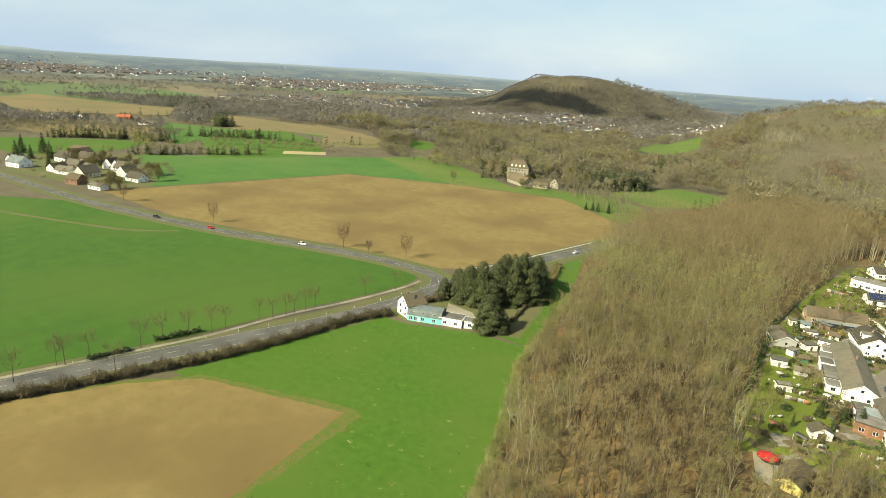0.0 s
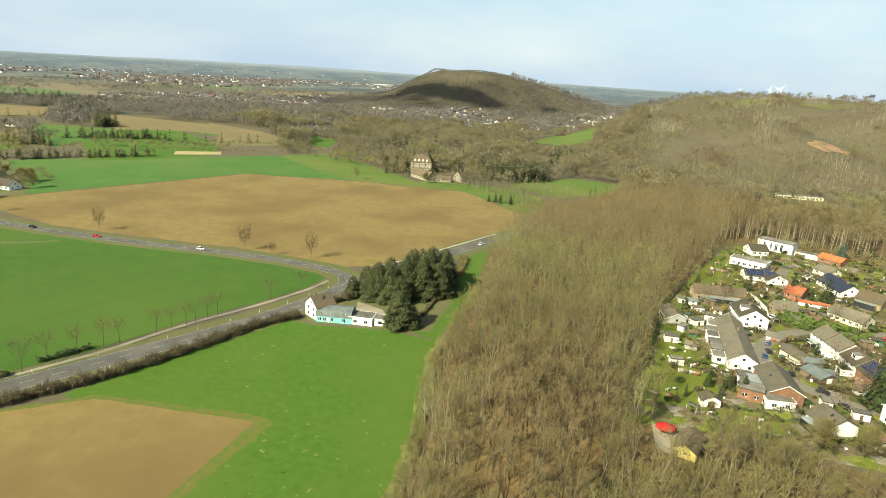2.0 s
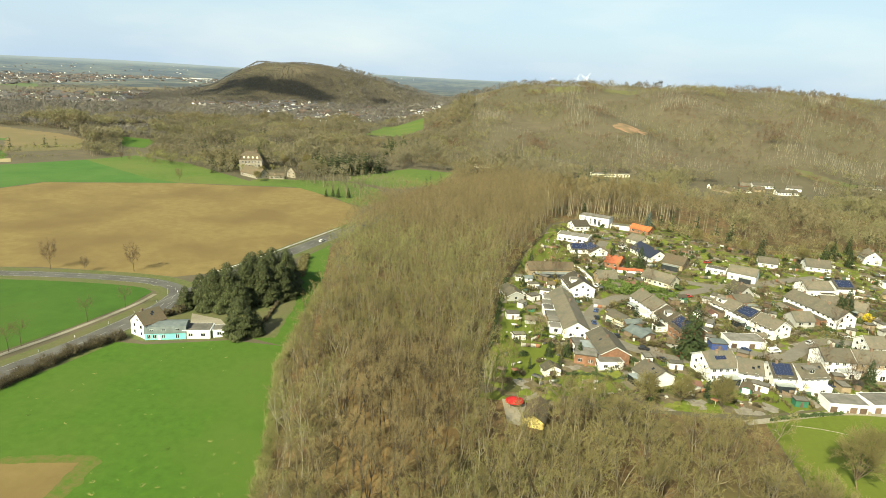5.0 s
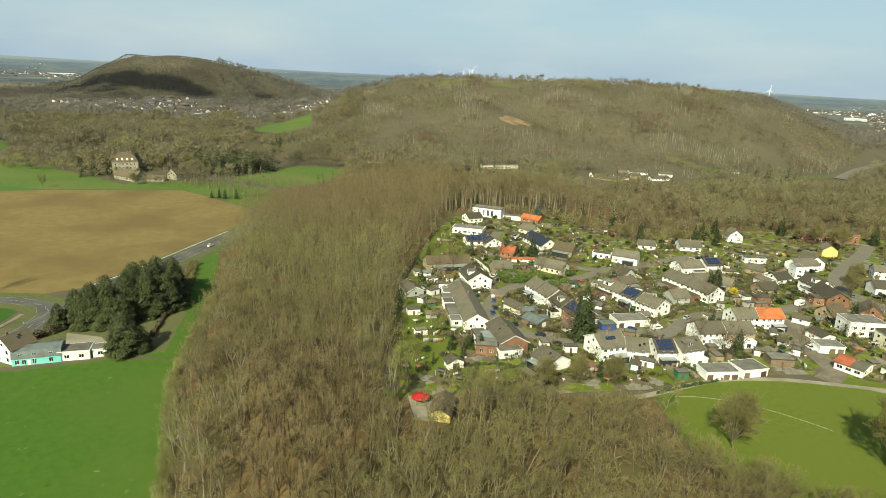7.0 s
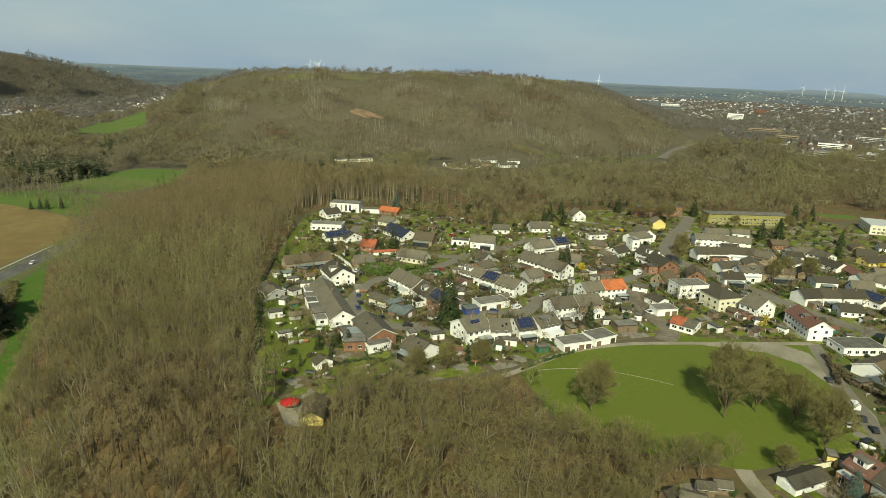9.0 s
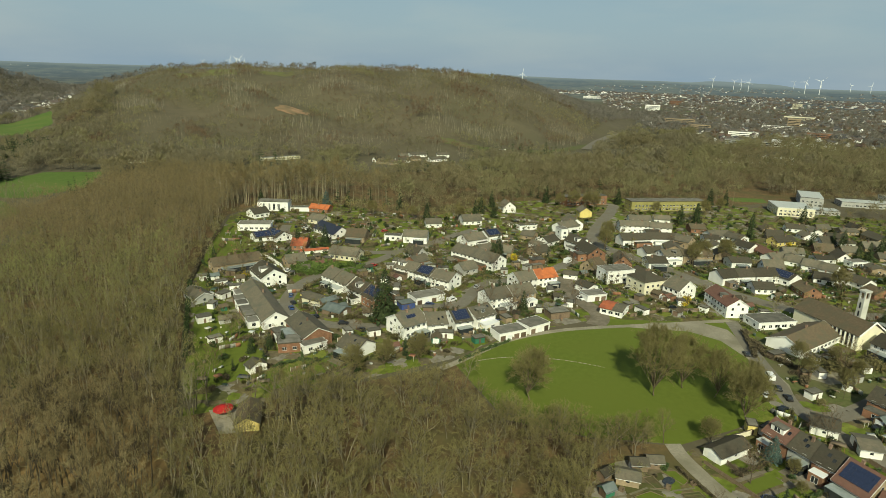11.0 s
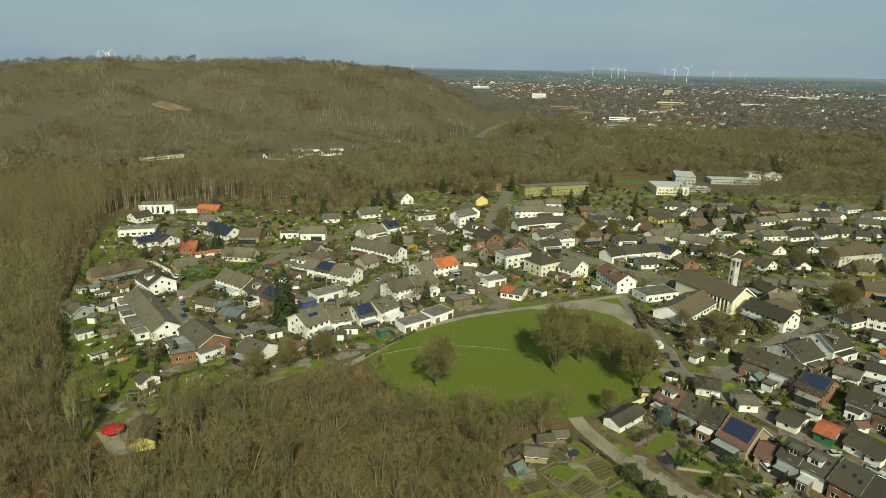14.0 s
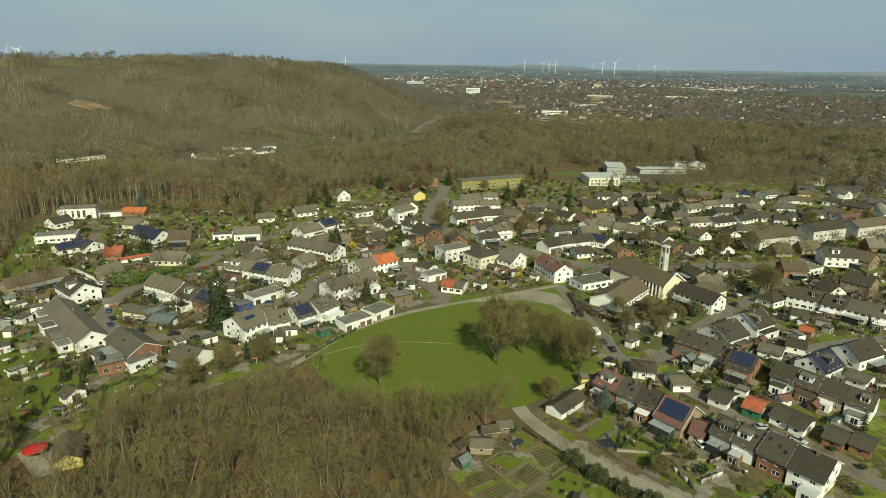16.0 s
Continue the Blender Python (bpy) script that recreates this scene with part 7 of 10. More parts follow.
house(390.5, 212.3, -3, 16.6, 9.0, 4.0, 6.5, "dark", "white")
house(407.5, 207.7, -23, 12.0, 9.0, 4.0, 6.5, "dark", "white")
house(409.3, 198.5, -55, 7.5, 9.0, 4.0, 6.5, "dark", "white")
house(483.5, 246.3, -12, 15.1, 9.0, 5.0, 7.5, "grey", "white")
house(507.1, 232.4, -42, 9.6, 9.0, 5.0, 7.0, "brown", "yellow")
house(443.7, 213.6, -47, 12.1, 9.0, 5.5, 8.0, "grey", "white")
house(427.4, 197.0, -30, 10.4, 9.0, 4.0, 6.5, "dark", "white")
house(443.8, 193.1, -16, 13.8, 9.0, 4.0, 6.5, "dark", "white")
house(497.4, 204.7, -84, 11.9, 9.0, 5.0, 7.0, "dark", "white")
house(495.3, 187.4, -84, 18.1, 9.0, 5.0, 7.0, "dark", "brick")
house(451.9, 180.9, -47, 10.9, 9.0, 4.0, 6.5, "dark", "white")
house(446.5, 173.0, -19, 15.2, 9.0, 4.0, 6.5, "redbrown", "white")
house(477.3, 226.4, -12, 13.6, 9.0, 4.4, 6.5, "grey", "white")
house(484.7, 218.9, -66, 10.0, 9.0, 4.4, 6.5, "grey", "cream")
house(347.0, 172.0, -13, 29.0, 10.5, 8.2, 10.6, "brown", "flats")
house(390.0, 164.5, -14, 26.5, 10.5, 8.2, 10.6, "dark", "flats")
house(422.5, 154.0, -12, 28.5, 10.5, 8.2, 10.6, "brown", "flats")
house(345.6, 136.3, -43, 15.8, 10.0, 6.0, 9.0, "dark", "white")
house(353.5, 126.3, -91, 9.3, 10.0, 5.0, 8.0, "brown", "tan")
house(307.7, 140.3, -42, 10.9, 10.0, 4.4, 7.0, "brown", "brick")
flat_house(316.7, 137.3, -8, 13.9, 8.0, 3.4, "white", "annex")
house(309.8, 111.0, -87, 11.7, 11.0, 6.0, 9.0, "dark", "tan")
house(271.1, 115.9, -71, 13.7, 10.0, 5.4, 8.0, "dark", "white")
house(271.9, 104.2, -87, 8.1, 9.0, 5.4, 8.0, "dark", "white")
house(274.3, 96.4, -84, 8.1, 9.0, 5.4, 8.0, "grey", "white")
house(276.2, 88.5, -73, 7.6, 9.0, 5.4, 8.0, "grey", "white")
house(190.6, 116.6, -79, 8.8, 9.0, 5.0, 7.5, "dark", "brick")
house(192.0, 107.8, -81, 8.1, 9.0, 5.0, 7.5, "dark", "grey")
house(207.6, 115.4, -4, 12.4, 12.0, 4.6, 8.0, "dark", "white")
house(226.7, 115.5, -3, 11.2, 12.0, 4.6, 8.0, "dark", "white")
house(190.1, 97.1, -81, 8.0, 11.0, 5.0, 8.0, "solar", "brick")
house(145.2, 90.6, -84, 8.1, 11.0, 4.0, 8.0, "brownsolar", "tan")
house(145.8, 84.1, -70, 3.5, 8.0, 3.0, 4.5, "redbrown", "tan")
house(143.3, 112.2, -84, 7.5, 9.0, 5.0, 7.5, "redbrown", "brick")
house(144.0, 105.2, -82, 6.0, 9.0, 5.0, 7.5, "dark", "grey")
house(145.0, 98.9, -77, 6.2, 9.0, 5.0, 7.5, "dark", "brick")
house(149.4, 78.0, -82, 5.4, 10.0, 5.0, 7.5, "dark", "grey")
house(150.1, 72.2, -82, 5.5, 10.0, 5.0, 7.5, "dark", "white")
house(150.9, 64.4, -87, 6.8, 11.0, 5.6, 8.5, "dark", "brick")
house(151.1, 56.6, -85, 7.9, 11.0, 5.6, 8.5, "dark", "white")
house(194.2, 84.9, -81, 7.0, 9.0, 5.0, 7.5, "dark", "grey")
house(195.0, 77.9, -84, 6.4, 9.0, 5.0, 7.5, "dark", "brick")
house(195.6, 71.0, -85, 6.5, 9.0, 5.0, 7.5, "dark", "tan")
house(196.3, 64.1, -81, 6.6, 9.0, 5.0, 7.5, "dark", "white")
house(211.2, 83.2, -3, 10.5, 9.5, 4.8, 8.0, "navy", "white")
house(232.3, 80.4, -9, 13.7, 10.0, 4.6, 8.0, "dark", "white")
flat_house(140.6, 121.7, -34, 2.7, 4.0, 3.0, "yellow", "shed")
house(162.3, 115.7, -50, 7.1, 8.0, 2.8, 4.0, "dark", "white")
house(164.8, 104.4, -35, 5.5, 8.0, 2.6, 3.6, "grey", "white")
house(167.5, 90.5, -81, 5.6, 8.0, 2.6, 3.6, "dark", "white")
house(170.4, 82.0, -77, 4.9, 8.0, 2.8, 4.0, "red", "green")
house(172.7, 74.6, -85, 4.9, 8.0, 2.6, 3.8, "dark", "white")
house(172.5, 69.5, -87, 3.8, 8.0, 2.6, 3.8, "dark", "white")
house(174.3, 61.0, -84, 4.9, 8.0, 2.6, 3.6, "dark", "brick")
house(177.0, 55.5, -82, 5.0, 8.0, 2.6, 3.6, "dark", "brick")
house(211.3, 98.9, -74, 7.2, 8.0, 2.8, 4.0, "grey", "white")
house(224.0, 96.5, -67, 6.2, 8.0, 2.6, 3.6, "dark", "white")
house(240.9, 100.8, -76, 4.0, 6.0, 2.4, 3.6, "red", "brick")
house(254.8, 110.8, -61, 6.7, 8.0, 2.6, 4.0, "dark", "white")
hip_house(261.2, 125.2, -5, 10.4, 8.0, 3.0, 6.0, "dark", "white")
house(215.6, 72.3, -90, 6.3, 7.0, 2.8, 4.0, "grey", "white")
flat_house(-73.5, 696.8, 22, 33.8, 9.0, 4.4, "cream", "bungalow")
flat_house(59.1, 698.5, 19, 42.5, 9.0, 3.2, "cream", "bungalow")
house(170.7, 649.6, -40, 30.0, 10.0, 3.0, 5.0, "brown", "tan")
house(215.1, 697.9, 4, 20.8, 10.0, 3.0, 5.0, "grey", "white")
house(228.0, 664.9, 14, 22.2, 10.0, 3.0, 5.0, "grey", "white")
flat_house(414.0, 356.0, -32, 26.0, 27.0, 6.6, "cream", "hall")
flat_house(440.0, 350.0, -32, 22.0, 12.0, 3.4, "grey", "hall")
flat_house(466.0, 384.0, -44, 17.0, 34.0, 7.4, "grey", "hall")
flat_house(505.0, 362.0, -32, 44.0, 16.0, 4.2, "grey", "hall")
flat_house(552.0, 366.0, -32, 30.0, 18.0, 5.4, "white", "hall")
patch("sports_field", [(404, 404), (412, 418), (440, 408), (430, 392)], 0.05, M["pasture"], "green sports field behind the school halls", "sports field")
flat_house(322.1, 389.2, -10, 61.7, 12.0, 7.5, "yellow", "school")
flat_house(267.6, 420.1, -1, 37.2, 10.0, 7.0, "brick", "school")
house(210.1, 164.9, 15, 29.1, 13.0, 3.6, 6.5, "brown", "white")
house(232.5, 141.5, -89, 18.0, 10.0, 5.4, 8.0, "dark", "white")
flat_house(212.5, 183.7, -9, 17.4, 10.0, 3.2, "white", "annex")

# ---- the house at the junction ----
white_house = house(-143.0, 190.4, 69, 8.6, 8.0, 6.2, 9.2, "brown", "white", plain=True)
for u, z in ((-2.0, 1.0), (2.0, 1.0), (-2.0, 3.6), (2.0, 3.6), (0.0, 6.2)):
    shared("window", window_mesh(1.0, 1.3 if z < 6 else 0.9), white_house, side(-4.3, u, z, 180))


def junction_house():
    """Long turquoise house: rendered below, sheet-clad above, with a shallow roof."""
    root = new("house")
    L, D = 14.2, 8.0
    bm = bmesh.new()
    box(bm, -L / 2, -D / 2, -0.3, L / 2, D / 2, 2.5)
    part("wall", bm, WALL["teal"], root, "turquoise rendered ground floor")
    bm = bmesh.new()
    prism(bm, [(-D / 2 - 0.15, 2.503), (D / 2, 2.503), (D / 2, 4.7), (0.5, 5.6), (-D / 2 + 0.7, 4.9)], -L / 2 - 0.15, L / 2 + 0.15)
    bmesh.ops.rotate(bm, verts=bm.verts, cent=(0, 0, 0), matrix=Matrix.Rotation(radians(90), 3, 'Z'))
    bmesh.ops.scale(bm, verts=bm.verts, vec=(1, 1, 1))
    part("upper_storey", bm, ROOF["slate"], root, "grey-green sheet-clad upper storey")
    for u in (-4.6, -0.6, 4.2):
        shared("window", window_mesh(1.3, 1.0), root, pose(u, -D / 2 + 0.28, 3.1, 0, 0, -90))
    for u in (-5.6, -3.6, -0.6, 4.2):
        shared("window", window_mesh(1.2, 1.5), root, pose(u, -D / 2, 0.6, 0, 0, -90))
    bm = bmesh.new()
    box(bm, -2.6, -D / 2 - 0.05, 0, -1.7, -D / 2 - 0.003, 2.0)
    part("door", bm, M["plastic_white"], root)
    root.matrix_basis = pose(-135.2, 190.4, 0, 0, 0, 21)
    return tagged(root, "turquoise house with a grey sheet-clad upper floor", "house")


junction_house()
flat_house(-124.6, 193.8, 18, 9.6, 6.5, 3.3, "white", "annex")
flat_house(-117.6, 196.5, 24, 4.6, 5.0, 2.9, "white", "annex")
patch("junction_garden", uneven([(-150, 188), (-146, 184), (-139, 183), (-112, 194.5), (-97, 200), (-104, 235), (-116, 264), (-128, 262), (-146, 244), (-151, 212)], 0.5, 6, 4.0), 0.072, M["verge"], "rough garden ground under the trees at the junction", "garden")
patch("yard", [(-139, 212), (-125, 210), (-118, 203), (-120, 199), (-134, 203)], 0.08, M["gravel"], "pale gravel yard behind the turquoise house", "yard")

# ---- the hamlet, the manor and the far row ----
for x, y, t, L, W, ze, zr, roof, wall in [(-584, 256, 12, 13, 10, 4.5, 9, "dark", "white"), (-597, 275, 100, 20, 10, 5, 9, "brown", "white"), (-572, 270, 20, 14, 10, 4.5, 9, "dark", "tan"), (-525, 230, 15, 16, 9, 3.2, 6, "grey", "white"), (-505, 236, 105, 15, 11, 4, 9, "grey", "cream"), (-482, 217, 20, 11, 9, 4.2, 7.5, "brown", "brick"), (-531, 270, 110, 12, 9, 4.5, 9, "dark", "white"), (-520, 272, 100, 12, 9, 4.5, 9, "grey", "white"), (-508, 268, 15, 13, 10, 4.5, 9, "grey", "white"), (-492, 262, 100, 13, 10, 4.5, 8.5, "dark", "white"), (-468, 256, 10, 14, 9, 3.4, 7, "dark", "white"), (-548, 248, 15, 14, 9, 3.4, 7, "grey", "tan"), (-540, 230, 100, 12, 9, 3.4, 6.5, "dark", "white"), (-454, 219, 10, 13, 7, 2.9, 4.6, "grey", "white"), (-575, 216, 15, 15, 11, 4.5, 9, "slate", "white"), (-596, 222, 100, 12, 9, 3.6, 7, "dark", "white"), (-540, 252, 20, 16, 7, 3, 5, "grey", "tan"), (-618, 286, 15, 18, 9, 4, 8, "brown", "tan"),
                                  (-270, 522, -28, 27, 11, 3.6, 8.5, "brown", "stone"), (-248, 522, 18, 13, 8, 3.4, 5.0, "brown", "stone"), (-236, 538, 70, 15, 10, 5, 9.5, "brown", "stone"),
                                  (-944, 427, 30, 13, 9, 4, 7, "dark", "white"), (-936, 442, 120, 12, 9, 4, 7, "grey", "white"), (-926, 461, 30, 13, 9, 4, 7, "dark", "tan"), (-912, 489, 35, 20, 10, 4, 7, "red", "brick"), (-836, 480, 35, 22, 9, 3.2, 5.5, "grey", "white"), (-848, 500, 30, 18, 9, 3.4, 6, "dark", "brick"), (-957, 404, 30, 13, 9, 4, 7, "brown", "white"), (-884, 590, 20, 14, 9, 5, 8, "dark", "white"), (-985, 638, 20, 12, 9, 4, 7, "grey", "white"), (-600, 822, 20, 12, 9, 4, 7.5, "dark", "white"), (-582, 852, 100, 12, 9, 4, 7.5, "grey", "white"), (-618, 800, 30, 16, 8, 3, 5, "grey", "tan")]:
    house(x, y, t, L, W, ze, zr, roof, wall)


def manor():
    """A tall stone manor under a steep hipped roof with dormers."""
    root = new("manor")
    L, D, h, zr = 21.0, 15.0, 10.6, 17.8
    bm = bmesh.new()
    box(bm, -L / 2, -D / 2, -0.3, L / 2, D / 2, h)
    part("wall", bm, WALL["stone"], root)
    bm = bmesh.new()
    e = [bm.verts.new((x, y, h)) for x, y in ((-L / 2 - 0.6, -D / 2 - 0.6), (L / 2 + 0.6, -D / 2 - 0.6), (L / 2 + 0.6, D / 2 + 0.6), (-L / 2 - 0.6, D / 2 + 0.6))]
    k = [bm.verts.new((x, y, h + 5.0)) for x, y in ((-L / 2 + 2.4, -D / 2 + 2.4), (L / 2 - 2.4, -D / 2 + 2.4), (L / 2 - 2.4, D / 2 - 2.4), (-L / 2 + 2.4, D / 2 - 2.4))]
    r = [bm.verts.new((-3.5, 0, zr)), bm.verts.new((3.5, 0, zr))]
    for i in range(4):
        bm.faces.new((e[i], e[(i + 1) % 4], k[(i + 1) % 4], k[i]))
    for f in ((k[0], k[1], r[1], r[0]), (k[1], k[2], r[1]), (k[2], k[3], r[0], r[1]), (k[3], k[0], r[0]), (e[3], e[2], e[1], e[0])):
        bm.faces.new(f)
    part("roof", bm, ROOF["brown"], root)
    for u in (-6, -2, 2, 6):
        bm = bmesh.new()
        prism(bm, [(u - 0.9, h + 0.6), (u + 0.9, h + 0.6), (u + 0.9, h + 2.6), (u, h + 3.6), (u - 0.9, h + 2.6)], -D / 2 + 0.2, -D / 2 + 3)
        part("dormer", bm, WALL["cream"], root)
    for s in range(3):
        for u in (-7.4, -4.4, -1.5, 1.5, 4.4, 7.4):
            shared("window", window_mesh(1.3, 1.9), root, pose(u, -D / 2, 1.0 + s * 3.2, 0, 0, -90))
        for u in (-4, 0, 4):
            shared("window", window_mesh(1.3, 1.9), root, pose(L / 2, u, 1.0 + s * 3.2, 0, 0, 0))
    for u in (-5, 4.5):
        bm = bmesh.new()
        box(bm, u - 0.6, 1.5, h + 4, u + 0.6, 2.4, zr + 1.6)
        part("chimney", bm, M["chimney"], root)
    root.matrix_basis = pose(-291, 556, 0, 0, 0, 24)
    return tagged(root, "tall old stone manor with a steep hipped roof", "manor")


manor()

# ---- the church ----


def church():
    root = new("church")
    L, W, ze, zr = 30.0, 14.0, 6.2, 10.2
    bm = bmesh.new()
    prism(bm, [(-W / 2, -0.3), (W / 2, -0.3), (W / 2, ze), (0, zr), (-W / 2, ze)], -L / 2, L / 2)
    part("wall", bm, WALL["cream"], root)
    bm = bmesh.new()
    roof_slabs(bm, L, W, ze + 0.03, zr + 0.03, 0.5)
    bmesh.ops.rotate(bm, verts=bm.verts, cent=(0, 0, 0), matrix=Matrix.Rotation(radians(90), 3, 'Z'))
    part("roof", bm, ROOF["brown"], root)
    for k in range(6):
        bm = bmesh.new()
        box(bm, -W / 2 - 0.08, -L / 2 + 2 + k * 1.9, 0.6, -W / 2 - 0.01, -L / 2 + 3 + k * 1.9, ze - 0.5)
        part("tall_window", bm, M["glass"], root)
    for k in range(7):
        bm = bmesh.new()
        box(bm, -W / 2 - 0.5, -L / 2 + 1.45 + k * 1.9, -0.2, -W / 2 - 0.003, -L / 2 + 1.75 + k * 1.9, ze - 0.2)
        part("pilaster", bm, WALL["white"], root)
    bm = bmesh.new()
    prism(bm, [(-W / 2 - 0.5, ze - 0.4), (0, zr + 0.6), (W / 2 + 0.5, ze - 0.4), (W / 2 + 0.5, ze + 0.2), (0, zr + 1.3), (-W / 2 - 0.5, ze + 0.2)], -L / 2 - 0.85, -L / 2 - 0.55)
    part("gable_coping", bm, WALL["white"], root)
    # lower hipped side hall
    bm = bmesh.new()
    box(bm, 2, -L / 2 - 13, -0.3, 20, -L / 2 - 1.2, 3.6)
    part("side_hall", bm, WALL["cream"], root)
    bm = bmesh.new()
    e = [bm.verts.new(p) for p in ((1.4, -L / 2 - 13.6, 3.61), (20.6, -L / 2 - 13.6, 3.61), (20.6, -L / 2 - 0.9, 3.61), (1.4, -L / 2 - 0.9, 3.61))]
    r = [bm.verts.new((5, -L / 2 - 7, 7.4)), bm.verts.new((15, -L / 2 - 7, 6.6))]
    for f in ((e[0], e[1], r[1], r[0]), (e[1], e[2], r[1]), (e[2], e[3], r[0], r[1]), (e[3], e[0], r[0]), (e[3], e[2], e[1], e[0])):
        bm.faces.new(f)
    part("side_roof", bm, ROOF["brown"], root)
    root.matrix_basis = pose(232.6, 169, 0, 0, 0, -2)
    FOOTPRINTS.append((232, 165, 20, 0, 20, 44))
    tagged(root, "cream church with a long brown roof", "church")
    root = new("church_tower")
    bm = bmesh.new()
    box(bm, -1.5, -1.3, -0.3, 1.5, 1.3, 15.2)
    part("shaft", bm, WALL["flats"], root)
    for sx in (-1, 1):
        for sy in (-1, 1):
            bm = bmesh.new()
            box(bm, sx * 1.2 - 0.3, sy * 1.0 - 0.3, 15.203, sx * 1.2 + 0.3, sy * 1.0 + 0.3, 18.0)
            part("belfry_post", bm, WALL["flats"], root)
    bm = bmesh.new()
    box(bm, -1.7, -1.5, 18.003, 1.7, 1.5, 18.7)
    part("cap", bm, WALL["flats"], root)
    bm = bmesh.new()
    cylinder(bm, (0, 0, 15.3), (0, 0, 17.2), 0.8, 0.4, 10)
    part("bell", bm, M["chimney"], root)
    for k in range(3):
        bm = bmesh.new()
        box(bm, -1.54, -0.35, 4 + k * 3.6, -1.503, 0.35, 6.4 + k * 3.6)
        part("slit", bm, M["glass"], root)
    root.matrix_basis = pose(242, 167, 0, 0, 0, -2)
    tagged(root, "slender pale church tower with an open belfry", "tower")


church()

# ---- hut with a red canopy in the wood ----


def hut():
    root = new("hut")
    bm = bmesh.new()
    prism(bm, [(-3.2, -0.3), (3.2, -0.3), (3.2, 2.5), (0, 4.4), (-3.2, 2.5)], -5.5, 5.5)
    part("wall", bm, WALL["yellow"], root)
    bm = bmesh.new()
    roof_slabs(bm, 11.0, 6.4, 2.53, 4.43, 0.45)
    bmesh.ops.rotate(bm, verts=bm.verts, cent=(0, 0, 0), matrix=Matrix.Rotation(radians(90), 3, 'Z'))
    part("roof", bm, ROOF["brown"], root)
    root.matrix_basis = pose(2.2, 168.5, 0, 0, 0, -8)
    tagged(root, "yellow hut with a brown roof among trees", "hut")
    root = new("canopy")
    bm = bmesh.new()
    rim = [bm.verts.new((math.cos(a) * 2.9, math.sin(a) * 2.4, 2.3 + 0.1 * (k % 2))) for k, a in enumerate([6.283 * i / 12 for i in range(12)])]
    low = [bm.verts.new((math.cos(a) * 2.95, math.sin(a) * 2.45, 1.9)) for a in [6.283 * i / 12 for i in range(12)]]
    top = bm.verts.new((0, 0, 3.3))
    for k in range(12):
        bm.faces.new((rim[k], rim[(k + 1) % 12], top))
        bm.faces.new((low[k], low[(k + 1) % 12], rim[(k + 1) % 12], rim[k]))
    part("cloth", bm, M["red_cloth"], root)
    for sx, sy in ((-1.8, -1.5), (1.8, -1.5), (1.8, 1.5), (-1.8, 1.5)):
        bm = bmesh.new()
        cylinder(bm, (sx, sy, -0.1), (sx, sy, 2.35), 0.05, 0.05, 6)
        part("pole", bm, M["alu"], root)
    root.matrix_basis = pose(-4.8, 174, 0, 0, 0, 15)
    tagged(root, "bright red cloth canopy beside a hut", "canopy")


hut()
patch("yard", [(-9, 178), (-1, 176), (-1, 163), (-6, 164)], 0.07, M["gravel"], "trodden pale yard beside the hut", "yard")


# ---- hedges ----
def hedge(points, h, w, mat, label, density=16, leaf=0.3, bare=False, group=""):
    """Blades all through a long box with an uneven top."""
    random.seed(int(abs(points[0][0] * 31 + points[0][1] * 17)))
    v, f = [], []
    for (x0, y0), (x1, y1) in zip(points, points[1:]):
        a, b = Vector((x0, y0, 0)), Vector((x1, y1, 0))
        d = (b - a).normalized()
        s = Vector((-d.y, d.x, 0))
        for k in range(int((b - a).length * density)):
            t = random.random() * (b - a).length
            lump = 0.8 + 0.25 * math.sin(t * 0.7 + x0) + 0.12 * math.sin(t * 2.3)
            p = a + d * t + s * random.uniform(-0.5, 0.5) * w * lump + UP * h * lump * random.random() ** 0.7
            u = Vector((random.gauss(0, 1), random.gauss(0, 1), random.gauss(0.3, 0.8))).normalized()
            n = len(v)
            if bare:
                e = p + (u + UP * 0.8) * random.uniform(0.5, 1.1)
                q = u.orthogonal().normalized() * 0.05
                v += [p + q, p - q, e]
                f.append((n, n + 1, n + 2))
            else:
                g = u.orthogonal().normalized() * leaf * 0.8
                u = u * leaf
                v += [p - u, p + g, p + u, p - g]
                f += [(n, n + 1, n + 2), (n, n + 2, n + 3)]
    ob = new("hedge", mesh_from_arrays("hedge", np.array(v), np.array(f), [mat]))
    return tagged(ob, label, "hedge", group)


ROAD_HEDGE = [(-190, 50), (-176, 86), (-167, 109), (-163, 124), (-159, 144), (-156, 166), (-152, 178), (-148, 184)]
hedge(ROAD_HEDGE, 3.2, 5.2, M["hedge_brown"], "bare brown hedge along the main road", 150, 0.3, True)
hedge(ROAD_HEDGE, 2.2, 4.4, M["hedge_brown"], "bramble undergrowth below the roadside hedge", 60, 0.32)
hedge([(-193, 106), (-189, 122)], 2.0, 2.6, M["leaves"], "dark evergreen hedge beside the cycle path", 60, 0.3)
hedge([(-195, 84), (-192, 97)], 1.6, 2.2, M["leaves"], "dark evergreen hedge beside the cycle path", 50, 0.3)
hedge([(-107, 211), (-112, 236), (-118, 266)], 1.9, 1.5, M["hedge_brown"], "clipped brown hedge along the narrow meadow", 60, 0.25)
hedge([(-56, 98), (-66, 130), (-76, 156), (-86, 180)], 2.6, 4.0, M["twig"], "scrub along the edge of the wood", 130, 0.3, True)
hedge([(-86, 182), (-93, 220), (-101, 256)], 2.4, 3.5, M["twig"], "scrub along the edge of the wood", 120, 0.3, True)
hedge([(-57.5, 101), (-60.5, 112)], 0.7, 3.2, M["tuft"], "pale dry grass at the edge of the wood", 120, 0.2)
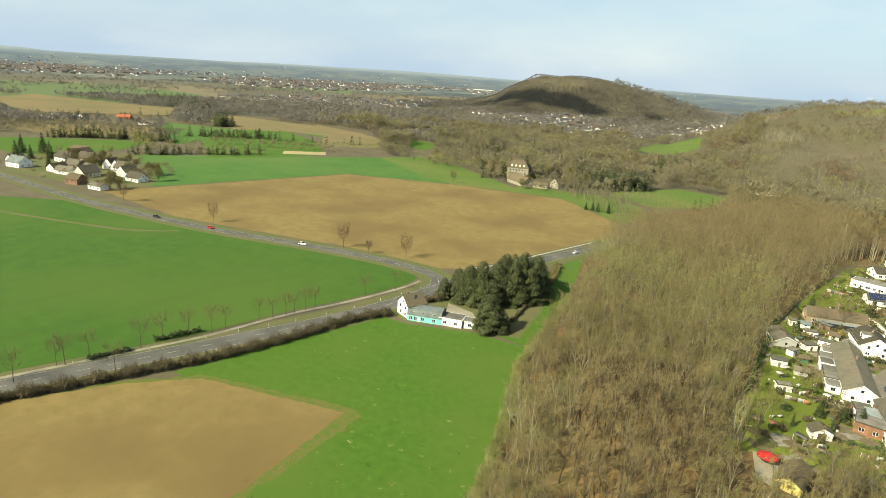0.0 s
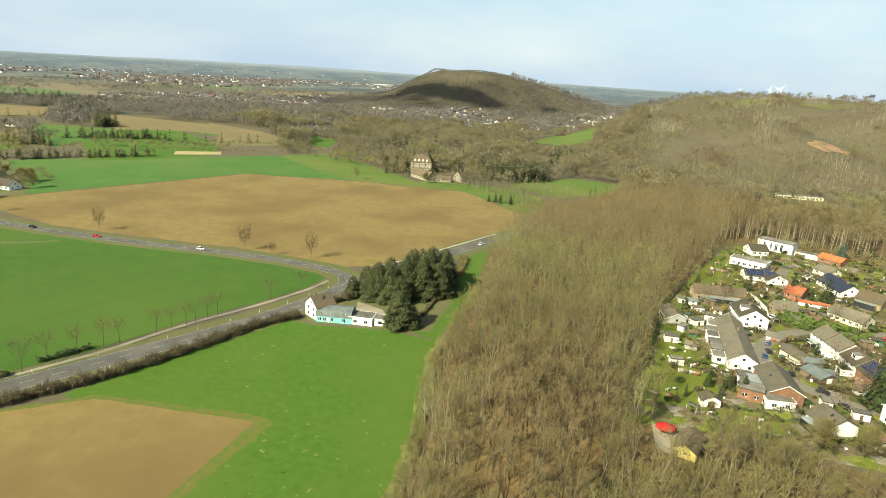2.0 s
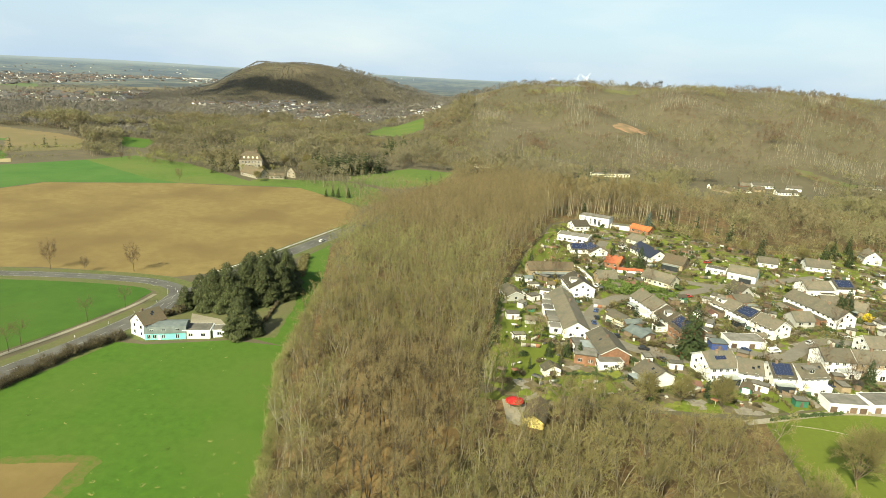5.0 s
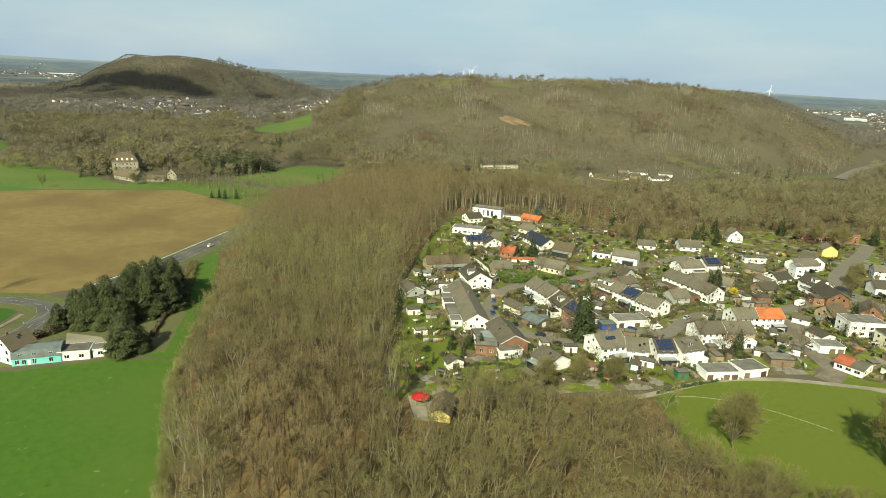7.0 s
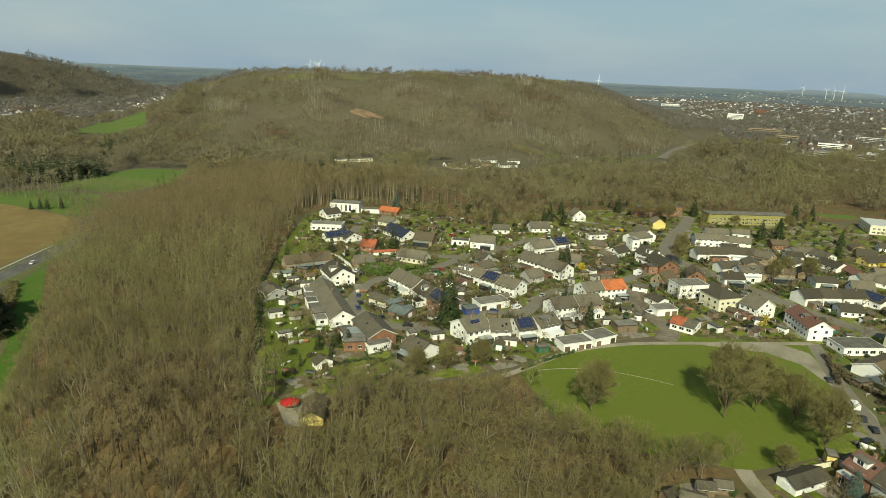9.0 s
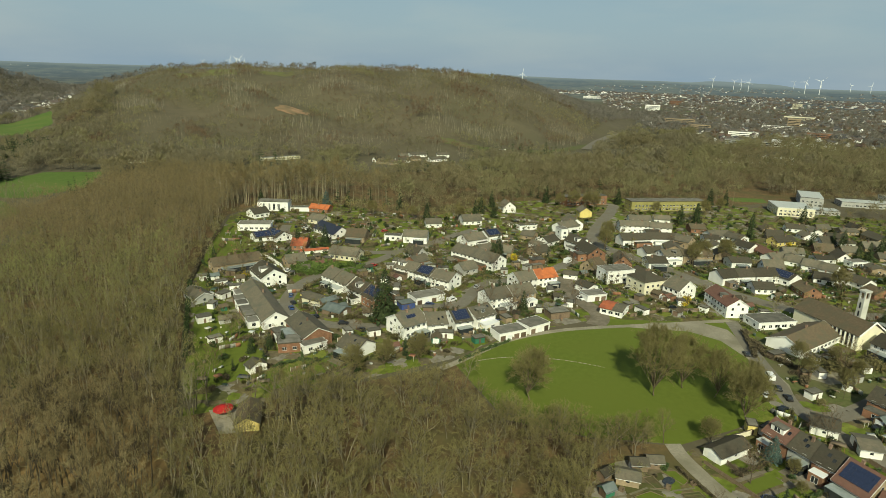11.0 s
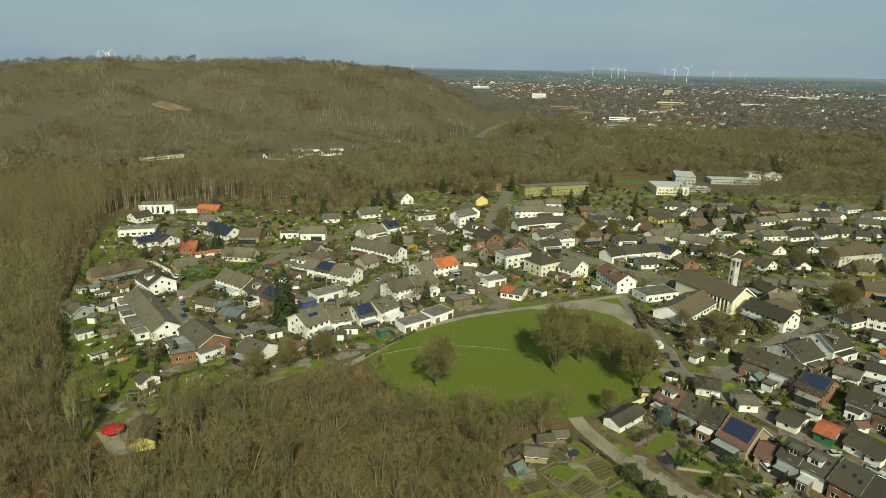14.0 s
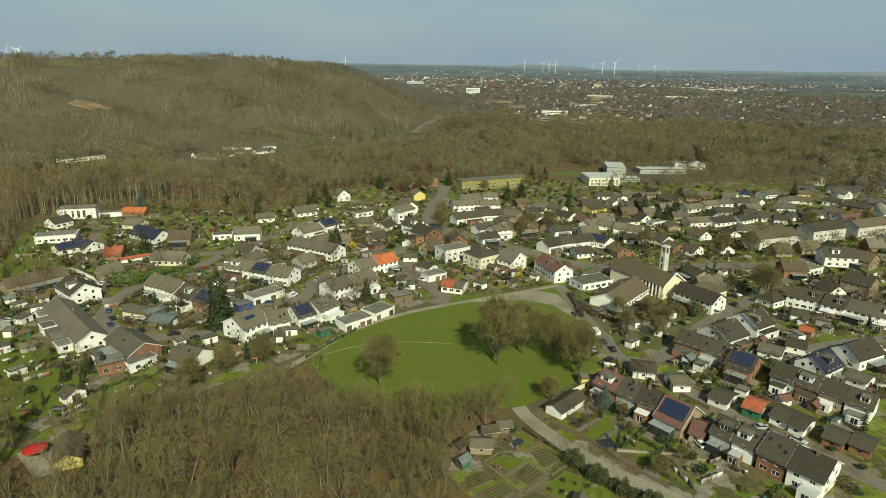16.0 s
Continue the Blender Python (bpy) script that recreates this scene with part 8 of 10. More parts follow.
hedge([(-149, 199), (-146, 207), (-143, 213)], 3.2, 4.0, M["hedge_brown"], "dark shrubs beside the junction house", 70, 0.3)
hedge([(-116, 268), (-122, 284), (-127, 300)], 3.0, 5.0, M["bush"], "scrub between road and wood", 50, 0.35)
hedge([(29, 301), (38, 296), (50, 300), (50, 307), (34, 309), (30, 302)], 3.4, 5.0, M["hedge_green"], "tall rounded laurel hedge beside the street", 70, 0.4)
hedge([(50, 302), (58, 306), (64, 298), (54, 294)], 2.4, 4.0, M["hedge_green"], "rounded laurel hedge beside the street", 60, 0.4)
hedge([(28.5, 263), (30, 272), (33, 278), (39, 281), (40.5, 275)], 2.0, 1.6, M["hedge_brown"], "curved brown hedge round a garage yard", 70, 0.26)
hedge([(36.6, 240.5), (44, 236), (51.3, 234.5)], 1.8, 1.8, M["hedge_brown"], "brown hedge round a street corner", 70, 0.26)
hedge([(-3.7, 227.4), (8, 224), (20, 219.5)], 1.4, 1.2, M["hedge_brown"], "clipped hedge across the back gardens", 50, 0.24)
hedge([(11, 200.6), (20, 203), (26.5, 202.6)], 1.3, 1.3, M["leaves"], "clipped green hedge at the edge of the wood", 50, 0.24)
hedge([(195, 180), (190, 172), (181, 159.5)], 2.2, 2.4, M["hedge_brown"], "bare shrubs along the parish garden", 60, 0.28)
hedge([(34, 305), (48, 304)], 3.2, 7.0, M["hedge_green"], "dense laurel shrubs inside the hedge", 90, 0.42)
hedge([(107.4, 113), (107.6, 107), (108.4, 98.6)], 1.2, 1.0, M["hedge_brown"], "low clipped brown hedge along the gravel lane", 160, 0.13)
hedge([(107.6, 96.5), (107.4, 89), (109, 81), (112, 69)], 3.0, 4.6, M["pine_needles"], "tall evergreen hedge along the gravel lane", 420, 0.2)
hedge([(105.5, 115), (103, 113.5)], 2.2, 2.2, M["leaves"], "evergreen bush at the allotment gate", 260, 0.16)
hedge([(192, 172), (186, 160), (190, 146), (180, 138)], 2.2, 3.0, M["hedge_brown"], "bare shrubs along the parish garden", 60, 0.3)
hedge([(196, 146), (212, 143), (226, 136)], 4.2, 9.0, M["bush"], "budding shrubs in the parish garden", 130, 0.34)
hedge([(74, 187), (86, 193), (99, 198)], 1.3, 1.2, M["leaves"], "garden hedge along the gravel path", 50, 0.26)


# ---- vehicles ----
PAINTS = {}


def car_paint(colour):
    if colour not in PAINTS:
        tones = {"white": (0.75, 0.75, 0.75), "black": (0.015, 0.015, 0.018), "red": (0.42, 0.02, 0.02), "blue": (0.03, 0.06, 0.17), "silver": (0.42, 0.43, 0.44), "grey": (0.12, 0.125, 0.13), "green": (0.04, 0.08, 0.05)}
        c = tones[colour]
        PAINTS[colour] = material(colour + "_car_paint", c, tuple(v * 1.08 for v in c), 0.3, 1.0, spec=0.6)
    return PAINTS[colour]


def car(x, y, turn, colour, kind="car"):
    """A parked car, van or motorhome, its nose along its own x axis."""
    root = new({"car": "car", "van": "van", "camper": "motorhome"}[kind])
    L, W = {"car": (4.3, 1.75), "van": (5.2, 1.95), "camper": (6.6, 2.2)}[kind]
    bm = bmesh.new()
    if kind == "car":
        prism(bm, [(-L / 2, 0.3), (-L / 2, 0.85), (-L * 0.44, 0.95), (L * 0.2, 0.95), (L * 0.46, 0.75), (L / 2, 0.6), (L / 2, 0.3)], -W / 2, W / 2)
        roof = [(-L * 0.44, 0.953), (-L * 0.33, 1.42), (L * 0.02, 1.45), (L * 0.2, 0.953)]
    else:
        top = 2.0 if kind == "van" else 2.75
        prism(bm, [(-L / 2, 0.35), (-L / 2, top - 0.05), (-L * 0.47, top), (L * 0.25, top), (L * 0.38, 1.25), (L / 2, 1.0), (L / 2, 0.35)], -W / 2, W / 2)
        roof = None
    bmesh.ops.bevel(bm, geom=list(bm.edges), offset=0.06, segments=1, affect='EDGES')
    part("body", bm, car_paint(colour), root)
    bm = bmesh.new()
    if roof:
        prism(bm, roof, -W / 2 + 0.12, W / 2 - 0.12)
        part("cabin", bm, M["glass"], root, "dark glazed cabin")
        bm = bmesh.new()
        prism(bm, [(-L * 0.325, 1.43), (-L * 0.32, 1.47), (L * 0.01, 1.50), (L * 0.015, 1.455)], -W / 2 + 0.14, W / 2 - 0.14)
        part("roof", bm, car_paint(colour), root)
    else:
        prism(bm, [(L * 0.27, top - 0.12), (L * 0.375, 1.35), (L * 0.395, 1.35), (L * 0.29, top - 0.12)], -W / 2 + 0.1, W / 2 - 0.1)
        part("windscreen", bm, M["glass"], root)
        for sg in (-1, 1):
            bm = bmesh.new()
            y0 = sg * (W / 2 + 0.01)
            box(bm, -L * 0.25, min(y0, y0 + sg * 0.02), 1.25, L * 0.22, max(y0, y0 + sg * 0.02), 1.75)
            part("side_window", bm, M["glass"], root)
    for wx in (-L * 0.31, L * 0.31):
        for wy in (-W / 2 + 0.02, W / 2 - 0.02):
            bm = bmesh.new()
            cylinder(bm, (wx, wy - 0.1, 0.32), (wx, wy + 0.1, 0.32), 0.32, 0.32, 12)
            part("wheel", bm, M["rubber"], root)
    root.matrix_basis = pose(x, y, 0.10, 0, 0, turn)
    name = {"car": "car", "van": "van", "camper": "motorhome"}[kind]
    return tagged(root, "%s %s standing on the asphalt" % (colour, name), name)


for x, y, t, c, k in [(24.5, 268, 80, "blue", "car"), (23, 253, 95, "blue", "car"), (24.5, 259, 100, "black", "car"), (31, 241, 130, "black", "car"), (41, 231, -15, "black", "car"), (55, 228.5, 15, "red", "car"),
                      (46.5, 223, 120, "black", "car"), (70, 302, 30, "red", "car"), (27, 304, 60, "white", "car"), (81, 242, 20, "blue", "car"), (92, 244, 25, "white", "van"), (128, 270, 10, "white", "car"),
                      (142, 234, 60, "white", "car"), (93, 370, 30, "red", "car"), (174, 283, 30, "white", "camper"), (35, 247, 140, "green", "car"), (180, 163, 60, "black", "car"), (173.5, 146, 62, "white", "van"),
                      (169.5, 139, 62, "black", "car"), (167.5, 133, 65, "black", "car"), (162, 137, 60, "silver", "car"), (160, 128, 20, "black", "car"), (142, 81.5, 68, "white", "car"), (164, 76, -30, "silver", "car"),
                      (179, 111, -10, "black", "car"), (206, 264, -70, "black", "car"), (150, 231, -80, "white", "car"), (215, 96, -75, "grey", "car"), (-311, 212, 13, "red", "car"), (-250, 228, 12, "white", "car"),
                      (-354, 203.5, 10, "black", "car"), (-131, 334, 75, "white", "car"), (41, 392, 80, "black", "car"), (46, 388, 0, "silver", "car"), (185, 210, 0, "black", "car"), (210, 300, 70, "grey", "car"),
                      (165, 92, -84, "grey", "car"), (166, 67, -84, "silver", "car"), (232, 132, 12, "silver", "car"), (246, 133, 12, "black", "car"), (268, 136, 8, "grey", "car"), (110, 258, 45, "silver", "car"), (62, 334, -20, "silver", "car")]:
    car(x, y, t, c, k)

# ---- gardens ----
def blocked(x, y, margin=1.0):
    for fx, fy, _, a, L, W in FOOTPRINTS:
        dx, dy = x - fx, y - fy
        if abs(dx) > 45 or abs(dy) > 45:
            continue
        u, v = dx * math.cos(a) + dy * math.sin(a), -dx * math.sin(a) + dy * math.cos(a)
        if abs(u) < L / 2 + margin and abs(v) < W / 2 + margin:
            return True
    for line, half in ROADS:
        d = np.hypot(line[:, 0] - x, line[:, 1] - y).min()
        if d < half + margin + 1.2:
            return True
    return False


VILLAGE = [(-12, 185), (-14, 290), (-8, 350), (4, 425), (24, 452), (80, 448), (130, 395), (200, 430), (300, 430), (350, 415), (470, 315), (590, 275), (600, 160), (420, 40), (200, 10), (124, 60), (120, 112), (150, 122), (170, 140), (186, 168), (200, 188), (150, 212), (101, 206), (72, 192), (10, 186)]
g = np.random.default_rng(77)
pts = fill(VILLAGE, 6.2, 1.0, 0.4, 78, 0.85)
small_tree = tree_thing("garden_tree", merged(bare_tree(130, 7, 5, 16, 5, 7, 0.22, 1.1, 0.8)), [M["bark"], M["twig"]], 12, 268, 0.9, "small bare fruit tree in a garden", "tree")
grey_tree = tree_thing("garden_tree", merged(bare_tree(131, 9, 6, 18, 5, 7, 0.2, 1.1, 0.9)), [M["bark_dark"], M["twig_dark"]], 60, 300, 0.8, "dark bare tree in a garden", "tree")
column = tree_thing("cypress", conifer(132, 6, 1.9, 16, 8, 0.1, 0.35), [M["bark"], M["needles"]], 139, 306, 1.0, "slim dark green cypress in a garden", "tree")
heath = bush_thing("garden_bush", leafy(133, 2.6, 2.2, 1.4, 240, 0.2), [M["bark"], M["hedge_brown"]], 70, 285, 1.0, "low brown garden shrub")
# closely built outer streets of the village
random.seed(16)
added = 0
for x, y, _, s in fill(VILLAGE, 15.0, 1.0, 0.4, 80, 0.9):
    r = math.hypot(x, y)
    if r > 520 or r < 290 or math.degrees(math.atan2(x, y)) > 72 or blocked(x, y, 7.0) or added >= 60:
        continue
    turn = (18 if x < 200 else -25) + random.choice((0, 90)) + random.uniform(-8, 8)
    house(x, y, turn, random.uniform(8, 12), random.uniform(7.5, 9), random.choice((2.97, 3.2, 4.0)), random.choice((5.4, 5.8, 6.6)), random.choice(("grey", "dark", "dark", "brown", "grey")), random.choice(("white", "white", "brick", "tan", "grey", "tan")))
    added += 1

# small sheds, greenhouses and garden huts
random.seed(17)
sheds = 0
for x, y, _, s in fill(VILLAGE, 8.0, 1.0, 0.4, 79, 0.5):
    r = math.hypot(x, y)
    if r > 330 or r < 150 or (x < 26 and y < 240) or (x > 115 and y < 122 and x < 140) or math.degrees(math.atan2(x, y)) > 72 or blocked(x, y, 2.2) or sheds >= 125:
        continue
    turn = random.choice((20, 65, -20, 105, 5)) + random.uniform(-6, 6)
    pick = random.random()
    if pick < 0.4:
        house(x, y, turn, random.uniform(3.0, 4.4), random.uniform(2.4, 3.4), 2.1, random.uniform(2.7, 3.2), random.choice(("dark", "grey", "brown", "slate", "redbrown")), random.choice(("wood", "wood", "white", "green", "grey", "brick")))
    elif pick < 0.9:
        flat_house(x, y, turn, random.uniform(3.0, 6.0), random.uniform(2.6, 3.4), 2.4, random.choice(("wood", "white", "white", "white", "grey", "tan")), "shed")
    else:
        patch("terrace", [(x - 2.2, y - 1.5), (x + 2.4, y - 1.2), (x + 2.0, y + 1.8), (x - 2.0, y + 1.6)], 0.09, M["terrace"], "pale paved garden seat", "terrace")
    sheds += 1

random.seed(18)
order = sorted((p for p in pts.tolist()), key=lambda p: math.hypot(p[0], p[1]))
bushes, rest = 0, []
for x, y, _, s in order:
    r = math.hypot(x, y)
    if r > 560 or r < 118 or math.degrees(math.atan2(x, y)) > 74 or random.random() > (1.0 if r < 360 else 0.8) or blocked(x, y, 0.7):
        continue
    kind = int(g.choice(6, p=[0.24, 0.26, 0.08, 0.13, 0.06, 0.23]))
    size = s * (0.68, 0.8, 0.95, 0.95, 1.0, 0.95)[kind]
    if kind in (0, 1, 5):
        bushes += 1
        if bushes > 270:
            rest.append((x, y, 0.0, size, kind))
            continue
    elif r > 340:
        continue
    again((bush, brown_bush, small_tree, grey_tree, column, heath)[kind], x, y, size)
shrub_kinds = []
for k, (v, f, m) in enumerate((leafy(151, 3.0, 3.0, 2.4, 70, 0.62), leafy(152, 3.2, 3.2, 2.6, 70, 0.6), leafy(153, 2.6, 2.2, 1.5, 50, 0.5))):
    shrub_kinds.append((v, f, m * (k + 1)))
scatter("garden_shrubs", shrub_kinds, np.array([p[:4] for p in rest]), [M["bark"], M["leaves"], M["bush"], M["hedge_brown"]], "evergreen and budding shrubs in the farther gardens", "shrubs", seed=19)

# hedges and fences between the plots
plot = 0
for fx, fy, _, a, L, W in list(FOOTPRINTS):
    if L < 7 or W < 6.5 or math.hypot(fx, fy) > 400:
        continue
    for su in (-1, 1):
        for sv in (-1, 1):
            if g.random() < 0.12:
                continue
            n = (-math.sin(a) * sv, math.cos(a) * sv)
            d = (math.cos(a) * su, math.sin(a) * su)
            x0, y0 = fx + d[0] * L / 2 + n[0] * (W / 2 + 1.5), fy + d[1] * L / 2 + n[1] * (W / 2 + 1.5)
            run = 0
            while run < 16 and not blocked(x0 + n[0] * (run + 1.5), y0 + n[1] * (run + 1.5), 0.3):
                run += 1.5
            if run < 4 or not inside(VILLAGE, np.array([x0]), np.array([y0]))[0]:
                continue
            mats = ((M["leaves"], "clipped green garden hedge"), (M["hedge_brown"], "bare brown garden hedge"), (M["bush"], "olive-brown clipped garden hedge"))[g.choice(3, p=[0.4, 0.35, 0.25])]
            hedge([(x0, y0), (x0 + n[0] * run, y0 + n[1] * run)], float(g.uniform(1.0, 1.9)), float(g.uniform(0.9, 1.4)), mats[0], mats[1], 26, 0.24, group="hedges between the gardens")
            plot += 1


def far_hedges():
    """Clipped hedges along the ends of the farther gardens, too many to count."""
    rng = np.random.default_rng(91)
    vs = []
    for fx, fy, _, a, L, W in list(FOOTPRINTS):
        r = math.hypot(fx, fy)
        if L < 7 or W < 6.5 or r < 170 or r > 520 or math.degrees(math.atan2(fx, fy)) > 73:
            continue
        d, n = np.array([math.cos(a), math.sin(a)]), np.array([-math.sin(a), math.cos(a)])
        for sv in (-1, 1):
            for run, off in ((d, n * sv * (W / 2 + rng.uniform(6, 13))), (n, d * sv * (L / 2 + rng.uniform(2.5, 5)))):
                mid = np.array([fx, fy]) + off
                if rng.random() < 0.35 or not inside(VILLAGE, mid[:1], mid[1:])[0]:
                    continue
                half = rng.uniform(4, 8)
                steps = [t for t in np.arange(-half, half, 1.5) if not blocked(mid[0] + run[0] * t, mid[1] + run[1] * t, 0.2)]
                h, tall = rng.uniform(0.9, 2.0), 14
                for t in steps:
                    u = t + rng.uniform(0, 1.5, tall)
                    p = np.stack([mid[0] + run[0] * u, mid[1] + run[1] * u, h * rng.random(tall) ** 0.7], -1)
                    p[:, :2] += rng.uniform(-0.5, 0.5, (tall, 2))
                    e, g2 = rng.normal(0, 0.33, (tall, 3)), rng.normal(0, 0.33, (tall, 3))
                    vs.append(np.stack([p - e, p + g2, p + e], 1).reshape(-1, 3))
    v = np.concatenate(vs)
    ob = new("garden_hedges", mesh_from_arrays("garden_hedges", v, np.arange(len(v)).reshape(-1, 3), [M["hedge_mix"]]))
    return tagged(ob, "clipped green and brown hedges round the farther gardens", "hedges", kind="stuff")


far_hedges()
spots = fill(VILLAGE, 10.0, 0.42, 0.45, 92, 0.62)
spots = np.array([p for p in spots if math.hypot(p[0], p[1]) > 215 and not blocked(p[0], p[1], 1.2)])
scatter("garden_trees", GARDEN_KINDS, spots[::2], [M["bark_mid"], M["twig_wood"]], "small bare trees in the farther gardens", "trees", seed=93)
scatter("garden_trees", GARDEN_KINDS, spots[1::2], [M["bark_dark"], M["twig_dark"]], "small dark bare trees in the farther gardens", "trees", seed=94)


def fence(x0, y0, x1, y1, h=1.5):
    """A board fence: posts and boards."""
    root = new("fence")
    a, b = Vector((x0, y0, 0)), Vector((x1, y1, 0))
    run = (b - a).length
    k = max(1, int(run / 2))
    for i in range(k + 1):
        bm = bmesh.new()
        box(bm, i * run / k - 0.05, -0.05, -0.2, i * run / k + 0.05, 0.05, h + 0.1)
        part("post", bm, WALL["wood"], root)
    for i in range(k):
        bm = bmesh.new()
        box(bm, i * run / k + 0.053, -0.02, 0.1, (i + 1) * run / k - 0.053, 0.02, h)
        part("panel", bm, WALL["wood"], root)
    root.matrix_basis = pose(x0, y0, 0, 0, 0, math.degrees(math.atan2(y1 - y0, x1 - x0)))
    return tagged(root, "weathered brown board fence between gardens", "fence")


for x0, y0, x1, y1 in [(91, 201, 76, 216), (101, 199, 94, 210), (116, 113, 117.5, 104), (117.5, 104, 118.4, 96.4), (118.4, 96.4, 117.8, 89.3), (117.8, 89.3, 119.6, 75), (121.5, 105, 122, 111), (196, 204, 178, 208), (178, 208, 160, 207), (160, 90, 160, 100), (180, 70, 180, 86), (212, 60, 213, 76)]:
    fence(x0, y0, x1, y1, 1.2 if x0 < 122 else 1.5)

# garden lawns, paths and walls beside the gravel lane
for corners, label in [([(116.4, 111.9), (121.1, 111.4), (121.2, 105.8), (117.6, 105.4)], "small mown garden lawn"), ([(118.6, 102.6), (129.9, 104.3), (130.3, 100.1), (119, 98.8)], "small mown garden lawn"), ([(122.7, 96.9), (133.9, 98.2), (137.2, 86), (128.1, 84.4)], "mown garden lawn beside a brick house"), ([(76, 212), (90, 200), (82, 194), (72, 204)], "small mown garden lawn"), ([(2, 196), (30, 204), (34, 196), (8, 184)], "garden lawn at the edge of the wood"),
                       ([(-8, 225), (6, 228), (7, 240), (-8, 240)], "back garden lawn beside the wood"), ([(-10, 330), (10, 332), (14, 352), (-8, 356)], "back garden lawn beside the wood"), ([(-10, 362), (8, 366), (10, 382), (-6, 388)], "back garden lawn beside the wood"), ([(52, 316), (70, 312), (66, 300), (52, 298)], "garden lawn behind a tall hedge"), ([(88, 352), (104, 340), (96, 330), (82, 340)], "front garden lawn")]:
    patch("garden_lawn", corners, 0.07, M["lawn"], label, "lawn", rough=0.2)
ribbon("garden_path_1", [(117.4, 104.2), (125, 105.0), (132.2, 105.8)], 1.2, 0.09, M["terrace"], "pale slab path through gardens", "path")
ribbon("garden_path_2", [(119.5, 97.5), (127, 98.2), (135, 98.9)], 1.2, 0.09, M["terrace"], "pale slab path through gardens", "path")
house(125, 114.6, 10, 12, 5.6, 2.5, 3.8, "dark", "white")
patch("forecourt", [(165, 126), (172, 146), (178, 160), (180, 176), (174, 187), (150, 198.5), (165, 199), (186, 193), (191, 184), (184, 164), (176, 140)], 0.088, M["gravel"], "trodden gravel square beside the lawn", "yard")


def garden_wall(points, h, mat, label):
    """A low wall with a slightly wider coping."""
    root = new("garden_wall")
    for (x0, y0), (x1, y1) in zip(points, points[1:]):
        run = math.hypot(x1 - x0, y1 - y0)
        for nm, w, z0, z1, m in (("wall", 0.12, -0.2, h, mat), ("coping", 0.17, h + 0.003, h + 0.08, M["terrace"])):
            bm = bmesh.new()
            box(bm, 0, -w, z0, run, w, z1)
            part(nm, bm, m, root).matrix_basis = pose(x0, y0, 0, 0, 0, math.degrees(math.atan2(y1 - y0, x1 - x0)))
    return tagged(root, label, "wall")


garden_wall([(124, 118.9), (138.9, 120.1), (150.3, 122.3)], 1.7, WALL["cream"], "pale rendered garden wall along the lawn")
garden_wall([(121, 92), (133, 82), (137, 76)], 0.8, WALL["stone"], "low pale garden wall beside the lane")


def trampoline(x, y):
    root = new("trampoline")
    bm = bmesh.new()
    cylinder(bm, (0, 0, 0.78), (0, 0, 0.84), 1.9, 1.9, 20)
    part("mat", bm, M["rubber"], root)
    for k in range(6):
        a = 6.283 * k / 6
        bm = bmesh.new()
        cylinder(bm, (math.cos(a) * 1.85, math.sin(a) * 1.85, -0.1), (math.cos(a) * 1.95, math.sin(a) * 1.95, 2.2), 0.04, 0.04, 6)
        part("pole", bm, M["alu"], root)
    bm = bmesh.new()
    cylinder(bm, (0, 0, 0.74), (0, 0, 0.86), 2.1, 2.1, 20)
    bmesh.ops.translate(bm, vec=(0, 0, -0.09), verts=bm.verts)
    part("pad", bm, WALL["blue"], root)
    root.matrix_basis = pose(x, y, 0.07)
    return tagged(root, "round black trampoline on a garden lawn", "trampoline")


house(44, 333.5, 3, 15, 2.8, 2.0, 2.6, "red", "white")
house(38.7, 254.5, 25, 7.5, 4.2, 2.3, 3.2, "slate", "wood")
house(42, 246, 25, 5.5, 3.8, 2.2, 3.0, "slate", "white")
flat_house(31, 264.5, 20, 5.0, 3.0, 2.3, "yellow", "shed")
garden_wall([(12, 336.5), (19.6, 327.6), (24.5, 312), (25.2, 303.4)], 1.9, WALL["white"], "white rendered garden wall along a street")
garden_wall([(31, 256), (36, 246)], 1.0, WALL["stone"], "low stone wall of a street corner")
for corners, label in [([(158.9, 94.3), (166.4, 93.7), (164.8, 87.3), (154.9, 88.9)], "paved garage court"), ([(161.2, 72), (172.2, 73.1), (169.1, 63.9), (160.4, 64)], "paved garage court between rows of houses"), ([(172.1, 61.6), (169.8, 54.2), (170.7, 49.1), (162.4, 48.4), (163.8, 55.7)], "paved garage court between rows of houses"), ([(172, 86), (178, 82), (177, 76), (170, 78)], "paved yard beside garages"), ([(138, 84), (146, 85), (146, 77), (139, 76)], "reddish paved drive of a brick house"), ([(104, 232), (120, 236), (118, 226), (106, 222)], "paved garage court")]:
    patch("yard", corners, 0.097, M["terrace"], label, "yard")
patch("parish_garden", uneven([(205, 187), (184, 159), (172, 142), (182, 121), (210, 131), (229, 127), (226, 141), (209, 154), (214, 184)], 0.6, 14, 4.0), 0.05, M["verge"], "rough brown garden ground under shrubs by the church", "garden")
patch("playground", uneven([(186, 146), (196, 150), (204, 142), (200, 134), (190, 136)], 1.0, 5, 3.0), 0.07, M["gravel"], "sandy play area in the parish garden", "playground")
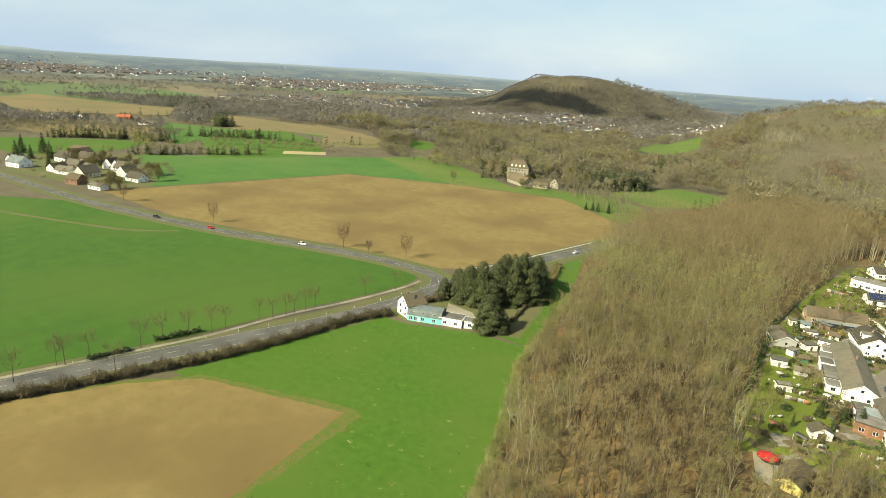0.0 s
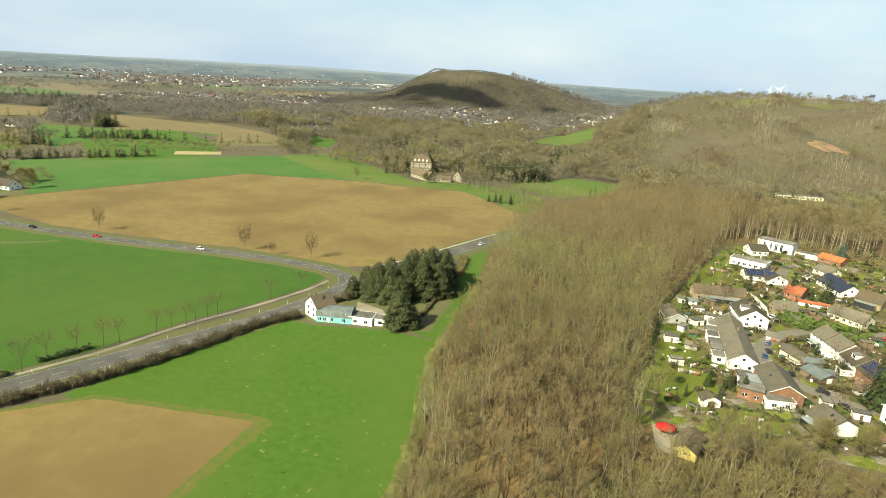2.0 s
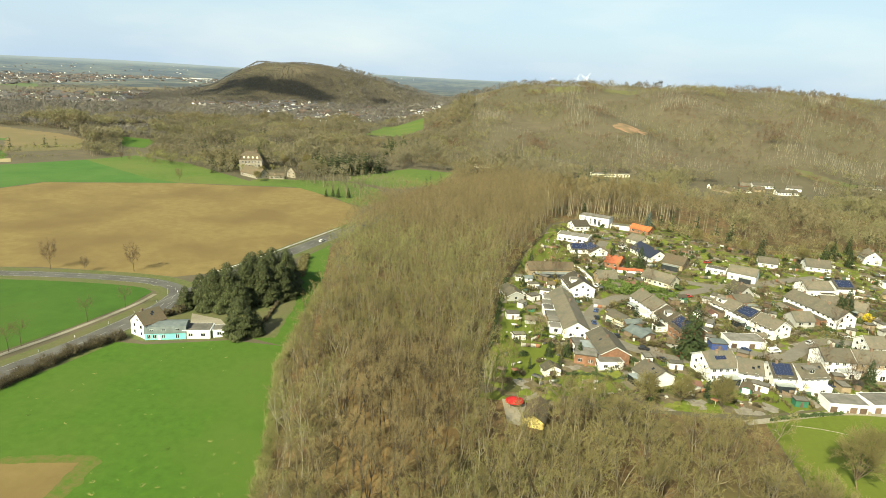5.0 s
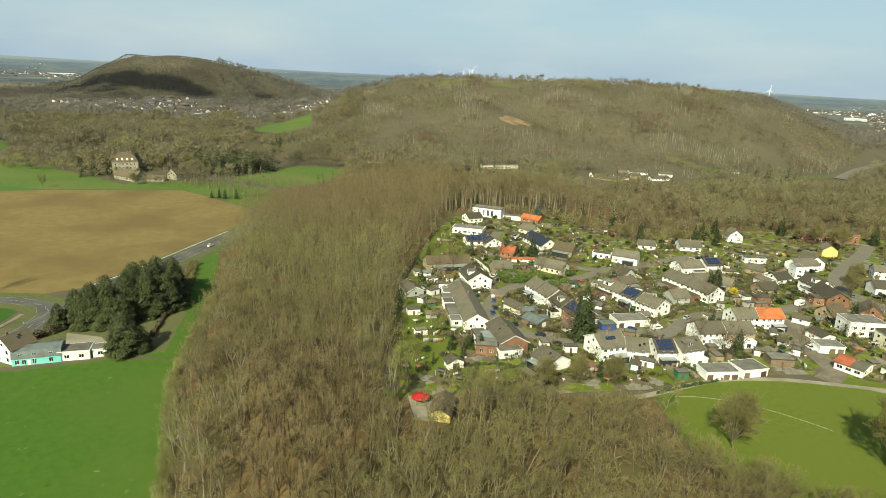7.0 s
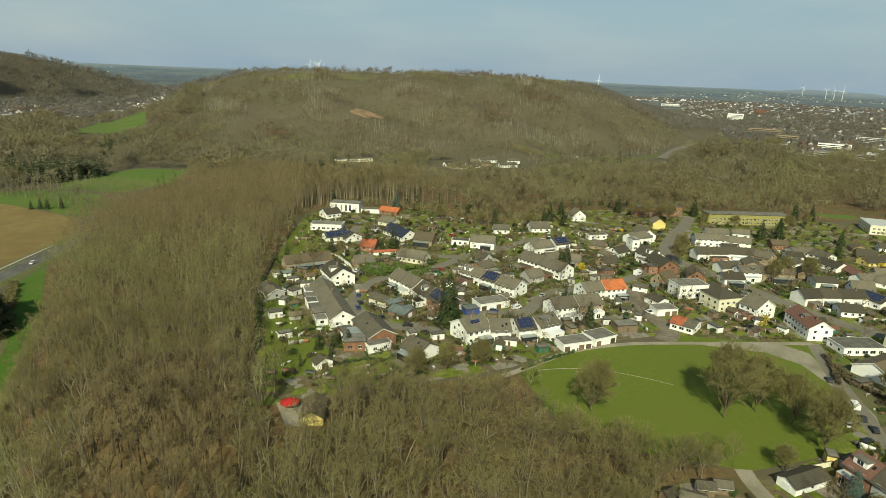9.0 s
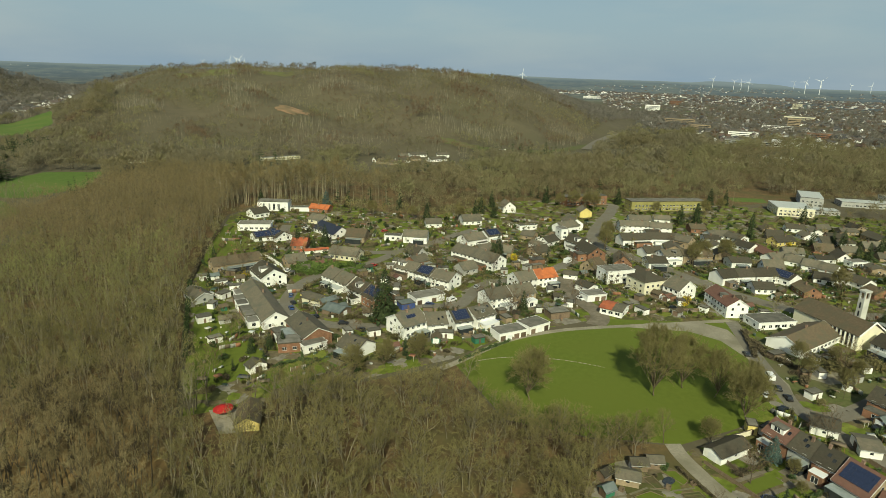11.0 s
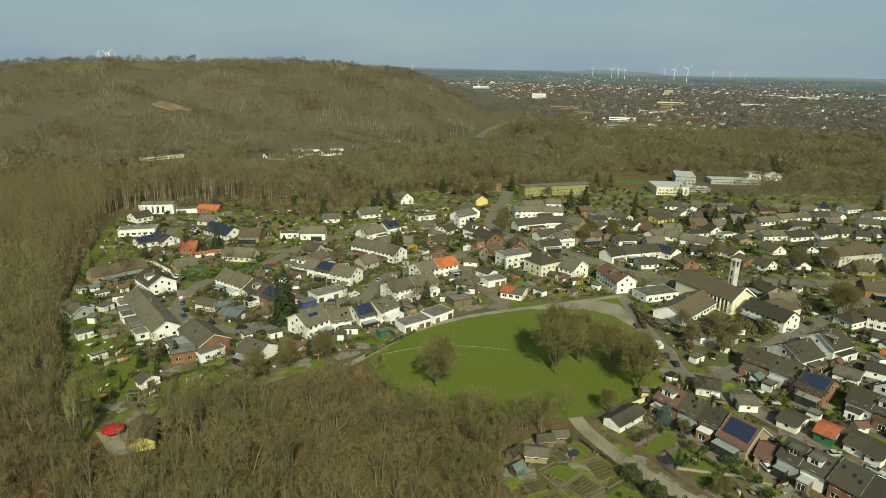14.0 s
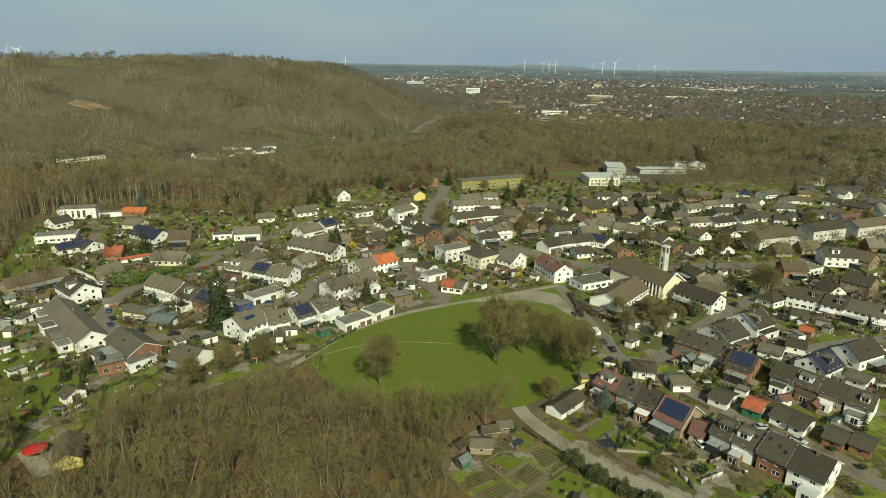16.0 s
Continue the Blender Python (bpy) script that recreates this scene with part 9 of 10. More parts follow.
for x, y, t, L, W, roof, wall in [(186, 660, 10, 16, 7, "dark", "white"), (205, 672, 5, 10, 7, "brown", "tan"), (244, 690, -10, 14, 7, "grey", "white"), (160, 668, 20, 9, 6, "dark", "white"), (196, 690, 0, 10, 7, "grey", "brick"), (46, 706, 15, 9, 8, "brown", "tan"), (585, 599, -30, 20, 8, "grey", "white"), (626, 600, -30, 14, 8, "grey", "white"), (345, 742, -20, 9, 5, "grey", "white")]:
    house(x, y, t, L, W, 3.2, 5.2, roof, wall)
hedge([(-17, 215), (-18, 250), (-18.5, 300)], 2.0, 2.2, M["leaves"], "garden hedge along the edge of the wood", 30, 0.3)
hedge([(-18, 302), (-13, 350), (-4, 398)], 2.0, 2.2, M["hedge_brown"], "brown garden hedge along the edge of the wood", 30, 0.3)
for x, y, s in [(300, 372, 0.5), (340, 366, 0.55), (262, 405, 0.6), (242, 412, 0.55), (362, 374, 0.5), (150, 386, 0.5), (120, 398, 0.45), (96, 416, 0.5), (176, 412, 0.5)]:
    again(lawn_tree, x, y, s)
trampoline(64.6, 208.5)
trampoline(120.6, 95.2)
trampoline(62, 306)
trampoline(104, 219)

for corners, label in [([(-13, 192), (-2, 194), (10, 205), (4, 232), (-4, 262), (-4, 300), (-15, 306), (-15, 240)], "long back garden lawns along the wood"), ([(-13, 318), (12, 328), (22, 352), (14, 386), (2, 410), (-7, 396), (-12, 350)], "long back garden lawns along the wood")]:
    patch("garden_lawn", corners, 0.052, M["lawn"], label, "lawn", rough=0.6)

# allotments beside the gravel lane
patch("allotment", uneven([(78, 82), (78, 112), (90, 120), (104, 121), (107, 112), (108.5, 99), (107, 78), (96, 70)], 0.6, 9, 3.0), 0.045, M["plots"], "rough ground of the allotment gardens", "garden")
BEDS = [((89.6, 107), (94.8, 107.5), (98.1, 102.8), (92.5, 101.1), "lawn"), ((91.2, 99.7), (97.9, 101.3), (98.5, 95.5), (92, 94.8), "bed"), ((101.5, 104.6), (106.4, 103.8), (106.7, 97.7), (100.2, 97.4), "bed"), ((94.8, 92.2), (103.6, 93.5), (105, 89.5), (100.2, 85), "lawn"),
        ((81, 106), (87, 105), (86.5, 101), (80.5, 101.5), "bed"), ((81, 99.5), (88, 99.5), (88, 95), (81, 94.5), "bed"), ((84, 92.5), (92, 92.5), (94, 86), (86, 86), "bed"), ((102.6, 113.5), (106.3, 112.5), (106.6, 108), (104.5, 107)) + ("lawn",), ((96.2, 112.5), (99.2, 112.5), (99, 107.5), (96.8, 108)) + ("bed",)]


def allotment_bed(corners, mat):
    """A plot of ground edged with boards."""
    root = new("allotment_bed")
    corners = list(corners)
    bm = bmesh.new()
    bm.faces.new([bm.verts.new((x, y, 0.11)) for x, y in corners])
    bmesh.ops.recalc_face_normals(bm, faces=bm.faces)
    part("plot", bm, M[mat], root)
    for (x0, y0), (x1, y1) in zip(corners, corners[1:] + corners[:1]):
        run = math.hypot(x1 - x0, y1 - y0)
        bm = bmesh.new()
        box(bm, 0.05, -0.05, -0.1, run - 0.05, 0.04, 0.22)
        part("board", bm, WALL["wood"], root).matrix_basis = pose(x0, y0, 0, 0, 0, math.degrees(math.atan2(y1 - y0, x1 - x0)))
    if mat != "lawn" and int(corners[0][0]) % 2:
        (ax, ay), (bx, by), (cx, cy), (dx, dy) = corners
        for k in range(5):
            t = (k + 0.7) / 5.4
            p, q = Vector((ax + (dx - ax) * t, ay + (dy - ay) * t, 0)), Vector((bx + (cx - bx) * t, by + (cy - by) * t, 0))
            p, q = p.lerp(q, 0.06), p.lerp(q, 0.94)
            bm = bmesh.new()
            d = (q - p)
            prism(bm, [(-0.28, 0.1), (0.28, 0.1), (0.1, 0.26), (-0.1, 0.26)], 0, d.length)
            part("ridge", bm, M["bed"], root).matrix_basis = pose(p.x, p.y, 0, 0, 0, math.degrees(math.atan2(d.y, d.x)) - 90)
    return tagged(root, {"lawn": "small grass plot edged with weathered boards", "bed": "dug brown allotment bed edged with boards"}[mat], "garden bed")


for *corners, mat in BEDS:
    allotment_bed(corners, mat)
for k, line in enumerate([[(78, 109.4), (88, 108)], [(89, 108.1), (95, 109)], [(95.4, 108.6), (99.6, 106.2)], [(89.2, 100.4), (99, 102.2)], [(99.4, 101.6), (99.2, 94.2)], [(89, 107.2), (89.4, 94)], [(90, 93.4), (107, 95.4)], [(100.2, 106), (106.5, 105.4)]]):
    ribbon("allotment_path_%d" % (k + 1), line, 0.6, 0.085, M["worn_path"], "narrow trodden path between allotment beds", "path")
for x, y, t, L, W, roof, wall in [(97.6, 116.6, -20, 4.2, 3.4, "dark", "wood"), (102.3, 116.2, -22, 4.0, 3.2, "grey", "wood"), (91.6, 112.8, -35, 5.6, 4.6, "grey", "tan"), (86.5, 115.5, 20, 3.4, 2.6, "dark", "wood"), (83.5, 109.8, 10, 3.0, 2.4, "slate", "green"), (96.5, 82.5, 30, 3.2, 2.6, "grey", "wood")]:
    house(x, y, t, L, W, 2.2, 3.1, roof, wall)
bm = bmesh.new()
ring = [bm.verts.new((math.cos(t) * 2.0, math.sin(t) * 1.2, 0.15)) for t in [6.283 * k / 16 for k in range(16)]]
rim = [bm.verts.new((v.co.x * 1.12, v.co.y * 1.15, 0.02)) for v in ring]
bm.faces.new(ring)
for k in range(16):
    bm.faces.new((rim[k], rim[(k + 1) % 16], ring[(k + 1) % 16], ring[k]))
pond = mesh_object("pond", bm, M["glass"])
pond.matrix_basis = pose(102, 109.7, 0, 0, 0, 20)
tagged(pond, "small dark oval garden pond in an allotment", "pond")
for k in range(60):
    x, y = 79.5 + (k * 7.31) % 27, 84 + (k * 11.17) % 34
    if any(inside(list(c[:4]), np.array([x]), np.array([y]))[0] for c in BEDS) and k % 5:
        continue
    if blocked(x, y, 0.3) or math.hypot(x - 102, y - 109.7) < 3.2:
        continue
    again((heath, bush, brown_bush, small_tree, heath, grey_tree)[k % 6], x, y, (0.6, 0.4, 0.5, 0.6, 0.5, 0.5)[k % 6])


def bin_box(x, y, turn, mat, label):
    """A compost box of slats."""
    root = new("compost_box")
    for sx, sy, a in ((0, -0.6, 0), (0, 0.6, 0), (-0.6, 0, 90), (0.6, 0, 90)):
        for k in range(3):
            bm = bmesh.new()
            box(bm, -0.57, -0.03, 0.02 + k * 0.3, 0.57, 0.03, 0.24 + k * 0.3)
            part("slat", bm, mat, root).matrix_basis = pose(sx, sy, 0, 0, 0, a)
    root.matrix_basis = pose(x, y, 0.05, 0, 0, turn)
    return tagged(root, label, "compost box")


for x, y, t in [(90.2, 104, 12), (99.9, 107.2, 40), (106.9, 106.5, 5), (88, 110, 33), (107, 88, 10)]:
    bin_box(x, y, t, WALL["wood"], "slatted wooden compost box in an allotment")

# pale tufts in the meadow and posts along the main road
tuft = (leafy(160, 1.1, 1.1, 0.14, 20, 0.16, False),)
field_tufts = np.concatenate([fill([(-108, 80), (-104, 118), (-78, 140), (-62, 106), (-60, 60), (-98, 30)], 4.2, 0.8, 0.5, 31, 0.55), fill([(-150, 120), (-146, 178), (-100, 188), (-78, 146), (-104, 122)], 6.5, 0.6, 0.5, 32, 0.4)])
scatter("grass_tufts", tuft, field_tufts, [M["straw"], M["tuft"]], "pale dry tufts in the meadow", "grass", seed=33)
def guard_rail(points, label):
    """A pale steel rail on posts."""
    root = new("guard_rail")
    for (x0, y0), (x1, y1) in zip(points, points[1:]):
        run = math.hypot(x1 - x0, y1 - y0)
        turn = math.degrees(math.atan2(y1 - y0, x1 - x0))
        bm = bmesh.new()
        prism(bm, [(-0.05, 0.45), (0.09, 0.5), (0.03, 0.6), (0.09, 0.7), (-0.05, 0.76)], 0, run)
        bmesh.ops.rotate(bm, verts=bm.verts, cent=(0, 0, 0), matrix=Matrix.Rotation(radians(-90), 3, 'Z'))
        part("beam", bm, M["plastic_white"], root).matrix_basis = pose(x0, y0, 0.07, 0, 0, turn)
        for k in range(max(1, int(run / 4))):
            bm = bmesh.new()
            box(bm, k * 4 - 0.06, -0.16, -0.1, k * 4 + 0.06, -0.1, 0.75)
            part("post", bm, M["alu"], root).matrix_basis = pose(x0, y0, 0.07, 0, 0, turn)
    return tagged(root, label, "guard rail")


guard_rail([(-157.5, 262), (-152.5, 276), (-147, 300), (-141, 327), (-132, 367)], "pale steel guard rail between road and field")
ribbon("verge_3", [(-160, 258), (-153.5, 274), (-148.5, 299), (-142.5, 326), (-134, 366)], 1.6, 0.09, M["gravel"], "pale gravel strip behind the guard rail", "verge")
for k in range(16):
    for side_of in (-1, 1):
        i = 2 + k * 0.6
        j = int(i)
        (x0, y0), (x1, y1) = MAIN[j], MAIN[j + 1]
        t = i - j
        d = Vector((x1 - x0, y1 - y0, 0)).normalized()
        x, y = x0 + (x1 - x0) * t - d.y * side_of * 5.6, y0 + (y1 - y0) * t + d.x * side_of * 5.6
        bm = bmesh.new()
        prism(bm, [(-0.07, -0.1), (0.07, -0.1), (0.06, 0.95), (0, 1.05), (-0.06, 0.95)], -0.06, 0.06)
        post = new("delineator_post")
        part("post", bm, M["plastic_white"], post)
        bm = bmesh.new()
        box(bm, -0.08, -0.075, 0.68, 0.08, 0.075, 0.84)
        part("band", bm, M["rubber"], post, "black band")
        post.matrix_basis = pose(x, y, 0.07, 0, 0, math.degrees(math.atan2(d.y, d.x)))
        tagged(post, "white roadside post with a black band", "post", "posts along the main road")

# pale stones in a line across the lawn
for k in range(34):
    t = k / 33
    x, y = 80 + 42 * t, 186 + 1.5 * math.sin(t * 3) - 17 * t * t
    along = math.degrees(math.atan2(4.5 * math.cos(t * 3) - 34 * t, 42))
    bm = bmesh.new()
    bmesh.ops.create_icosphere(bm, subdivisions=1, radius=0.2, matrix=Matrix.Diagonal((2.6 + k % 3, 0.7, 0.5, 1)))
    st = mesh_object("stone", bm, WALL["stone"])
    st.matrix_basis = pose(x, y, 0.1, 0, 0, along)
    tagged(st, "pale boundary stone on the lawn", "stone", "stones across the lawn")


def garden_lawns():
    """Mown lawns and paved seats behind the houses, as thin sheets on the garden ground."""
    rng = np.random.default_rng(63)
    for name, share, z, low, high, mats, label, category in (
            ("garden_lawns", 0.9, 0.082, 4.5, 8.5, [M["lawn"], M["lawn"], M["pasture"]], "mown bright green lawns behind the houses", "lawn"),
            ("garden_seats", 0.6, 0.094, 1.4, 2.6, [M["terrace"]] * 3, "pale paved seats behind the houses", "terrace")):
        vs, fs, ms = [], [], []
        for fx, fy, _, a, L, W in list(FOOTPRINTS):
            if L < 7 or W < 6.5 or math.hypot(fx, fy) > 480:
                continue
            d, n = np.array([math.cos(a), math.sin(a)]), np.array([-math.sin(a), math.cos(a)])
            for sv in (-1, 1):
                u, v = rng.uniform(low, high), rng.uniform(low, high)
                c = np.array([fx, fy]) + d * rng.uniform(-0.3, 0.3) * L + n * sv * (W / 2 + v / 2 + (1.0 if low < 2 else 3.0))
                if rng.random() > share:
                    continue
                q = [c + d * su * u / 2 * rng.uniform(0.8, 1.1) + n * sw * v / 2 * rng.uniform(0.8, 1.1) for su, sw in ((-1, -1), (1, -1), (1, 1), (-1, 1))]
                if any(blocked(p[0], p[1], 0.2) for p in q + [c]) or not inside(VILLAGE, np.array([c[0]]), np.array([c[1]]))[0]:
                    continue
                base = len(vs)
                vs += [(p[0], p[1], z) for p in q]
                fs += [(base, base + 1, base + 2), (base, base + 2, base + 3)]
                ms += [int(rng.integers(0, 3))] * 2
        if vs:
            ob = new(name, mesh_from_arrays(name, np.array(vs), np.array(fs), mats, ms))
            tagged(ob, label, category, kind="stuff")


garden_lawns()


def garden_clutter():
    """Tables, pots, bins, awnings and board fences of the gardens, too many to count."""
    rng = np.random.default_rng(140)
    vs, fs, base = [], [], 0
    cube = np.array([[x, y, z] for z in (0, 1) for y in (-0.5, 0.5) for x in (-0.5, 0.5)], float)
    faces = np.array([(0, 2, 3), (0, 3, 1), (4, 5, 7), (4, 7, 6), (0, 1, 5), (0, 5, 4), (1, 3, 7), (1, 7, 5), (3, 2, 6), (3, 6, 7), (2, 0, 4), (2, 4, 6)])

    def slab(x, y, z, a, size, taper=1.0):
        nonlocal base
        p = cube * np.array(size)
        p[4:, :2] *= taper
        c, d = math.cos(a), math.sin(a)
        vs.append(np.stack([p[:, 0] * c - p[:, 1] * d + x, p[:, 0] * d + p[:, 1] * c + y, p[:, 2] + z], -1))
        fs.append(faces + base)
        base += 8

    for x, y, _, size in fill(VILLAGE, 5.0, 1.0, 0.4, 141, 0.55):
        r = math.hypot(x, y)
        if r > 430 or r < 120 or math.degrees(math.atan2(x, y)) > 73 or blocked(x, y, 0.5):
            continue
        a, kind = rng.uniform(0, 3.14), rng.random()
        if kind < 0.22:
            slab(x, y, 0.66 + 0.05, a, (1.7, 0.9, 0.06))
            for sx, sy in ((-0.75, -0.35), (0.75, -0.35), (0.75, 0.35), (-0.75, 0.35)):
                slab(x + sx * math.cos(a) - sy * math.sin(a), y + sx * math.sin(a) + sy * math.cos(a), 0.0, a, (0.08, 0.08, 0.70))
        elif kind < 0.5:
            slab(x, y, 0.0, a, (0.5, 0.5, 0.6), 1.35)
        elif kind < 0.68:
            slab(x, y, 0.0, a, (0.7, 0.75, 1.0), 1.08)
            slab(x, y, 1.01, a, (0.8, 0.85, 0.08))
        elif kind < 0.8:
            slab(x, y, 2.05, a, (2.8 * size, 2.2, 0.08))
            for sx, sy in ((-1.2, -0.9), (1.2, -0.9), (1.2, 0.9), (-1.2, 0.9)):
                slab(x + (sx * math.cos(a) - sy * math.sin(a)) * size, y + (sx * math.sin(a) + sy * math.cos(a)) * size, 0.0, a, (0.09, 0.09, 2.06))
        else:
            for k in range(int(rng.integers(2, 5))):
                slab(x + math.cos(a) * k * 1.84, y + math.sin(a) * k * 1.84, 0.06, a, (1.78, 0.05, 1.2 + 0.3 * size))
                slab(x + math.cos(a) * (k * 1.84 - 0.92), y + math.sin(a) * (k * 1.84 - 0.92), 0.0, a, (0.1, 0.1, 1.4 + 0.3 * size))
    tones = island_palette("garden_furniture_tones", [(0.72, 0.72, 0.70), (0.22, 0.17, 0.12), (0.42, 0.40, 0.36), (0.30, 0.14, 0.08), (0.10, 0.10, 0.10), (0.62, 0.60, 0.55), (0.17, 0.13, 0.09), (0.06, 0.10, 0.07)])
    ob = new("garden_furniture", mesh_from_arrays("garden_furniture", np.concatenate(vs), np.concatenate(fs), [tones]))
    return tagged(ob, "tables, pots, bins, awnings and board fences in the gardens", "garden furniture", kind="stuff")


garden_clutter()

# ---- far villages and the town ----
FAR_WALL = island_palette("far_house_walls", [(0.56, 0.56, 0.55), (0.30, 0.29, 0.27), (0.82, 0.82, 0.80), (0.19, 0.15, 0.125), (0.70, 0.69, 0.66), (0.20, 0.185, 0.175), (0.15, 0.125, 0.11), (0.40, 0.39, 0.37)])
FAR_ROOF = island_palette("far_house_roofs", [(0.085, 0.083, 0.083), (0.105, 0.098, 0.092), (0.11, 0.088, 0.078), (0.07, 0.069, 0.073), (0.115, 0.106, 0.098), (0.13, 0.088, 0.07), (0.09, 0.087, 0.086), (0.10, 0.10, 0.102)])


def far_houses(name, places, label, seed):
    """Simple gabled houses, too many and too far to count. places: rows of x, y, z, size."""
    g = np.random.default_rng(seed)
    w = np.array([[-1, -1, 0], [1, -1, 0], [1, 1, 0], [-1, 1, 0], [-1, -1, 1], [1, -1, 1], [1, 1, 1], [-1, 1, 1], [-1, 0, 1.8], [1, 0, 1.8]], float)
    wt = [(0, 1, 5), (0, 5, 4), (2, 3, 7), (2, 7, 6), (1, 2, 6), (1, 6, 5), (3, 0, 4), (3, 4, 7), (5, 6, 9), (7, 4, 8)]
    rv = np.array([[-1.1, -1.15, 0.93], [1.1, -1.15, 0.93], [1.1, 0, 1.86], [-1.1, 0, 1.86], [1.1, 1.15, 0.93], [-1.1, 1.15, 0.93]], float)
    rt = [(0, 1, 2), (0, 2, 3), (3, 2, 4), (3, 4, 5)]
    vs, fs, ms, base = [], [], [], 0
    turn = g.choice([0.3, 0.3 + np.pi / 2, 0.9, 1.3], len(places)) + g.normal(0, 0.12, len(places))
    for (x, y, z, s), a in zip(places, turn):
        c, d = math.cos(a), math.sin(a)
        size = np.array([6.0 * g.uniform(0.8, 1.9), 4.8, 3.7 * g.uniform(0.8, 1.5)]) * s
        for v, t, m in ((w, wt, 0), (rv, rt, 1)):
            p = v * size
            p = np.stack([p[:, 0] * c - p[:, 1] * d + x, p[:, 0] * d + p[:, 1] * c + y, p[:, 2] + z - 0.3], -1)
            vs.append(p)
            fs.append(np.array(t) + base)
            ms += [m] * len(t)
            base += len(v)
    ob = new(name, mesh_from_arrays(name, np.concatenate(vs), np.concatenate(fs), [FAR_WALL, FAR_ROOF], ms))
    return tagged(ob, label, "village", kind="stuff")


def far_point(x, y):
    """Stretches the plan of the far plain beyond 1.5 km to true distance."""
    r = math.hypot(x, y)
    k = 1500 * math.exp((r - 1500) / 1340) / r if r > 1500 else 1.0
    return x * k * min(1, 3900 / (r * k)), y * k * min(1, 3900 / (r * k))


def true_spread(poly, n, size, seed):
    """Places in a far plot, given by its true corners."""
    g = np.random.default_rng(seed)
    xs, ys = [p[0] for p in poly], [p[1] for p in poly]
    x, y = g.uniform(min(xs), max(xs), 10 * n), g.uniform(min(ys), max(ys), 10 * n)
    ok = inside(poly, x, y)
    x, y = x[ok][:n], y[ok][:n]
    z = land(x, y) + np.where(np.hypot(x, y) > 2520, 3.0, 0.0)
    return np.stack([x, y, z, np.full(len(x), size)], -1)


def town(name, poly, n, size, seed, label, trees=1.0):
    far_houses(name, true_spread(poly, n, size, seed), label, seed)
    p = true_spread(poly, int(n * trees * 1.1), 1.0, seed + 100)
    p[:, 3] = 0.4 + 0.5 * np.random.default_rng(seed).random(len(p))
    scatter("town_trees", LOW_KINDS, p, [M["bark_dark"], M["twig_dark"]], "bare trees among far houses", seed=seed)


town("far_village", [(-893, 1400), (-826, 1560), (-700, 1640), (-534, 1660), (-296, 1660), (-274, 1357), (-291, 1259), (-382, 1200), (-447, 1040), (-620, 1220)], 420, 0.85, 41, "white-walled village below the far heap", 0.35)
town("far_village", [(-1375, 980), (-1278, 1042), (-1076, 1049), (-942, 1171), (-1036, 1420), (-1226, 1720), (-1300, 1500), (-1420, 1200)], 230, 0.95, 43, "far village with white walls and dark roofs", 0.5)
town("far_village", [(-2393, 1614), (-1946, 1427), (-1700, 1700), (-1750, 2100), (-2050, 2560), (-2000, 3200), (-2300, 3000), (-2500, 2200)], 620, 1.1, 45, "far town edge of small pale houses", 0.5)
town("far_town", [(-2700, 700), (-2300, 1200), (-2500, 1500), (-3300, 1500), (-3400, 900)], 260, 1.2, 46, "far pale houses in the plain", 2.0)
town("far_town", [(800, 1040), (740, 850), (900, 690), (1300, 480), (2100, 620), (2300, 1200), (2000, 2100), (1700, 2600), (1300, 1950), (1000, 1400)], 1500, 0.85, 48, "wide small town of pale walls and dark roofs", 1.5)
town("far_town", [(1700, 2600), (2000, 2100), (2600, 1300), (3300, 1700), (2900, 2600), (1900, 3500), (1500, 3000)], 700, 1.1, 49, "farther quarters of the small town", 1.4)
town("far_village", [(520, 170), (640, 150), (760, 250), (640, 300), (560, 260), (510, 230)], 60, 0.85, 51, "outer rows of village houses", 1.5)


def horizon_houses(a0, a1, r0, r1, count, seed, label):
    """Pale specks of houses towards the horizon, smaller with distance."""
    rng = np.random.default_rng(seed)
    a = np.radians(rng.uniform(a0, a1, count) + 1.2 * np.sin(rng.uniform(0, 6.3, count)))
    r = r0 + (r1 - r0) * rng.random(count) ** 1.4
    r = r + 60 * np.sin(a * 40)
    thick_set = np.array([noise.noise(Vector((v * 16.0, w / 130.0, 1.7))) for v, w in zip(a, r)]) > 0.05
    a, r = a[thick_set], r[thick_set]
    x, y = r * np.sin(a), r * np.cos(a)
    far_houses("far_town", np.stack([x, y, land(x, y) + np.where(r < 4050, 3.0, 0.0), 0.9 - 0.62 * np.clip((r - 3600) / 1100, 0, 1)], -1), label, seed)


horizon_houses(33, 74, 3400, 4650, 3200, 61, "pale far quarters of the town near the horizon")
horizon_houses(-72, -14, 3000, 4650, 1500, 62, "scattered pale hamlets in the far plain")


def far_block(x, y, turn, L, D, h, wall, label, category="building"):
    """A large plain building with window bands, far off."""
    root = new("far_building")
    bm = bmesh.new()
    box(bm, -L / 2, -D / 2, -1, L / 2, D / 2, h)
    part("wall", bm, WALL[wall], root)
    bm = bmesh.new()
    box(bm, -L / 2 - 0.3, -D / 2 - 0.3, h + 0.01, L / 2 + 0.3, D / 2 + 0.3, h + 0.5)
    part("roof", bm, ROOF["flat"], root)
    for s in range(max(1, int(h / 3.2))):
        bm = bmesh.new()
        box(bm, -L / 2 + 1, -D / 2 - 0.08, 1 + s * 3.2, L / 2 - 1, -D / 2 - 0.01, 2.3 + s * 3.2)
        part("window_band", bm, M["glass"], root)
    x, y = far_point(x, y)
    root.matrix_basis = pose(x, y, lz(x, y), 0, 0, turn)
    return tagged(root, label, category)


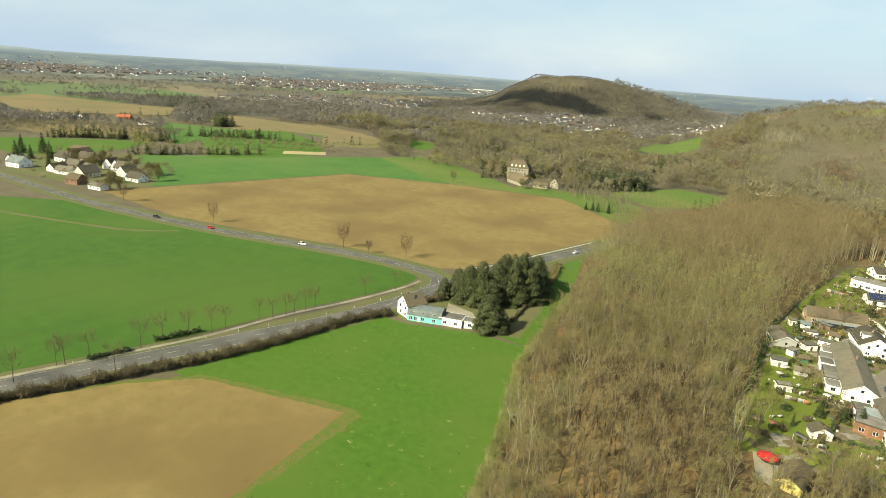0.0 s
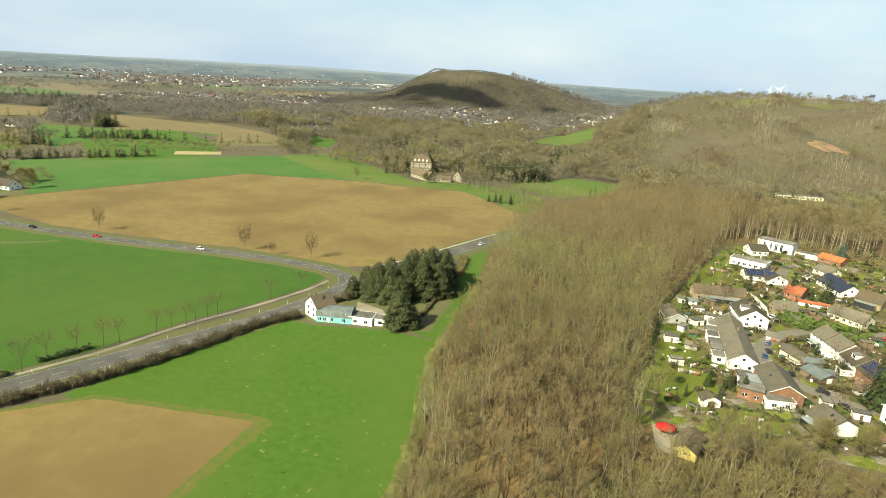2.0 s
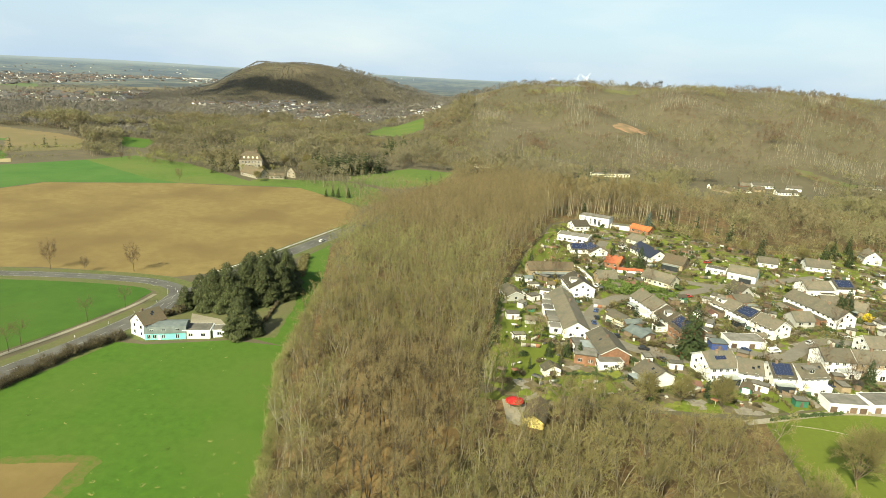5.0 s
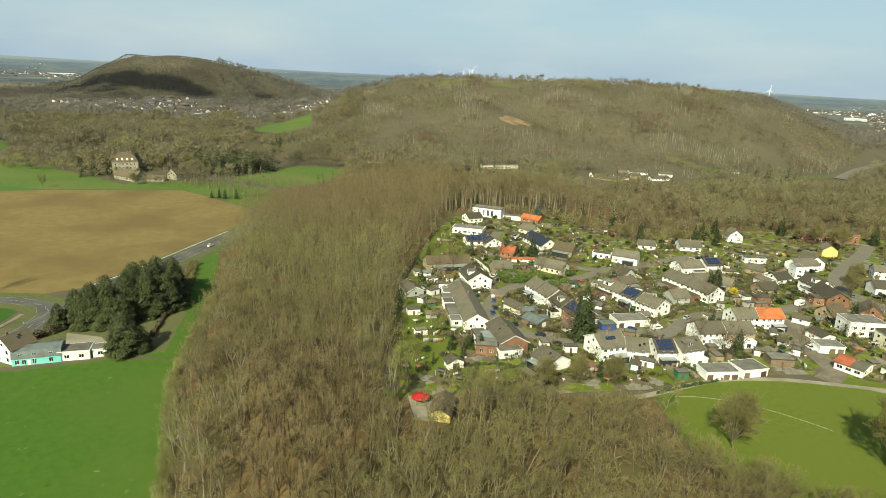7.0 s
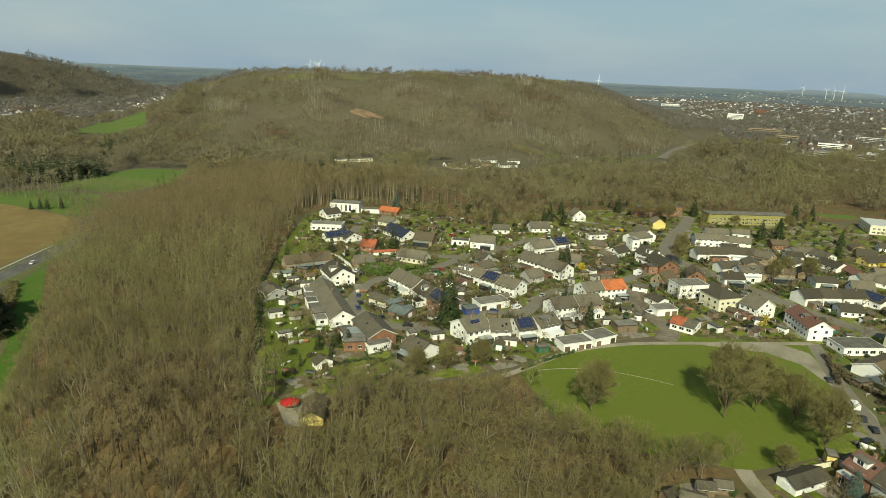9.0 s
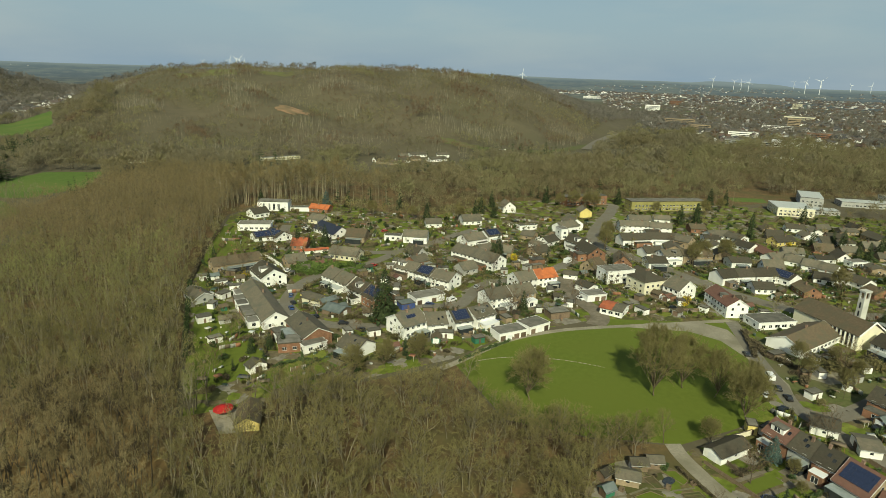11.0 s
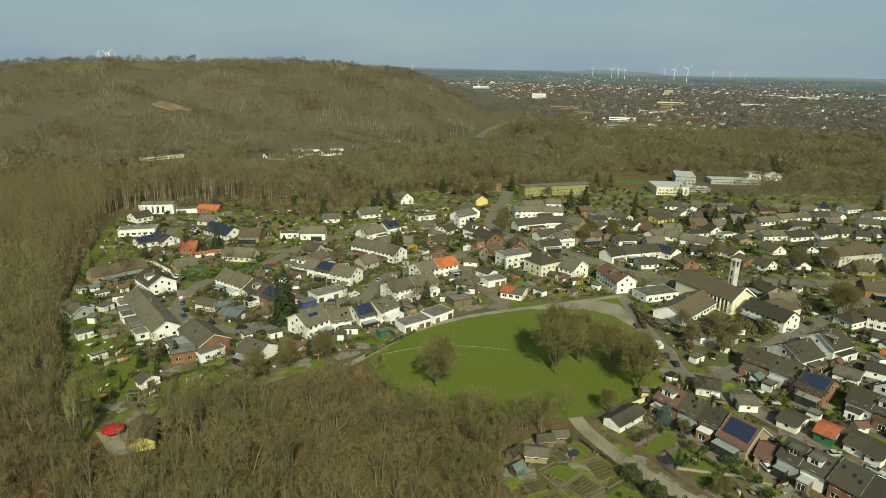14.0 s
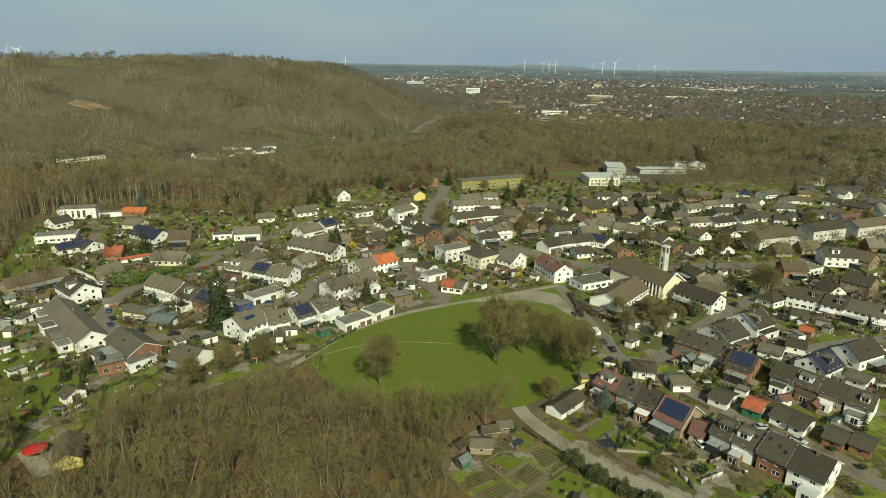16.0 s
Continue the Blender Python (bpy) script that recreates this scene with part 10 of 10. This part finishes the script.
def market_hall():
    """A wide low hall of stepped white bays before the town."""
    root = new("market_hall")
    for k in range(6):
        bm = bmesh.new()
        box(bm, -44 + k * 14.6, -16 + k * 1.5, -1, -29.5 + k * 14.6, 18 - k * 2.5, 8.4 - k * 0.7)
        bay = part("bay", bm, WALL["white"], root)
        bm = bmesh.new()
        box(bm, -43.6 + k * 14.6, -15.6 + k * 1.5, 8.403 - k * 0.7, -29.9 + k * 14.6, 17.6 - k * 2.5, 8.8 - k * 0.7)
        part("bay_roof", bm, M["plastic_white"], bay, "bright white sheet roof")
        bm = bmesh.new()
        box(bm, -42 + k * 14.6, -16.1 + k * 1.5, 1, -31.5 + k * 14.6, -16.02 + k * 1.5, 3.2)
        part("window_band", bm, M["glass"], bay)
    root.matrix_basis = pose(850, 728, 0, 0, 0, -49)
    return tagged(root, "wide white market hall with stepped bright roofs", "hall")


market_hall()
far_block(790, 775, -47, 70, 24, 7, "grey", "long grey store with a flat roof")
far_block(652, 592, -46, 36, 12, 9, "white", "white three-storey apartment block at the wood's edge")
far_block(628, 612, -46, 18, 10, 6, "white", "low white house at the wood's edge")
far_block(940, 1120, -40, 60, 16, 14, "tan", "long ochre brick town block")
far_block(1165, 1030, -48, 24, 16, 22, "tan", "tall brick tower block in the town")
far_block(1090, 1000, -47, 60, 14, 10, "white", "white apartment row in the town")
far_block(1260, 860, -54, 50, 16, 9, "brick", "red brick school in the town")
far_block(1040, 860, -48, 40, 14, 9, "brick", "orange brick building in the town")
far_block(900, 900, -44, 50, 14, 8, "white", "white apartment row in the town")
far_block(1350, 1180, -48, 70, 16, 12, "cream", "cream apartment row in the town")
far_block(1550, 1080, -54, 60, 18, 9, "white", "white hall among the far houses")
far_block(900, 1010, -40, 36, 14, 11, "tan", "sandy brick town block")
far_block(1120, 1450, -35, 40, 16, 22, "white", "tall white apartment block in the town")
far_block(1400, 1700, -35, 40, 16, 16, "brick", "brick apartment block in the town")
far_block(1250, 1960, -30, 70, 24, 12, "white", "large white building in the town")
far_block(1950, 1200, -50, 120, 30, 9, "white", "long white warehouse beyond the town")
far_block(1700, 1500, -45, 30, 16, 20, "cream", "tall pale apartment block in the town")
far_block(-1450, 2350, 30, 160, 40, 9, "white", "long white warehouses in the far plain")
far_block(-250, 2700, 5, 150, 40, 8, "white", "long white sheds in the far plain")


def turbine(x, y, hub, blade, turn, spin):
    """A wind turbine: tapered tower, nacelle, hub and three blades."""
    root = new("wind_turbine")
    z = lz(x, y)
    bm = bmesh.new()
    cylinder(bm, (0, 0, -4), (0, 0, hub), hub * 0.028, hub * 0.017, 10)
    part("tower", bm, M["turbine"], root)
    bm = bmesh.new()
    box(bm, -hub * 0.018, -hub * 0.04, hub - hub * 0.01, hub * 0.018, hub * 0.07, hub + hub * 0.035)
    part("nacelle", bm, M["turbine"], root)
    bm = bmesh.new()
    cylinder(bm, (0, -hub * 0.07, hub * 1.012), (0, -hub * 0.04, hub * 1.012), hub * 0.006, hub * 0.02, 8)
    part("hub", bm, M["turbine"], root)
    for k in range(3):
        bm = bmesh.new()
        a = radians(spin + 120 * k)
        d, s = Vector((math.sin(a), 0, math.cos(a))), Vector((math.cos(a), 0, -math.sin(a)))
        c = Vector((0, -hub * 0.055, hub * 1.012))
        rows = []
        for t, w in ((0.02, 0.02), (0.2, 0.045), (1.0, 0.008)):
            p = c + d * blade * t
            rows.append([bm.verts.new(p + s * w * blade + Vector((0, q, 0))) for q in (-0.3, 0.3)] + [bm.verts.new(p - s * w * blade * 0.5 + Vector((0, q, 0))) for q in (0.3, -0.3)])
        for r0, r1 in zip(rows, rows[1:]):
            for i in range(4):
                bm.faces.new((r0[i], r0[(i + 1) % 4], r1[(i + 1) % 4], r1[i]))
        bm.faces.new(rows[0][::-1])
        bm.faces.new(rows[-1])
        part("blade", bm, M["turbine"], root)
    root.matrix_basis = pose(x, y, z, 0, 0, turn)
    return tagged(root, "white three-bladed wind turbine at rest in the plain", "wind turbine", "turbines in the plain")


def by_bearing(bearing, r):
    return r * math.sin(radians(bearing)), r * math.cos(radians(bearing))

# bearing, distance, hub height, blade length, spin
for bearing, r, hub, blade, spin in [(1.05, 4531, 68, 34, 20), (1.62, 4403, 77, 38, 75), (1.80, 4445, 80, 40, 40), (2.20, 4793, 47, 23, 10), (-1.10, 4693, 45, 23, 50), (4.00, 4654, 32, 16, 0), (7.80, 4654, 29, 15, 60), (9.30, 4562, 40, 20, 30), (10.45, 4618, 36, 18, 80), (17.20, 4531, 51, 26, 15), (18.55, 4531, 40, 20, 70), (19.75, 4531, 41, 21, 100), (26.40, 4155, 73, 36, 5), (42.20, 4501, 51, 26, 35), (43.80, 4378, 53, 27, 60), (44.35, 4394, 53, 26, 90), (44.90, 4304, 56, 28, 10), (48.90, 4340, 66, 33, 25), (49.90, 4270, 75, 37, 50), (51.90, 4618, 40, 20, 80), (53.20, 4584, 42, 21, 15), (48.10, 4706, 43, 21, 40), (54.30, 4541, 35, 17, 65)]:
    x, y = by_bearing(bearing, r)
    turbine(x, y, hub, blade, -bearing + 8, spin)
